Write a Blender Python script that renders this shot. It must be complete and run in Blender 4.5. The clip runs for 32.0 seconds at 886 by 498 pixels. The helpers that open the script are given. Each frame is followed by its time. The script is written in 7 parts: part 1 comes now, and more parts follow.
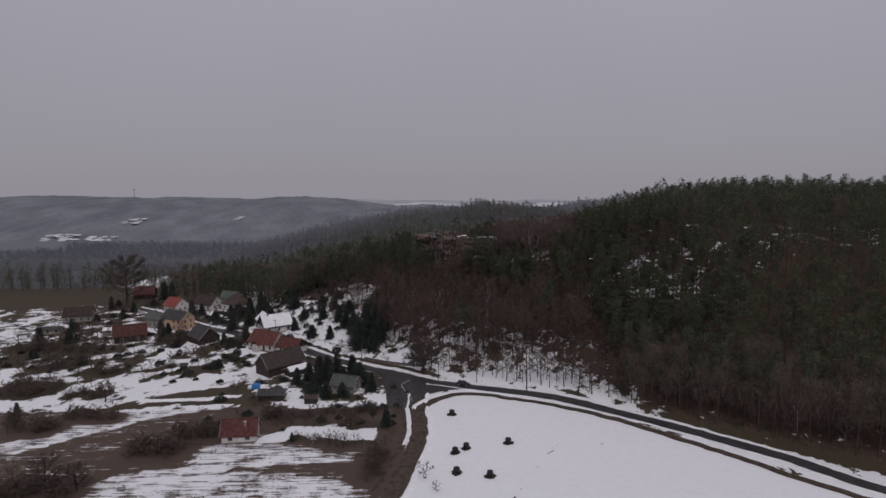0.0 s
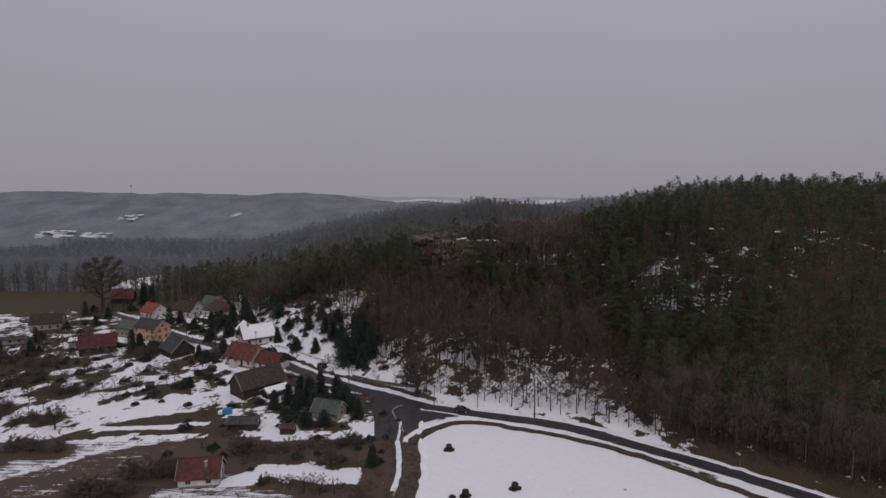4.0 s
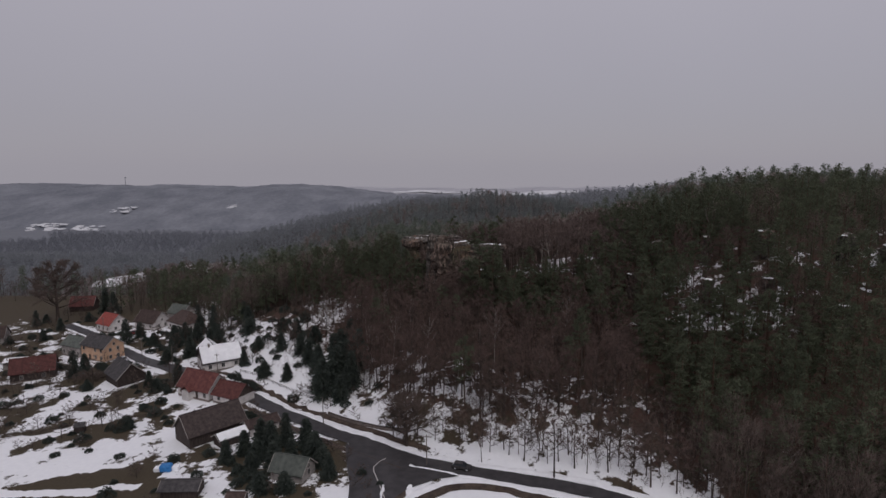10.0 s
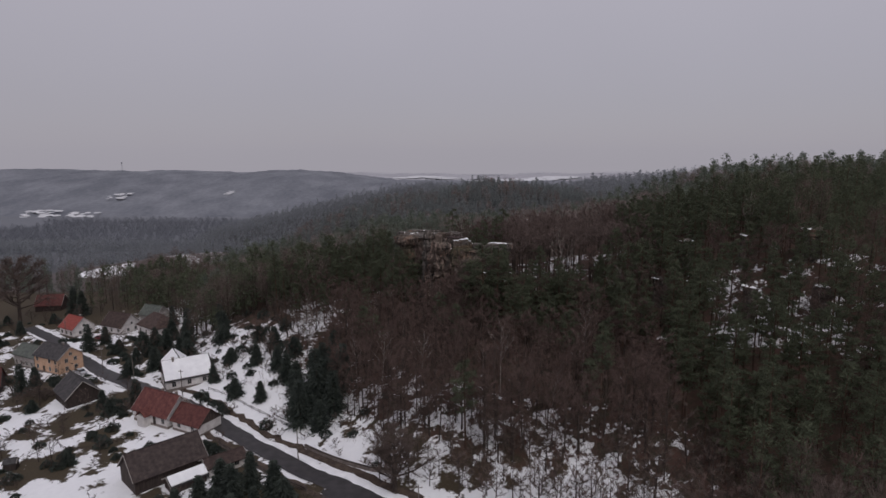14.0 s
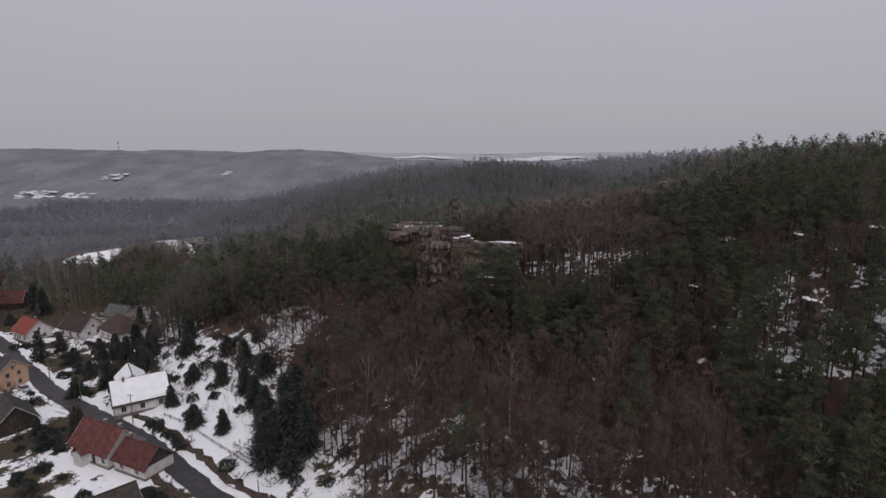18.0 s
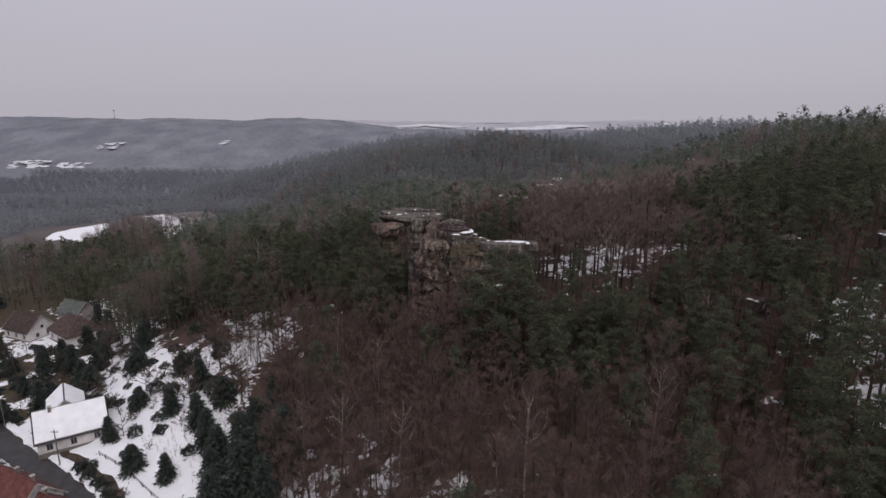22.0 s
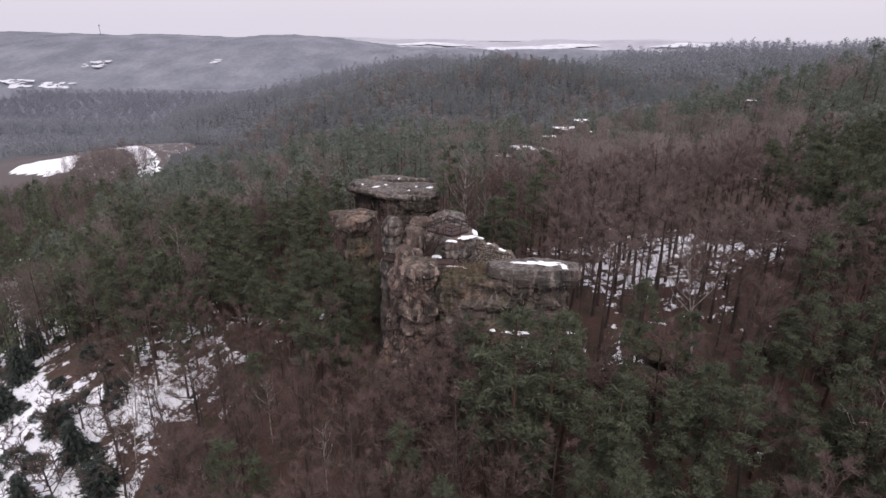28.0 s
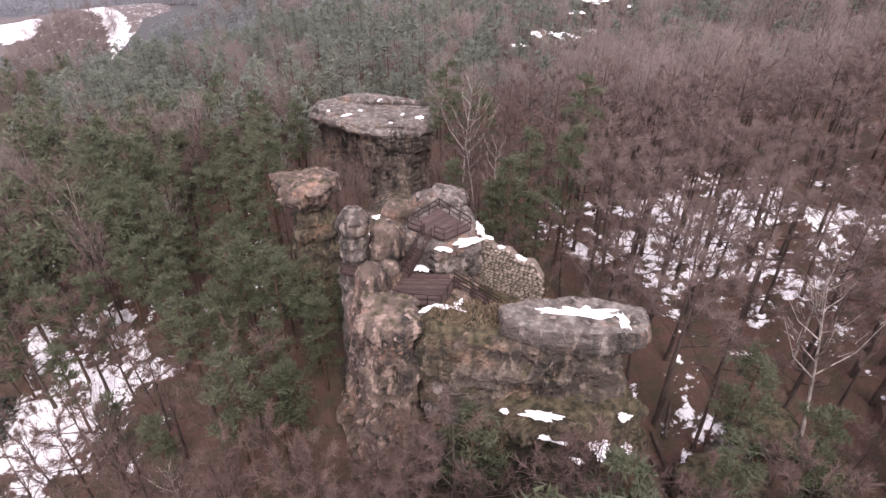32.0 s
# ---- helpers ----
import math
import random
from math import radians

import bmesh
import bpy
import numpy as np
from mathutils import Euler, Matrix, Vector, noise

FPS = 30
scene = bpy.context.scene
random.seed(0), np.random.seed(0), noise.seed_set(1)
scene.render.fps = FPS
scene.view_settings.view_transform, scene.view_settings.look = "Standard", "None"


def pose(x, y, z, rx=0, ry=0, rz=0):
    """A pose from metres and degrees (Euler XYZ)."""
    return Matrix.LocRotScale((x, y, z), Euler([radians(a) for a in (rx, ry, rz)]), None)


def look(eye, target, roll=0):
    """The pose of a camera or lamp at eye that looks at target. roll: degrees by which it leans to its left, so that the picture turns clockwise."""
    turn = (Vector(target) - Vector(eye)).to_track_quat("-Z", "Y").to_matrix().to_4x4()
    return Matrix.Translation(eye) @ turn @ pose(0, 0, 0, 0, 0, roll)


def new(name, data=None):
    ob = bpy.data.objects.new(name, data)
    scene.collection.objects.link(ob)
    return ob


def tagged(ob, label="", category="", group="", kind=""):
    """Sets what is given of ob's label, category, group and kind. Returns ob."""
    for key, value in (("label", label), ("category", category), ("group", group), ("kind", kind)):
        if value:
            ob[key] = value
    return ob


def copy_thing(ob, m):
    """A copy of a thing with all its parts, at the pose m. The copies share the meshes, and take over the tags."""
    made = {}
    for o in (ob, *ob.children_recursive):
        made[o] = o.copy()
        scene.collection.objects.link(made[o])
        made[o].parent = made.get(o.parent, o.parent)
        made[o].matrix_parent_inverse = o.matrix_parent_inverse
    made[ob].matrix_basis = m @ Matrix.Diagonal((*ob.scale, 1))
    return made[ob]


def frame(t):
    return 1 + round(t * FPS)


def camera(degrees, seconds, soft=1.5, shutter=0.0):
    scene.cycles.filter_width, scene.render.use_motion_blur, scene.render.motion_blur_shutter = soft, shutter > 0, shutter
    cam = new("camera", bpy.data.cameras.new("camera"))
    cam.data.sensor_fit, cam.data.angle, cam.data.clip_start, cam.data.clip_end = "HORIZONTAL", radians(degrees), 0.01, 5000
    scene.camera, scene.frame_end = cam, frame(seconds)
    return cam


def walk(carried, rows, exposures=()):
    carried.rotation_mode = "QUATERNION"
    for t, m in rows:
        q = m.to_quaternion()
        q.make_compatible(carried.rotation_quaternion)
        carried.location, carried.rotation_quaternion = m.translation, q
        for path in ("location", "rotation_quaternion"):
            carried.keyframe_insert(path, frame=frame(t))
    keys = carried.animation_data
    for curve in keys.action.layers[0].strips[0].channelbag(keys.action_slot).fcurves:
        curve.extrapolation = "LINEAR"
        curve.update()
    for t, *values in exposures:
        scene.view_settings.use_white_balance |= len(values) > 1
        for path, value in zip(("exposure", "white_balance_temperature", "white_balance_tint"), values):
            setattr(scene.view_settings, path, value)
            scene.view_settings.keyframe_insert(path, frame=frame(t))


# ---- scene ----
# ---- camera and its way ----
cam = camera(73.0, 32.0)
PATH = [
    (0.0, (0.000, 0.000, 68.000), (-0.566, 19.855, 65.664), -0.12),
    (1.0, (0.051, 5.703, 68.065), (-0.515, 25.555, 65.704), -0.06),
    (2.0, (0.102, 11.450, 68.137), (-0.465, 31.299, 65.747), -0.01),
    (3.0, (0.151, 17.245, 68.216), (-0.413, 37.091, 65.800), 0.04),
    (3.5, (0.176, 20.162, 68.259), (-0.386, 40.005, 65.828), 0.06),
    (5.5, (0.273, 31.967, 68.445), (-0.293, 51.803, 65.950), 0.04),
    (6.0, (0.296, 34.956, 68.497), (-0.269, 54.788, 65.976), 0.02),
    (7.0, (0.344, 40.982, 68.604), (-0.216, 60.805, 66.012), -0.01),
    (8.0, (0.391, 47.075, 68.719), (-0.162, 66.889, 66.054), -0.04),
    (9.0, (0.438, 53.240, 68.841), (-0.115, 73.047, 66.122), -0.08),
    (10.0, (0.484, 59.481, 68.970), (-0.075, 79.281, 66.208), -0.12),
    (11.0, (0.531, 65.801, 69.106), (-0.035, 85.590, 66.262), -0.13),
    (12.0, (0.578, 72.205, 69.249), (0.009, 91.977, 66.290), -0.13),
    (13.0, (0.624, 78.697, 69.399), (0.048, 98.448, 66.307), -0.12),
    (14.0, (0.671, 85.281, 69.556), (0.086, 105.008, 66.320), -0.11),
    (14.5, (0.695, 88.608, 69.637), (0.105, 108.323, 66.325), -0.11),
    (16.5, (0.790, 102.166, 69.980), (0.184, 121.823, 66.343), -0.11),
    (17.0, (0.814, 105.621, 70.070), (0.201, 125.262, 66.349), -0.11),
    (18.0, (0.863, 112.610, 70.256), (0.232, 132.216, 66.355), -0.13),
    (19.0, (0.913, 119.712, 70.449), (0.259, 139.273, 66.336), -0.14),
    (20.0, (0.963, 126.929, 70.649), (0.294, 146.437, 66.290), -0.12),
    (21.0, (1.014, 134.265, 70.856), (0.327, 153.711, 66.229), -0.10),
    (22.0, (1.065, 141.725, 71.070), (0.360, 161.103, 66.169), -0.07),
    (23.0, (1.118, 149.313, 71.291), (0.403, 168.616, 66.106), -0.05),
    (24.0, (1.172, 157.032, 71.519), (0.443, 176.248, 66.021), -0.03),
    (25.0, (1.227, 164.887, 71.754), (0.485, 184.000, 65.910), 0.01),
    (25.5, (1.256, 168.867, 71.875), (0.507, 187.919, 65.839), 0.04),
    (27.5, (1.371, 185.143, 72.374), (0.611, 203.860, 65.368), 0.29),
    (28.0, (1.401, 189.304, 72.503), (0.632, 207.896, 65.170), 0.31),
    (28.5, (1.431, 193.503, 72.634), (0.652, 211.950, 64.946), 0.32),
    (29.0, (1.462, 197.741, 72.766), (0.670, 216.019, 64.686), 0.33),
    (29.5, (1.493, 202.017, 72.901), (0.686, 220.097, 64.387), 0.33),
    (30.0, (1.525, 206.333, 73.037), (0.703, 224.180, 64.047), 0.32),
    (30.5, (1.557, 210.689, 73.175), (0.720, 228.259, 63.657), 0.31),
    (31.0, (1.589, 215.085, 73.315), (0.741, 232.328, 63.218), 0.29),
    (31.5, (1.622, 219.522, 73.457), (0.763, 236.389, 62.744), 0.28),
    (32.0, (1.655, 224.000, 73.600), (0.787, 240.449, 62.256), 0.28),
]
EXPOSURES = [(0.0, -0.15, 6500, 10), (9.0, -0.02, 6500, 10), (17.0, 0.24, 6500, 10), (23.0, 0.58, 6500, 11), (28.0, 1.22, 6500, 14), (30.0, 1.85, 6600, 17), (32.0, 2.25, 6850, 21)]
walk(cam, [(t, look(eye, target, roll)) for t, eye, target, roll in PATH], EXPOSURES)


# ---- overcast sky ----
world = bpy.data.worlds.new("overcast_sky")
scene.world = world
world.use_nodes = True
wn, wl = world.node_tree.nodes, world.node_tree.links
wn.clear()
w_out, w_bg = wn.new("ShaderNodeOutputWorld"), wn.new("ShaderNodeBackground")
w_sky = wn.new("ShaderNodeTexSky")
w_sky.sky_type, w_sky.sun_disc = "NISHITA", False
w_sky.sun_elevation, w_sky.sun_rotation = radians(32), radians(200)
w_co, w_sep = wn.new("ShaderNodeTexCoord"), wn.new("ShaderNodeSeparateXYZ")
w_noise = wn.new("ShaderNodeTexNoise")
w_noise.inputs["Scale"].default_value, w_noise.inputs["Detail"].default_value = 2.2, 3.0
w_add = wn.new("ShaderNodeMath")
w_add.operation = "MULTIPLY_ADD"
w_add.inputs[1].default_value = 0.10
w_ramp = wn.new("ShaderNodeValToRGB")
w_ramp.color_ramp.elements[0].position, w_ramp.color_ramp.elements[0].color = 0.03, (0.300, 0.286, 0.325, 1)
w_ramp.color_ramp.elements[1].position, w_ramp.color_ramp.elements[1].color = 0.55, (0.44, 0.42, 0.48, 1)
e = w_ramp.color_ramp.elements.new(0.12)
e.color = (0.318, 0.303, 0.346, 1)
e = w_ramp.color_ramp.elements.new(0.30)
e.color = (0.375, 0.358, 0.408, 1)
w_mix = wn.new("ShaderNodeMixRGB")
w_mix.inputs[0].default_value = 0.004
wl.new(w_co.outputs["Generated"], w_sep.inputs[0])
wl.new(w_co.outputs["Generated"], w_noise.inputs["Vector"])
wl.new(w_noise.outputs["Fac"], w_add.inputs[0])
wl.new(w_sep.outputs["Z"], w_add.inputs[2])
wl.new(w_add.outputs[0], w_ramp.inputs[0])
wl.new(w_ramp.outputs[0], w_mix.inputs[1])
wl.new(w_sky.outputs[0], w_mix.inputs[2])
wl.new(w_mix.outputs[0], w_bg.inputs["Color"])
wl.new(w_bg.outputs[0], w_out.inputs["Surface"])
w_bg.inputs["Strength"].default_value = 1.0

sun_data = bpy.data.lights.new("sun", "SUN")
sun_data.energy, sun_data.angle, sun_data.color = 0.8, radians(25), (1.0, 0.97, 0.94)
sun = new("sun", sun_data)
sun.matrix_world = pose(0, 0, 300, 40, 0, 20)


# ---- materials ----
def nodes_of(m):
    m.use_nodes = True
    return m.node_tree.nodes, m.node_tree.links, m.node_tree.nodes["Principled BSDF"]


def paint(name, a, b, scale=2.0, rough=0.85, bump=0.3, spread=0.25, metal=0.0, fine=18.0, stretch=(1, 1, 1), detail=6.0, bump_dist=0.05, random_by="object", thin=0.0):
    """Two colours mixed by noise at two sizes, with a change from piece to piece, and fine relief."""
    m = bpy.data.materials.new(name)
    n, l, p = nodes_of(m)
    co, mp = n.new("ShaderNodeTexCoord"), n.new("ShaderNodeMapping")
    mp.inputs["Scale"].default_value = stretch
    l.new(co.outputs["Object"], mp.inputs["Vector"])
    big, small = n.new("ShaderNodeTexNoise"), n.new("ShaderNodeTexNoise")
    for t, s in ((big, scale), (small, scale * fine)):
        t.inputs["Scale"].default_value, t.inputs["Detail"].default_value = s, detail
        l.new(mp.outputs[0], t.inputs["Vector"])
    mix = n.new("ShaderNodeMath")
    mix.operation = "MULTIPLY_ADD"
    mix.inputs[1].default_value = 0.45
    l.new(small.outputs["Fac"], mix.inputs[0])
    l.new(big.outputs["Fac"], mix.inputs[2])
    ramp = n.new("ShaderNodeValToRGB")
    ramp.color_ramp.elements[0].position, ramp.color_ramp.elements[1].position = 0.55, 0.92
    ramp.color_ramp.elements[0].color, ramp.color_ramp.elements[1].color = (*a, 1), (*b, 1)
    l.new(mix.outputs[0], ramp.inputs[0])
    hsv = n.new("ShaderNodeHueSaturation")
    if random_by == "object":
        info, out = n.new("ShaderNodeObjectInfo"), "Random"
    else:
        info, out = n.new("ShaderNodeNewGeometry"), "Random Per Island"
    val = n.new("ShaderNodeMapRange")
    val.inputs["To Min"].default_value, val.inputs["To Max"].default_value = 1 - spread, 1 + spread
    l.new(info.outputs[out], val.inputs["Value"])
    l.new(val.outputs[0], hsv.inputs["Value"])
    l.new(ramp.outputs[0], hsv.inputs["Color"])
    l.new(hsv.outputs[0], p.inputs["Base Color"])
    p.inputs["Roughness"].default_value, p.inputs["Metallic"].default_value = rough, metal
    p.inputs["Specular IOR Level"].default_value = 0.25
    if thin:
        see, both = n.new("ShaderNodeBsdfTranslucent"), n.new("ShaderNodeMixShader")
        l.new(hsv.outputs[0], see.inputs["Color"])
        both.inputs[0].default_value = thin
        l.new(p.outputs[0], both.inputs[1])
        l.new(see.outputs[0], both.inputs[2])
        l.new(both.outputs[0], n["Material Output"].inputs["Surface"])
    if bump:
        bp = n.new("ShaderNodeBump")
        bp.inputs["Strength"].default_value, bp.inputs["Distance"].default_value = bump, bump_dist
        l.new(mix.outputs[0], bp.inputs["Height"])
        l.new(bp.outputs[0], p.inputs["Normal"])
    return m


M_PINE = paint("pine_needles", (0.073, 0.085, 0.055), (0.142, 0.158, 0.100), 0.4, 0.7, 0, 0.22, random_by="island", thin=0.45)
M_SPRUCE = paint("spruce_needles", (0.050, 0.062, 0.056), (0.100, 0.118, 0.098), 0.5, 0.7, 0, 0.25, random_by="island", thin=0.45)
M_TWIG = paint("bare_twigs", (0.084, 0.058, 0.051), (0.152, 0.104, 0.090), 0.6, 0.9, 0, 0.3, random_by="island")
M_BUSH = paint("bare_bush_twigs", (0.084, 0.064, 0.056), (0.150, 0.114, 0.098), 0.6, 0.9, 0, 0.35, random_by="island")
M_BARK = paint("dark_bark", (0.036, 0.027, 0.023), (0.095, 0.073, 0.062), 1.5, 0.95, 0.6, 0.2, stretch=(1, 1, 0.3))
M_PINEBARK = paint("pine_bark", (0.050, 0.030, 0.022), (0.120, 0.075, 0.055), 1.2, 0.95, 0.6, 0.2, stretch=(1, 1, 0.3))
M_BIRCH = paint("birch_bark", (0.10, 0.085, 0.075), (0.46, 0.41, 0.37), 2.0, 0.8, 0.3, 0.15, stretch=(1, 1, 0.5))
# pine needles lightened by painted haze, for woods behind the rock
M_HAZEPINE = paint("haze_tinted_pine_needles", (0.126, 0.147, 0.118), (0.200, 0.224, 0.180), 0.05, 0.85, 0, 0.12, random_by="island", thin=0.5)
# ridge conifers grow paler with distance: haze put into the base colour
M_HAZERIDGE = paint("haze_tinted_ridge_conifers", (0.196, 0.215, 0.212), (0.252, 0.272, 0.266), 0.04, 0.9, 0, 0.08, random_by="island", thin=0.5)
M_HAZERIDGEFAR = paint("haze_tinted_far_conifers", (0.268, 0.282, 0.298), (0.312, 0.326, 0.342), 0.03, 0.9, 0, 0.05, random_by="island", thin=0.5)
M_GRASS = paint("withered_grass", (0.095, 0.072, 0.048), (0.20, 0.152, 0.102), 2.0, 0.9, 0, 0.3, random_by="island")
# twig colour greyed and lightened to carry the distance haze
M_HAZEBARE = paint("haze_tinted_bare_trees", (0.134, 0.104, 0.097), (0.208, 0.166, 0.154), 0.05, 0.9, 0, 0.22, random_by="island")
# greyish-brown twigs, paler than M_TWIG with haze painted into the colour
M_HAZETWIG = paint("haze_tinted_twigs", (0.118, 0.086, 0.077), (0.195, 0.147, 0.131), 0.6, 0.9, 0, 0.25, random_by="island")
M_SNOW = paint("snow", (0.78, 0.78, 0.80), (0.90, 0.90, 0.915), 0.6, 0.7, 0.3, 0.04)
M_ASPHALT = paint("wet_asphalt", (0.036, 0.033, 0.035), (0.066, 0.061, 0.063), 0.5, 0.5, 0.3, 0.05)
M_MUD = paint("muddy_verge", (0.045, 0.032, 0.026), (0.10, 0.075, 0.058), 0.8, 0.85, 0.5, 0.1)
M_WOOD = paint("weathered_deck_boards", (0.042, 0.027, 0.024), (0.092, 0.062, 0.056), 3.0, 0.75, 0.3, 0.3, stretch=(0.3, 3, 1))
M_RAIL = paint("dark_stained_rail", (0.028, 0.018, 0.016), (0.060, 0.040, 0.036), 3.0, 0.7, 0.3, 0.3)
M_DARKWOOD = paint("dark_barn_boards", (0.034, 0.026, 0.024), (0.080, 0.060, 0.053), 1.0, 0.85, 0.4, 0.25, stretch=(4, 4, 0.4))
M_WHITE = paint("white_plaster", (0.46, 0.43, 0.42), (0.66, 0.63, 0.61), 0.8, 0.9, 0.25, 0.05)
M_GREYWALL = paint("grey_plaster", (0.22, 0.20, 0.19), (0.36, 0.33, 0.31), 0.8, 0.9, 0.25, 0.05)
M_YELLOW = paint("ochre_plaster", (0.46, 0.29, 0.19), (0.60, 0.40, 0.28), 0.8, 0.9, 0.25, 0.05)
M_STONEBASE = paint("stone_plinth", (0.12, 0.10, 0.09), (0.26, 0.22, 0.20), 2.0, 0.9, 0.5, 0.15)
M_ROOFRED = paint("red_roof_tiles", (0.070, 0.024, 0.022), (0.132, 0.050, 0.043), 1.2, 0.75, 0.4, 0.25)
M_ROOFBRIGHT = paint("bright_red_roof_tiles", (0.17, 0.036, 0.030), (0.26, 0.068, 0.054), 1.2, 0.7, 0.4, 0.2)
M_ROOFBROWN = paint("brown_roof_tiles", (0.040, 0.027, 0.024), (0.090, 0.062, 0.055), 1.2, 0.8, 0.4, 0.25)
M_ROOFBLACK = paint("old_blackened_roof", (0.030, 0.023, 0.022), (0.066, 0.050, 0.046), 1.2, 0.8, 0.4, 0.25)
M_ROOFDARK = paint("dark_slate_roof", (0.030, 0.028, 0.030), (0.070, 0.064, 0.064), 1.2, 0.7, 0.4, 0.25)
M_ROOFGREEN = paint("grey_green_sheet_roof", (0.060, 0.068, 0.060), (0.11, 0.12, 0.105), 1.0, 0.6, 0.2, 0.15)
M_TRIM = paint("pale_wood_trim", (0.30, 0.27, 0.25), (0.46, 0.42, 0.39), 2.0, 0.7, 0.1, 0.1)
M_BALE = paint("black_bale_wrap", (0.010, 0.010, 0.011), (0.030, 0.028, 0.028), 2.0, 0.45, 0.3, 0.2)
M_DARKGROUND = paint("thawed_dark_ground", (0.020, 0.015, 0.012), (0.055, 0.042, 0.034), 1.0, 0.95, 0.5, 0.1)
M_TARP = paint("blue_tarpaulin", (0.02, 0.12, 0.34), (0.05, 0.22, 0.50), 1.5, 0.5, 0.3, 0.05)
M_CARWHITE = paint("silver_car_paint", (0.34, 0.34, 0.36), (0.46, 0.46, 0.48), 0.5, 0.3, 0, 0.02)
M_CARRED = paint("dark_red_car_paint", (0.14, 0.015, 0.018), (0.20, 0.025, 0.028), 0.5, 0.3, 0, 0.02)
M_RUBBER = paint("black_rubber", (0.010, 0.010, 0.010), (0.022, 0.022, 0.022), 4.0, 0.8, 0.1, 0.05)
M_POLE = paint("grey_wood_pole", (0.10, 0.085, 0.075), (0.20, 0.17, 0.15), 2.0, 0.85, 0.2, 0.1, stretch=(1, 1, 0.2))

M_GLASS = bpy.data.materials.new("window_glass")
gn, gl, gp = nodes_of(M_GLASS)
gp.inputs["Base Color"].default_value, gp.inputs["Roughness"].default_value = (0.03, 0.033, 0.038, 1), 0.08


def ground_material():
    """Snow over grass, ploughed soil and leaf litter; the cover is thin or thick by the sheet's own 'snow' value."""
    m = bpy.data.materials.new("winter_ground")
    n, l, p = nodes_of(m)
    co = n.new("ShaderNodeTexCoord")

    def tex(scale, detail=8.0, stretch=None, rough=0.6):
        t = n.new("ShaderNodeTexNoise")
        t.inputs["Scale"].default_value, t.inputs["Detail"].default_value, t.inputs["Roughness"].default_value = scale, detail, rough
        if stretch:
            mp = n.new("ShaderNodeMapping")
            mp.inputs["Scale"].default_value, mp.inputs["Rotation"].default_value = stretch[:3], (0, 0, stretch[3])
            l.new(co.outputs["Object"], mp.inputs["Vector"])
            l.new(mp.outputs[0], t.inputs["Vector"])
        else:
            l.new(co.outputs["Object"], t.inputs["Vector"])
        return t

    def attr(name):
        a = n.new("ShaderNodeAttribute")
        a.attribute_name = name
        return a.outputs["Fac"]

    def math_(op, a, b, c=None):
        k = n.new("ShaderNodeMath")
        k.operation = op
        for i, v in enumerate((a, b, c)):
            if v is None:
                continue
            if isinstance(v, (int, float)):
                k.inputs[i].default_value = v
            else:
                l.new(v, k.inputs[i])
        return k.outputs[0]

    def mixc(f, a, b):
        k = n.new("ShaderNodeMixRGB")
        if isinstance(f, (int, float)):
            k.inputs[0].default_value = f
        else:
            l.new(f, k.inputs[0])
        for i, v in ((1, a), (2, b)):
            if isinstance(v, tuple):
                k.inputs[i].default_value = (*v, 1)
            else:
                l.new(v, k.inputs[i])
        return k.outputs[0]

    grain, patch, rows = tex(3.0), tex(0.22, 10.0), tex(0.75, 9.0, (0.16, 1.7, 1, 0.12), 0.72)
    litter = mixc(grain.outputs["Fac"], (0.044, 0.026, 0.021), (0.130, 0.075, 0.060))
    damp = n.new("ShaderNodeMapRange")
    damp.inputs["From Min"].default_value, damp.inputs["From Max"].default_value = 0.44, 0.62
    l.new(tex(0.35, 9.0, None, 0.7).outputs["Fac"], damp.inputs["Value"])
    litter = mixc(damp.outputs[0], litter, mixc(grain.outputs["Fac"], (0.026, 0.024, 0.016), (0.075, 0.068, 0.044)))
    grass = mixc(grain.outputs["Fac"], (0.034, 0.027, 0.018), (0.095, 0.074, 0.048))
    soil = mixc(grain.outputs["Fac"], (0.055, 0.038, 0.030), (0.125, 0.090, 0.072))
    bare = mixc(attr("wood"), grass, litter)
    bare = mixc(attr("field"), bare, soil)
    # far ground takes a grey canopy colour, farther out a painted haze blue-grey
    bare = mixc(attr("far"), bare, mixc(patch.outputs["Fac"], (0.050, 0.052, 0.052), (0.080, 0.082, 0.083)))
    bare = mixc(attr("haze_tint"), bare, mixc(tex(0.012, 10.0).outputs["Fac"], (0.135, 0.142, 0.160), (0.190, 0.197, 0.216)))
    big = tex(0.075, 4.0)
    cover = math_("ADD", math_("MULTIPLY_ADD", big.outputs["Fac"], 0.75, -0.125), math_("ADD", math_("MULTIPLY_ADD", patch.outputs["Fac"], 0.5, -0.17), math_("MULTIPLY", tex(0.8, 8.0, None, 0.7).outputs["Fac"], 0.34)))
    leafy = math_("ADD", math_("MULTIPLY", big.outputs["Fac"], 0.45), math_("ADD", math_("MULTIPLY_ADD", patch.outputs["Fac"], 0.8, -0.3), math_("MULTIPLY", tex(0.9, 6.0).outputs["Fac"], 0.45)))
    mixed = n.new("ShaderNodeMixRGB")
    l.new(attr("wood"), mixed.inputs[0])
    l.new(cover, mixed.inputs[1])
    l.new(math_("SUBTRACT", leafy, 0.05), mixed.inputs[2])
    cover = mixed.outputs[0]
    stripes = math_("ADD", math_("MULTIPLY_ADD", math_("SUBTRACT", rows.outputs["Fac"], 0.5), 0.62, 0.5), math_("ADD", math_("MULTIPLY_ADD", patch.outputs["Fac"], 0.34, -0.17), math_("MULTIPLY_ADD", grain.outputs["Fac"], 0.30, -0.15)))
    wear = n.new("ShaderNodeMixRGB")
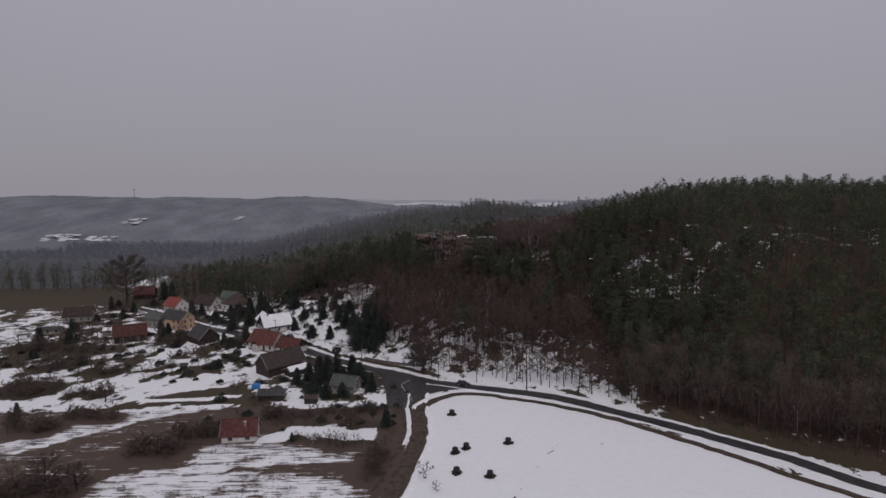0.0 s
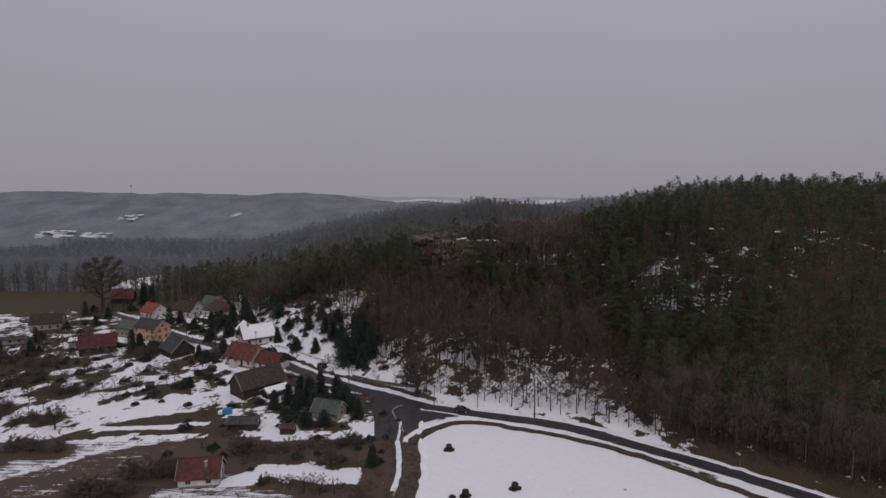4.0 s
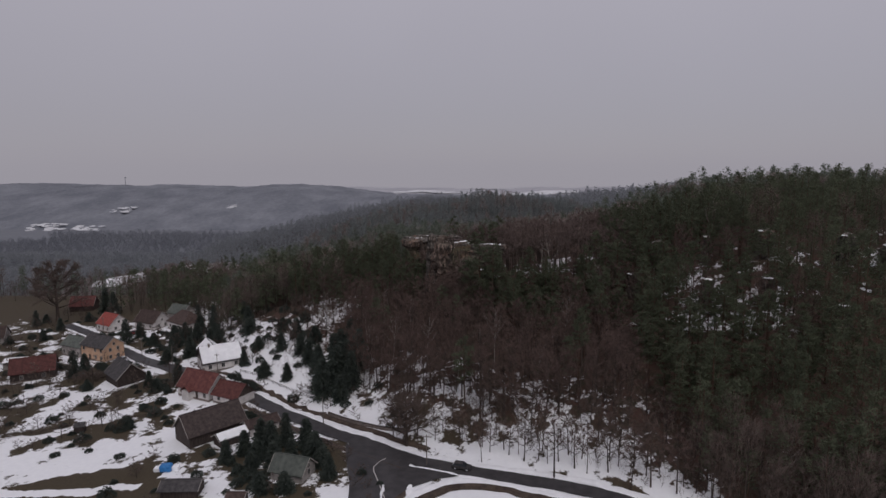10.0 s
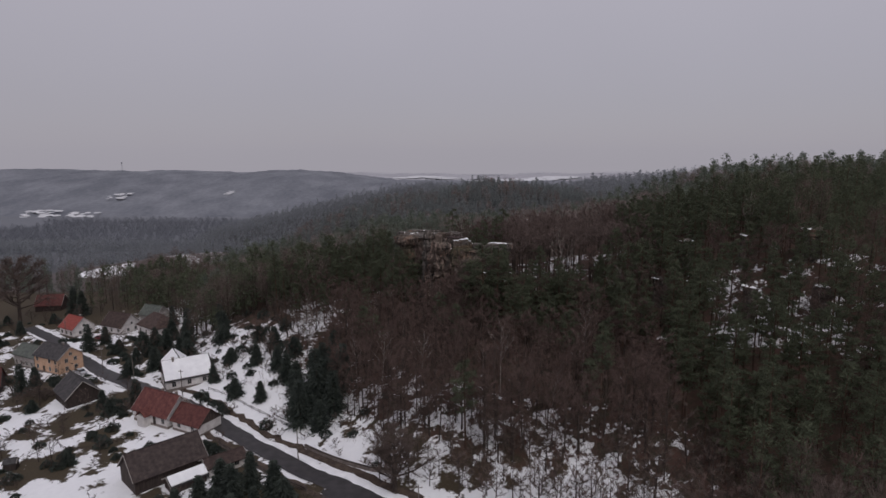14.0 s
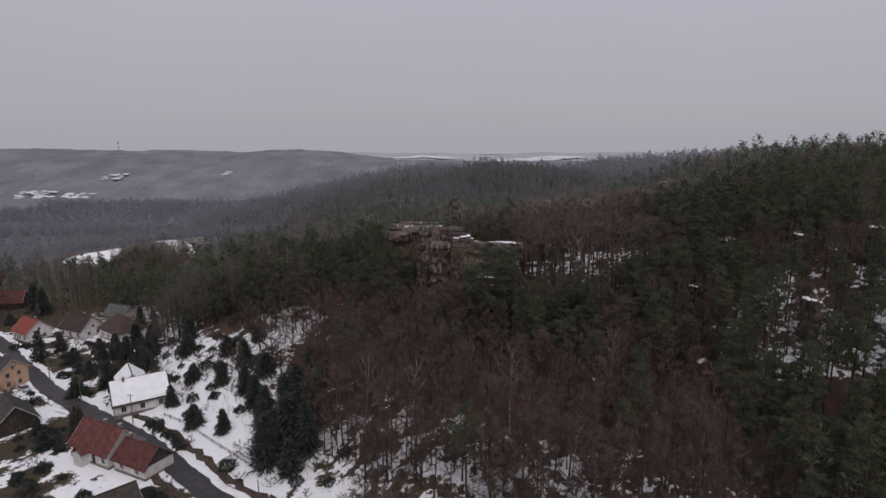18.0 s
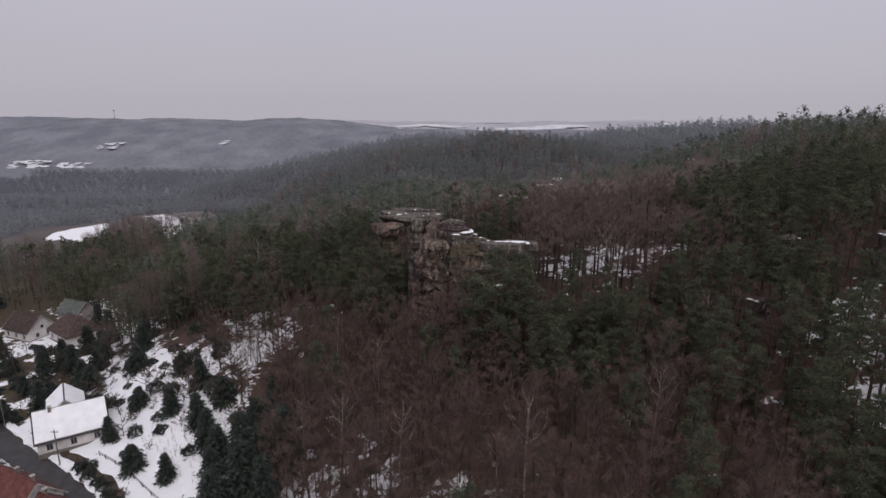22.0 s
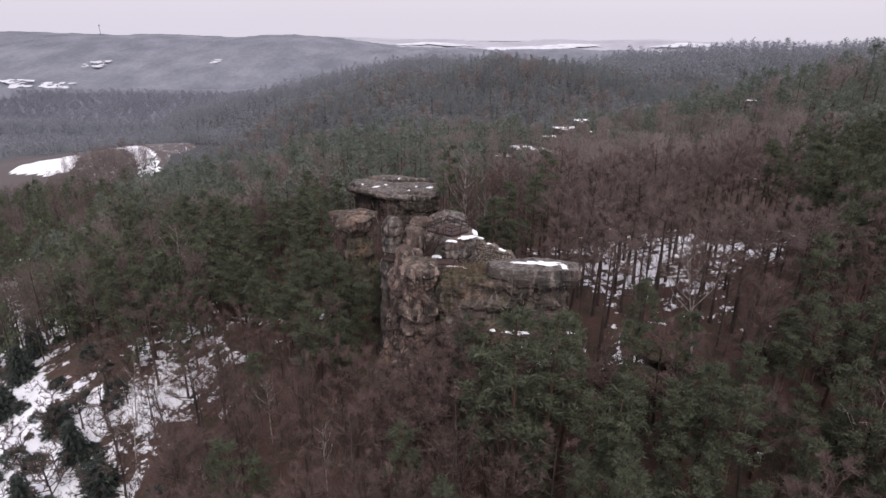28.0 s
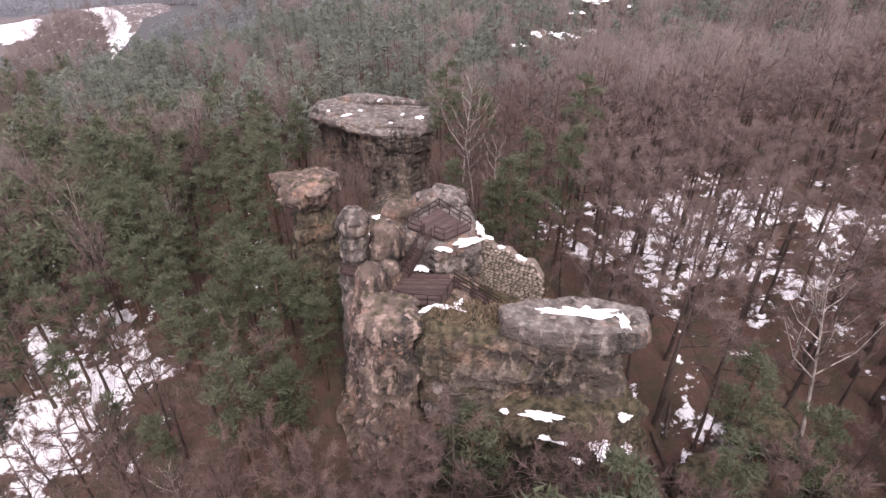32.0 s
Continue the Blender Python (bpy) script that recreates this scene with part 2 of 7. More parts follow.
    l.new(attr("field"), wear.inputs[0])
    l.new(cover, wear.inputs[1])
    l.new(stripes, wear.inputs[2])
    edge = n.new("ShaderNodeMapRange")
    edge.inputs["From Min"].default_value, edge.inputs["From Max"].default_value = -0.018, 0.018
    l.new(math_("SUBTRACT", math_("ADD", wear.outputs[0], attr("snow")), 1.0), edge.inputs["Value"])
    white = mixc(tex(0.8).outputs["Fac"], (0.76, 0.76, 0.785), (0.90, 0.90, 0.915))
    l.new(mixc(edge.outputs[0], bare, white), p.inputs["Base Color"])
    p.inputs["Roughness"].default_value = 0.85
    p.inputs["Specular IOR Level"].default_value = 0.2
    bp = n.new("ShaderNodeBump")
    bp.inputs["Strength"].default_value, bp.inputs["Distance"].default_value = 0.5, 0.15
    l.new(math_("ADD", grain.outputs["Fac"], edge.outputs[0]), bp.inputs["Height"])
    l.new(bp.outputs[0], p.inputs["Normal"])
    return m


M_GROUND = ground_material()


def sandstone(name, pale, dark, rust, moss_amount, moss_dark=(0.030, 0.029, 0.018), moss_light=(0.105, 0.088, 0.056)):
    """Weathered sandstone: bedding bands, dark run-off streaks, rusty breaks, lichen and moss where it faces up."""
    m = bpy.data.materials.new(name)
    n, l, p = nodes_of(m)
    co = n.new("ShaderNodeTexCoord")

    def tex(scale, stretch=(1, 1, 1), detail=8.0):
        mp, t = n.new("ShaderNodeMapping"), n.new("ShaderNodeTexNoise")
        mp.inputs["Scale"].default_value = stretch
        t.inputs["Scale"].default_value, t.inputs["Detail"].default_value = scale, detail
        l.new(co.outputs["Object"], mp.inputs["Vector"])
        l.new(mp.outputs[0], t.inputs["Vector"])
        return t.outputs["Fac"]

    def ramp(f, lo, hi):
        r = n.new("ShaderNodeMapRange")
        r.inputs["From Min"].default_value, r.inputs["From Max"].default_value = lo, hi
        l.new(f, r.inputs["Value"])
        return r.outputs[0]

    def mixc(f, a, b):
        k = n.new("ShaderNodeMixRGB")
        l.new(f, k.inputs[0])
        for i, v in ((1, a), (2, b)):
            if isinstance(v, tuple):
                k.inputs[i].default_value = (*v, 1)
            else:
                l.new(v, k.inputs[i])
        return k.outputs[0]

    bands, streaks, blots, grain = tex(0.9, (0.12, 0.12, 1.6)), tex(0.8, (1.4, 1.4, 0.12)), tex(0.28), tex(5.0)
    c = mixc(ramp(bands, 0.35, 0.65), pale, tuple(v * 0.62 for v in pale))
    c = mixc(ramp(blots, 0.53, 0.62), c, rust)
    c = mixc(ramp(tex(2.2, (1, 1, 1.6)), 0.55, 0.68), c, tuple(v * 0.3 for v in pale))
    c = mixc(ramp(tex(1.4, (1, 1, 2.0)), 0.60, 0.70), c, tuple(min(0.5, v * 1.6) for v in pale))
    st = n.new("ShaderNodeMath")
    st.operation = "MULTIPLY"
    l.new(ramp(streaks, 0.40, 0.56), st.inputs[0])
    l.new(ramp(tex(0.16), 0.40, 0.52), st.inputs[1])
    c = mixc(st.outputs[0], c, dark)
    c = mixc(ramp(tex(0.45, (1, 1, 1.5)), 0.54, 0.66), c, tuple(v * 0.42 for v in pale))
    c = mixc(ramp(grain, 0.45, 0.75), c, tuple(v * 0.5 for v in pale))
    c = mixc(ramp(tex(0.9, (1.6, 1.6, 0.5), 10.0), 0.56, 0.62), c, tuple(min(0.5, v * 1.22) for v in pale))
    c = mixc(ramp(tex(0.6, (1, 1, 0.9), 10.0), 0.52, 0.66), c, tuple(v * 0.4 for v in pale))
    moss = mixc(ramp(tex(1.6, (1, 1, 1), 10.0), 0.38, 0.64), moss_dark, moss_light)
    geo, sep = n.new("ShaderNodeNewGeometry"), n.new("ShaderNodeSeparateXYZ")
    l.new(geo.outputs["Normal"], sep.inputs[0])
    up = n.new("ShaderNodeMath")
    up.operation = "MULTIPLY_ADD"
    up.inputs[1].default_value = 0.55
    l.new(sep.outputs["Z"], up.inputs[0])
    l.new(tex(0.9), up.inputs[2])
    c = mixc(ramp(up.outputs[0], 1.02 - moss_amount, 1.2 - moss_amount), c, moss)
    l.new(c, p.inputs["Base Color"])
    p.inputs["Roughness"].default_value, p.inputs["Specular IOR Level"].default_value = 0.92, 0.2
    bp = n.new("ShaderNodeBump")
    bp.inputs["Strength"].default_value, bp.inputs["Distance"].default_value = 1.0, 0.3
    add = n.new("ShaderNodeMath")
    l.new(grain, add.inputs[0])
    l.new(bands, add.inputs[1])
    l.new(add.outputs[0], bp.inputs["Height"])
    l.new(bp.outputs[0], p.inputs["Normal"])
    return m


M_ROCK = sandstone("weathered_sandstone", (0.225, 0.172, 0.142), (0.026, 0.025, 0.024), (0.285, 0.175, 0.128), 0.02)
M_ROCKDARK = sandstone("dark_streaked_sandstone", (0.150, 0.124, 0.104), (0.022, 0.021, 0.019), (0.250, 0.172, 0.126), 0.10)
M_ROCKGREY = sandstone("grey_lichened_sandstone", (0.185, 0.160, 0.142), (0.028, 0.027, 0.025), (0.235, 0.155, 0.118), 0.06, (0.085, 0.078, 0.070), (0.225, 0.205, 0.185))
M_MOSSROCK = sandstone("mossy_sandstone", (0.13, 0.108, 0.080), (0.030, 0.030, 0.024), (0.19, 0.125, 0.088), 0.28)
M_RUBBLE = paint("rubble_stone", (0.10, 0.085, 0.072), (0.30, 0.255, 0.21), 1.5, 0.92, 0.6, 0.4)
M_MORTAR = paint("crumbled_mortar", (0.10, 0.082, 0.068), (0.20, 0.165, 0.14), 2.0, 0.95, 0.6, 0.1)


# ---- building helpers ----
def mesh_of(name, verts, faces, mat, smooth_faces=False):
    me = bpy.data.meshes.new(name)
    me.from_pydata([tuple(v) for v in verts], [], [tuple(f) for f in faces])
    if mat:
        me.materials.append(mat)
    if smooth_faces:
        me.polygons.foreach_set("use_smooth", [True] * len(me.polygons))
    me.update()
    return me


def part(name, bm, mat, parent=None, label="", smooth_faces=False):
    """Links a bmesh as one mesh object under a thing or a part."""
    me = bpy.data.meshes.new(name)
    bm.to_mesh(me)
    bm.free()
    if mat:
        me.materials.append(mat)
    if smooth_faces:
        me.polygons.foreach_set("use_smooth", [True] * len(me.polygons))
    ob = new(name, me)
    ob.parent = parent
    return tagged(ob, label)


def piece(name, me, parent, m=None):
    """A mesh object on shared data under a thing."""
    ob = new(name, me)
    ob.parent = parent
    if m is not None:
        ob.matrix_basis = m
    return ob


def thing(name, m, label, category, group="", kind=""):
    ob = new(name)
    ob.empty_display_size = 0.3
    ob.matrix_basis = m
    return tagged(ob, label, category, group, kind)


def box(bm, cx, cy, cz, sx, sy, sz, bevel=0.0, turn=None):
    m = Matrix.Translation((cx, cy, cz))
    if turn is not None:
        m = m @ turn
    r = bmesh.ops.create_cube(bm, size=1.0, matrix=m @ Matrix.Diagonal((sx, sy, sz, 1)))
    if bevel:
        edges = {e for v in r["verts"] for e in v.link_edges}
        bmesh.ops.bevel(bm, geom=list(edges), offset=bevel, segments=1, affect="EDGES")
    return bm


def boxes(*rows, bevel=0.0):
    bm = bmesh.new()
    for r in rows:
        box(bm, *r[:6], bevel=bevel)
    return bm


def beam(bm, a, b, w, h=None):
    """A square bar from a to b."""
    a, b = Vector(a), Vector(b)
    d = b - a
    turn = d.to_track_quat("Y", "Z").to_matrix().to_4x4()
    bmesh.ops.create_cube(bm, size=1.0, matrix=Matrix.Translation((a + b) / 2) @ turn @ Matrix.Diagonal((w, d.length, h or w, 1)))
    return bm


def tube(points, radii, sides=5):
    """Verts and faces of a tapered round bar along points."""
    verts, faces = [], []
    for i, (p, r) in enumerate(zip(points, radii)):
        a = points[max(i - 1, 0)]
        b = points[min(i + 1, len(points) - 1)]
        d = (Vector(b) - Vector(a)).normalized()
        u = d.orthogonal().normalized()
        w = d.cross(u)
        for k in range(sides):
            t = 2 * math.pi * k / sides
            verts.append(Vector(p) + (u * math.cos(t) + w * math.sin(t)) * r)
        if i:
            o = (i - 1) * sides
            for k in range(sides):
                faces.append((o + k, o + (k + 1) % sides, o + sides + (k + 1) % sides, o + sides + k))
    return verts, faces


def join(*lists):
    verts, faces = [], []
    for v, f in lists:
        o = len(verts)
        verts += [tuple(p) for p in v]
        faces += [tuple(i + o for i in q) for q in f]
    return verts, faces


def spikes(base, way, length, width, rng):
    """Slim three-sided twigs: verts (n*4, 3) and triangles (n*3, 3)."""
    base, way = np.asarray(base, float), np.asarray(way, float)
    way = way / np.linalg.norm(way, axis=1, keepdims=True)
    n = len(base)
    u = np.cross(way, rng.normal(size=(n, 3)))
    u /= np.linalg.norm(u, axis=1, keepdims=True) + 1e-9
    w = np.cross(way, u)
    length, width = np.broadcast_to(length, n)[:, None], np.broadcast_to(width, n)[:, None]
    a = base + u * width
    b = base + (-0.5 * u + 0.87 * w) * width
    c = base + (-0.5 * u - 0.87 * w) * width
    verts = np.stack([a, b, c, base + way * length], 1).reshape(-1, 3)
    k = np.arange(n)[:, None] * 4
    faces = np.concatenate([k + (0, 1, 3), k + (1, 2, 3), k + (2, 0, 3)], 1).reshape(-1, 3)
    return verts, faces


def blades(base, way, length, width, rng):
    """Needle sprays: one slim blade each."""
    base, way = np.asarray(base, float), np.asarray(way, float)
    way = way / np.linalg.norm(way, axis=1, keepdims=True)
    n = len(base)
    u = np.cross(way, rng.normal(size=(n, 3)))
    u /= np.linalg.norm(u, axis=1, keepdims=True) + 1e-9
    w = np.cross(way, u)
    length, width = np.broadcast_to(length, n)[:, None], np.broadcast_to(width, n)[:, None]
    verts = np.stack([base + u * width, base - u * width, base + way * length], 1).reshape(-1, 3)
    return verts, (np.arange(n)[:, None] * 3 + (0, 1, 2))


# ---- the lie of the land: road level in the village, a wooded hill with a rock on its brow, a valley beyond ----
TOE = ((700, -120), (400, 5), (200, 92), (95, 142), (30, 177), (-18, 194), (-48, 222), (-66, 236), (-98, 275), (-112, 320), (-125, 380), (-185, 500), (-265, 640), (-360, 900), (-500, 1400))
RISE = ((-1, 0, 8, 27, 60, 85, 120, 220, 2000), (0, 0, 2, 11, 20, 28, 31, 32, 32))


def smooth(a, b, v):
    t = np.clip((v - a) / (b - a), 0, 1)
    return t * t * (3 - 2 * t)


def hill_depth(x, y):
    """How far a place lies inside the hill's foot line; below 0 outside it."""
    best = np.full(np.shape(x), 1e9)
    side = np.zeros(np.shape(x))
    for (ax, ay), (bx, by) in zip(TOE, TOE[1:]):
        dx, dy = bx - ax, by - ay
        u = np.clip(((x - ax) * dx + (y - ay) * dy) / (dx * dx + dy * dy), 0, 1)
        gx, gy = x - ax - u * dx, y - ay - u * dy
        dist = np.hypot(gx, gy)
        near = dist < best
        best = np.where(near, dist, best)
        side = np.where(near, np.sign(dy * gx - dx * gy), side)
    return best * side


# ridges behind the rock: places along the crest with the ground's height, and how wide the ridge is
RIDGES = (
    (((-150, 470, -34), (-66, 545, 9), (-14, 640, 17), (25, 650, 29), (60, 640, 25), (100, 600, 15), (200, 570, 12)), 125.0),
    (((-352, 832, -84), (-322, 846, -47), (-240, 930, -27), (-114, 950, 1), (-50, 960, 8), (40, 960, 5)), 100.0),
    (((90, 820, 8), (165, 800, 22), (297, 850, 29), (378, 800, 34), (560, 800, 38), (760, 760, 40)), 150.0),
)


def far_land(x, y):
    """Height of the ridges and the valley behind the wooded hill."""
    floor = -80 + 76 * smooth(-300, 10, x) - 40 * smooth(950, 1250, y)
    floor = floor + 36 * np.exp(-((x + 296) ** 2 / (2 * 104.0 ** 2) + (y - 714) ** 2 / (2 * 56.0 ** 2))) * smooth(-145, -257, x)
    top = floor
    for line, wide in RIDGES:
        best, crest = np.full(np.shape(x), 1e9), np.zeros(np.shape(x))
        for (ax, ay, az), (bx, by, bz) in zip(line, line[1:]):
            dx, dy = bx - ax, by - ay
            u = np.clip(((x - ax) * dx + (y - ay) * dy) / (dx * dx + dy * dy), 0, 1)
            dist = np.hypot(x - ax - u * dx, y - ay - u * dy)
            near = dist < best
            best, crest = np.where(near, dist, best), np.where(near, az + (bz - az) * u, crest)
        top = np.maximum(top, floor + np.maximum(crest - floor, 0) * np.exp(-(best / wide) ** 2))
    return top + 1.5 * np.sin(x * 0.043 + 0.7) * np.sin(y * 0.037)


def height(x, y):
    x, y = np.asarray(x, float), np.asarray(y, float)
    base = 4.0 * np.exp(-((x + 5) ** 2 + (y - 168) ** 2) / (2 * 55.0 ** 2)) - 1.0
    base = base - 3.0 * smooth(-100, -220, x) - 2 * smooth(60, 160, x) * smooth(200, 100, y)
    base = base + 4.5 * np.exp(-((x + 72) ** 2 + (y - 262) ** 2) / (2 * 22.0 ** 2))
    base = base - 30 * smooth(380, 560, y) * smooth(60, -330, x)
    d = hill_depth(x, y)
    rise = np.interp(d, *RISE)
    extra = 17 * smooth(25, 130, x) * smooth(20, 110, d)
    extra = extra - 9 * smooth(290, 380, y) * smooth(560, 430, y) * smooth(150, 60, x) * smooth(0, 60, d)
    wave = 0.5 * np.sin(x * 0.11 + 1.3) * np.sin(y * 0.09) + 0.25 * np.sin(x * 0.31 + y * 0.23)
    near = base + rise + extra + wave * smooth(0, 30, d) * 1.6 + wave * 0.15
    s = smooth(380, 540, y)
    return near * (1 - s) + far_land(x, y) * s


# heights and depths on an even grid, looked up when things are placed
LX, LY, LSTEP = -420.0, 20.0, 2.0
lx, ly = np.meshgrid(np.arange(LX, 800, LSTEP), np.arange(LY, 1100, LSTEP))
LOOK_Z, LOOK_D = height(lx, ly).tolist(), hill_depth(lx, ly).tolist()


def looked_up(table, x, y):
    u, v = (x - LX) / LSTEP, (y - LY) / LSTEP
    i, j = int(u), int(v)
    u, v = u - i, v - j
    a, b = table[j], table[j + 1]
    return (a[i] * (1 - u) + a[i + 1] * u) * (1 - v) + (b[i] * (1 - u) + b[i + 1] * u) * v


def on_grid(x, y):
    return LX < x < 796 and LY < y < 1096


def ground_at(x, y):
    return looked_up(LOOK_Z, x, y) if on_grid(x, y) else float(height(x, y))


def depth_in(x, y):
    return looked_up(LOOK_D, x, y) if on_grid(x, y) else float(hill_depth(np.array(x), np.array(y)))


# ---- ground sheet ----
def axis_steps(lo, hi, step, far_lo, far_hi):
    mid = list(np.arange(lo, hi + 0.01, step))
    up, s = [], step
    while (up[-1] if up else hi) < far_hi:
        s = min(s * 1.13, 130)
        up.append((up[-1] if up else hi) + s)
    down, s = [], step
    while (down[-1] if down else lo) > far_lo:
        s = min(s * 1.13, 130)
        down.append((down[-1] if down else lo) - s)
    return np.array(down[::-1] + mid + up)


def inside(poly, x, y):
    r = np.zeros(np.shape(x), bool)
    for (ax, ay), (bx, by) in zip(poly, poly[1:] + poly[:1]):
        c = ((ay > y) != (by > y)) & (x < (bx - ax) * (y - ay) / (by - ay + 1e-12) + ax)
        r ^= c
    return r


ROAD = [(175, 72), (125, 106), (93.5, 128.3), (80.5, 140.9), (63.6, 153.2), (45.9, 164.7), (28.3, 174.9), (9.9, 180.3), (-9.8, 187.0), (-22, 195.5), (-31.2, 202), (-40.2, 209.5), (-48.5, 216), (-58, 224), (-68, 232), (-78, 238.5), (-90, 246), (-101, 254.5), (-113.3, 264.4), (-126, 276), (-139, 287), (-156, 303), (-180, 322)]
TRACK = [(-13, 187), (-12.6, 176), (-12.3, 165), (-10.6, 152), (-10.6, 141), (-12.3, 131), (-14.4, 118), (-20, 98), (-28, 74)]
SNOW_FIELD = [(-9.4, 163.3), (-8.5, 167), (-4, 171), (7.9, 174.2), (24.4, 170.2), (44.7, 159), (67.6, 141.4), (84.6, 125), (120, 98), (160, 62), (160, 20), (-30, 20), (-18, 90), (-9.3, 118), (-7.5, 133), (-6.6, 145.3)]

GLADES = [(76, 250), (66, 229), (80, 224), (54, 243), (91, 231), (88, 216)]
gx, gy = axis_steps(-190, 130, 1.6, -4300, 4300), axis_steps(95, 330, 1.6, -600, 4700)
GX, GY = np.meshgrid(gx, gy)
GZ = height(GX, GY)
far_drop = smooth(1080, 1500, np.hypot(GX, GY))
GZ = GZ * (1 - far_drop) + (-115) * far_drop
D = hill_depth(GX, GY)
wood = np.maximum(smooth(4, 22, D), smooth(0, 5, D) * smooth(25, 50, GX))
snow = 0.565 + 0.02 * smooth(-165, -140, GX) * smooth(320, 290, GY) - 0.28 * smooth(12, 30, D) - 0.35 * smooth(360, 440, GY)
field = np.zeros(GX.shape)
left_field = (GX < -14) & (GY < 168) & (GX + 0.9 * GY < 150)
field[left_field] = 1.0
snow = np.where(left_field, 0.42, snow)
white_rows = inside([(-80, 129), (-63, 132.5), (-25, 124.2), (-15, 117), (-26, 90), (-100, 95)], GX, GY) | inside([(-125, 140), (-105, 165), (-76, 171), (-66, 168), (-85, 163), (-112, 140)], GX, GY) | inside([(-70, 145), (-52, 143.3), (-20.5, 139.7), (-22.9, 132.4), (-61.5, 131.3)], GX, GY) | inside([(-116, 152), (-109, 160), (-103, 170), (-80, 172.3), (-89, 166.6), (-101, 153), (-112, 147)], GX, GY)
snow = np.where(white_rows, 0.53, snow)
meadow = inside([(-112, 164), (-100, 176), (-84, 184), (-70, 188), (-62, 176), (-66, 170), (-86, 172), (-104, 168)], GX, GY)
snow = np.where(meadow, 0.30, snow)
field = np.where(meadow, 0, field)
plots = inside([(-54, 171), (-21.5, 169.5), (-21.1, 162.8), (-47, 165)], GX, GY) | inside([(-52.3, 144.4), (-45.8, 153), (-30.1, 155), (-21.5, 151.4), (-20.6, 141)], GX, GY) | inside([(-101, 177.5), (-67.5, 178.5), (-66.5, 175.6), (-98.5, 173.3)], GX, GY)
snow = np.where(plots, 0.66, snow)
field = np.where(plots, 0, field)
snow = np.where((D > -3) & (GX > -25) & (GY < 330), 0.61 - 0.12 * smooth(5, 16, D) - 0.22 * smooth(24, 38, D) - 0.24 * smooth(34, 62, GX) * smooth(215, 190, GY), snow)
snow = snow + 0.31 * np.exp(-((GX - 36) ** 2 / (2 * 17.0 ** 2) + (GY - 293) ** 2 / (2 * 13.0 ** 2)))
snow = snow - 0.22 * smooth(305, 345, GY) * smooth(-120, -150, GX)
garden = np.exp(-((GX + 55) ** 2 + (GY - 250) ** 2) / (2 * 22.0 ** 2))
snow = snow + 0.17 * garden * (GX > -85) * smooth(-33, -42, GX + 0.15 * (GY - 240))
yard = np.exp(-((GX + 73) ** 2 + (GY - 196) ** 2) / (2 * 7.0 ** 2)) + np.exp(-((GX + 38) ** 2 + (GY - 190) ** 2) / (2 * 9.0 ** 2)) + np.exp(-((GX + 20) ** 2 + (GY - 183) ** 2) / (2 * 7.0 ** 2))
snow = snow - 0.03 * yard
snow = snow - 0.06 * smooth(-130, -160, GX) * smooth(205, 240, GY)
for cx, cy in ((-47, 268), (-52, 282), (-57, 263), (-40, 270)):
    snow = snow + 0.14 * np.exp(-((GX - cx) ** 2 + (GY - cy) ** 2) / (2 * 6.0 ** 2))
snow = snow + 0.13 * smooth(52, 70, GX) * smooth(212, 228, GY) * smooth(275, 255, GY)
snow = snow - 0.07 * np.exp(-((GX + 46) ** 2 + (GY - 263) ** 2) / (2 * 11.0 ** 2)) + 0.13 * np.exp(-((GX + 38) ** 2 + (GY - 286) ** 2) / (2 * 9.0 ** 2)) + 0.13 * np.exp(-((GX - 23) ** 2 + (GY - 262) ** 2) / (2 * 6.0 ** 2))
for cx, cy in GLADES:
    snow = snow + 0.13 * np.exp(-((GX - cx) ** 2 + (GY - cy) ** 2) / (2 * 5.0 ** 2))
field_in = inside(SNOW_FIELD, GX, GY)
snow = np.where(field_in, 1.2 - 0.42 * smooth(30, 45, GX + 0.4 * (150 - GY)) * smooth(165, 150, GY), snow)
for (ax, ay), (bx, by), wide, deep in (((11, 118), (31, 156), 1.0, 0.50), ((20, 155), (38, 143), 1.6, 0.42), ((47, 158), (80, 130), 1.8, 0.36), ((40, 126), (66, 112), 2.2, 0.40), ((30, 135), (60, 118), 1.4, 0.36), ((4, 166), (22, 160), 0.8, 0.30), ((-6, 120), (2, 104), 1.2, 0.42), ((20, 112), (50, 96), 2.0, 0.42)):
    u = np.clip(((GX - ax) * (bx - ax) + (GY - ay) * (by - ay)) / ((bx - ax) ** 2 + (by - ay) ** 2), 0, 1)
    streak = np.hypot(GX - ax - u * (bx - ax), GY - ay - u * (by - ay))
    snow = np.where(field_in, np.minimum(snow, 1.2 - (0.2 + deep) * np.exp(-(streak / wide) ** 2)), snow)
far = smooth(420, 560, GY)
# share of the painted haze colour, growing with distance
haze_share = smooth(750, 1300, np.hypot(GX, GY))
wood = np.where(GY > 420, np.maximum(wood, 0.7), wood)
nx, ny = len(gx), len(gy)
idx = np.arange(nx * ny).reshape(ny, nx)
quads = np.stack([idx[:-1, :-1], idx[:-1, 1:], idx[1:, 1:], idx[1:, :-1]], -1).reshape(-1, 4)
ground_me = bpy.data.meshes.new("ground")
ground_me.from_pydata(np.stack([GX, GY, GZ], -1).reshape(-1, 3).tolist(), [], quads.tolist())
for key, vals in (("snow", snow), ("wood", wood), ("field", field), ("far", far), ("haze_tint", haze_share)):
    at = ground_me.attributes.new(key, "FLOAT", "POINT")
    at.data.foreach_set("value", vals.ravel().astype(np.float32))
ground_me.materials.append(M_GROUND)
ground_me.polygons.foreach_set("use_smooth", [True] * len(ground_me.polygons))
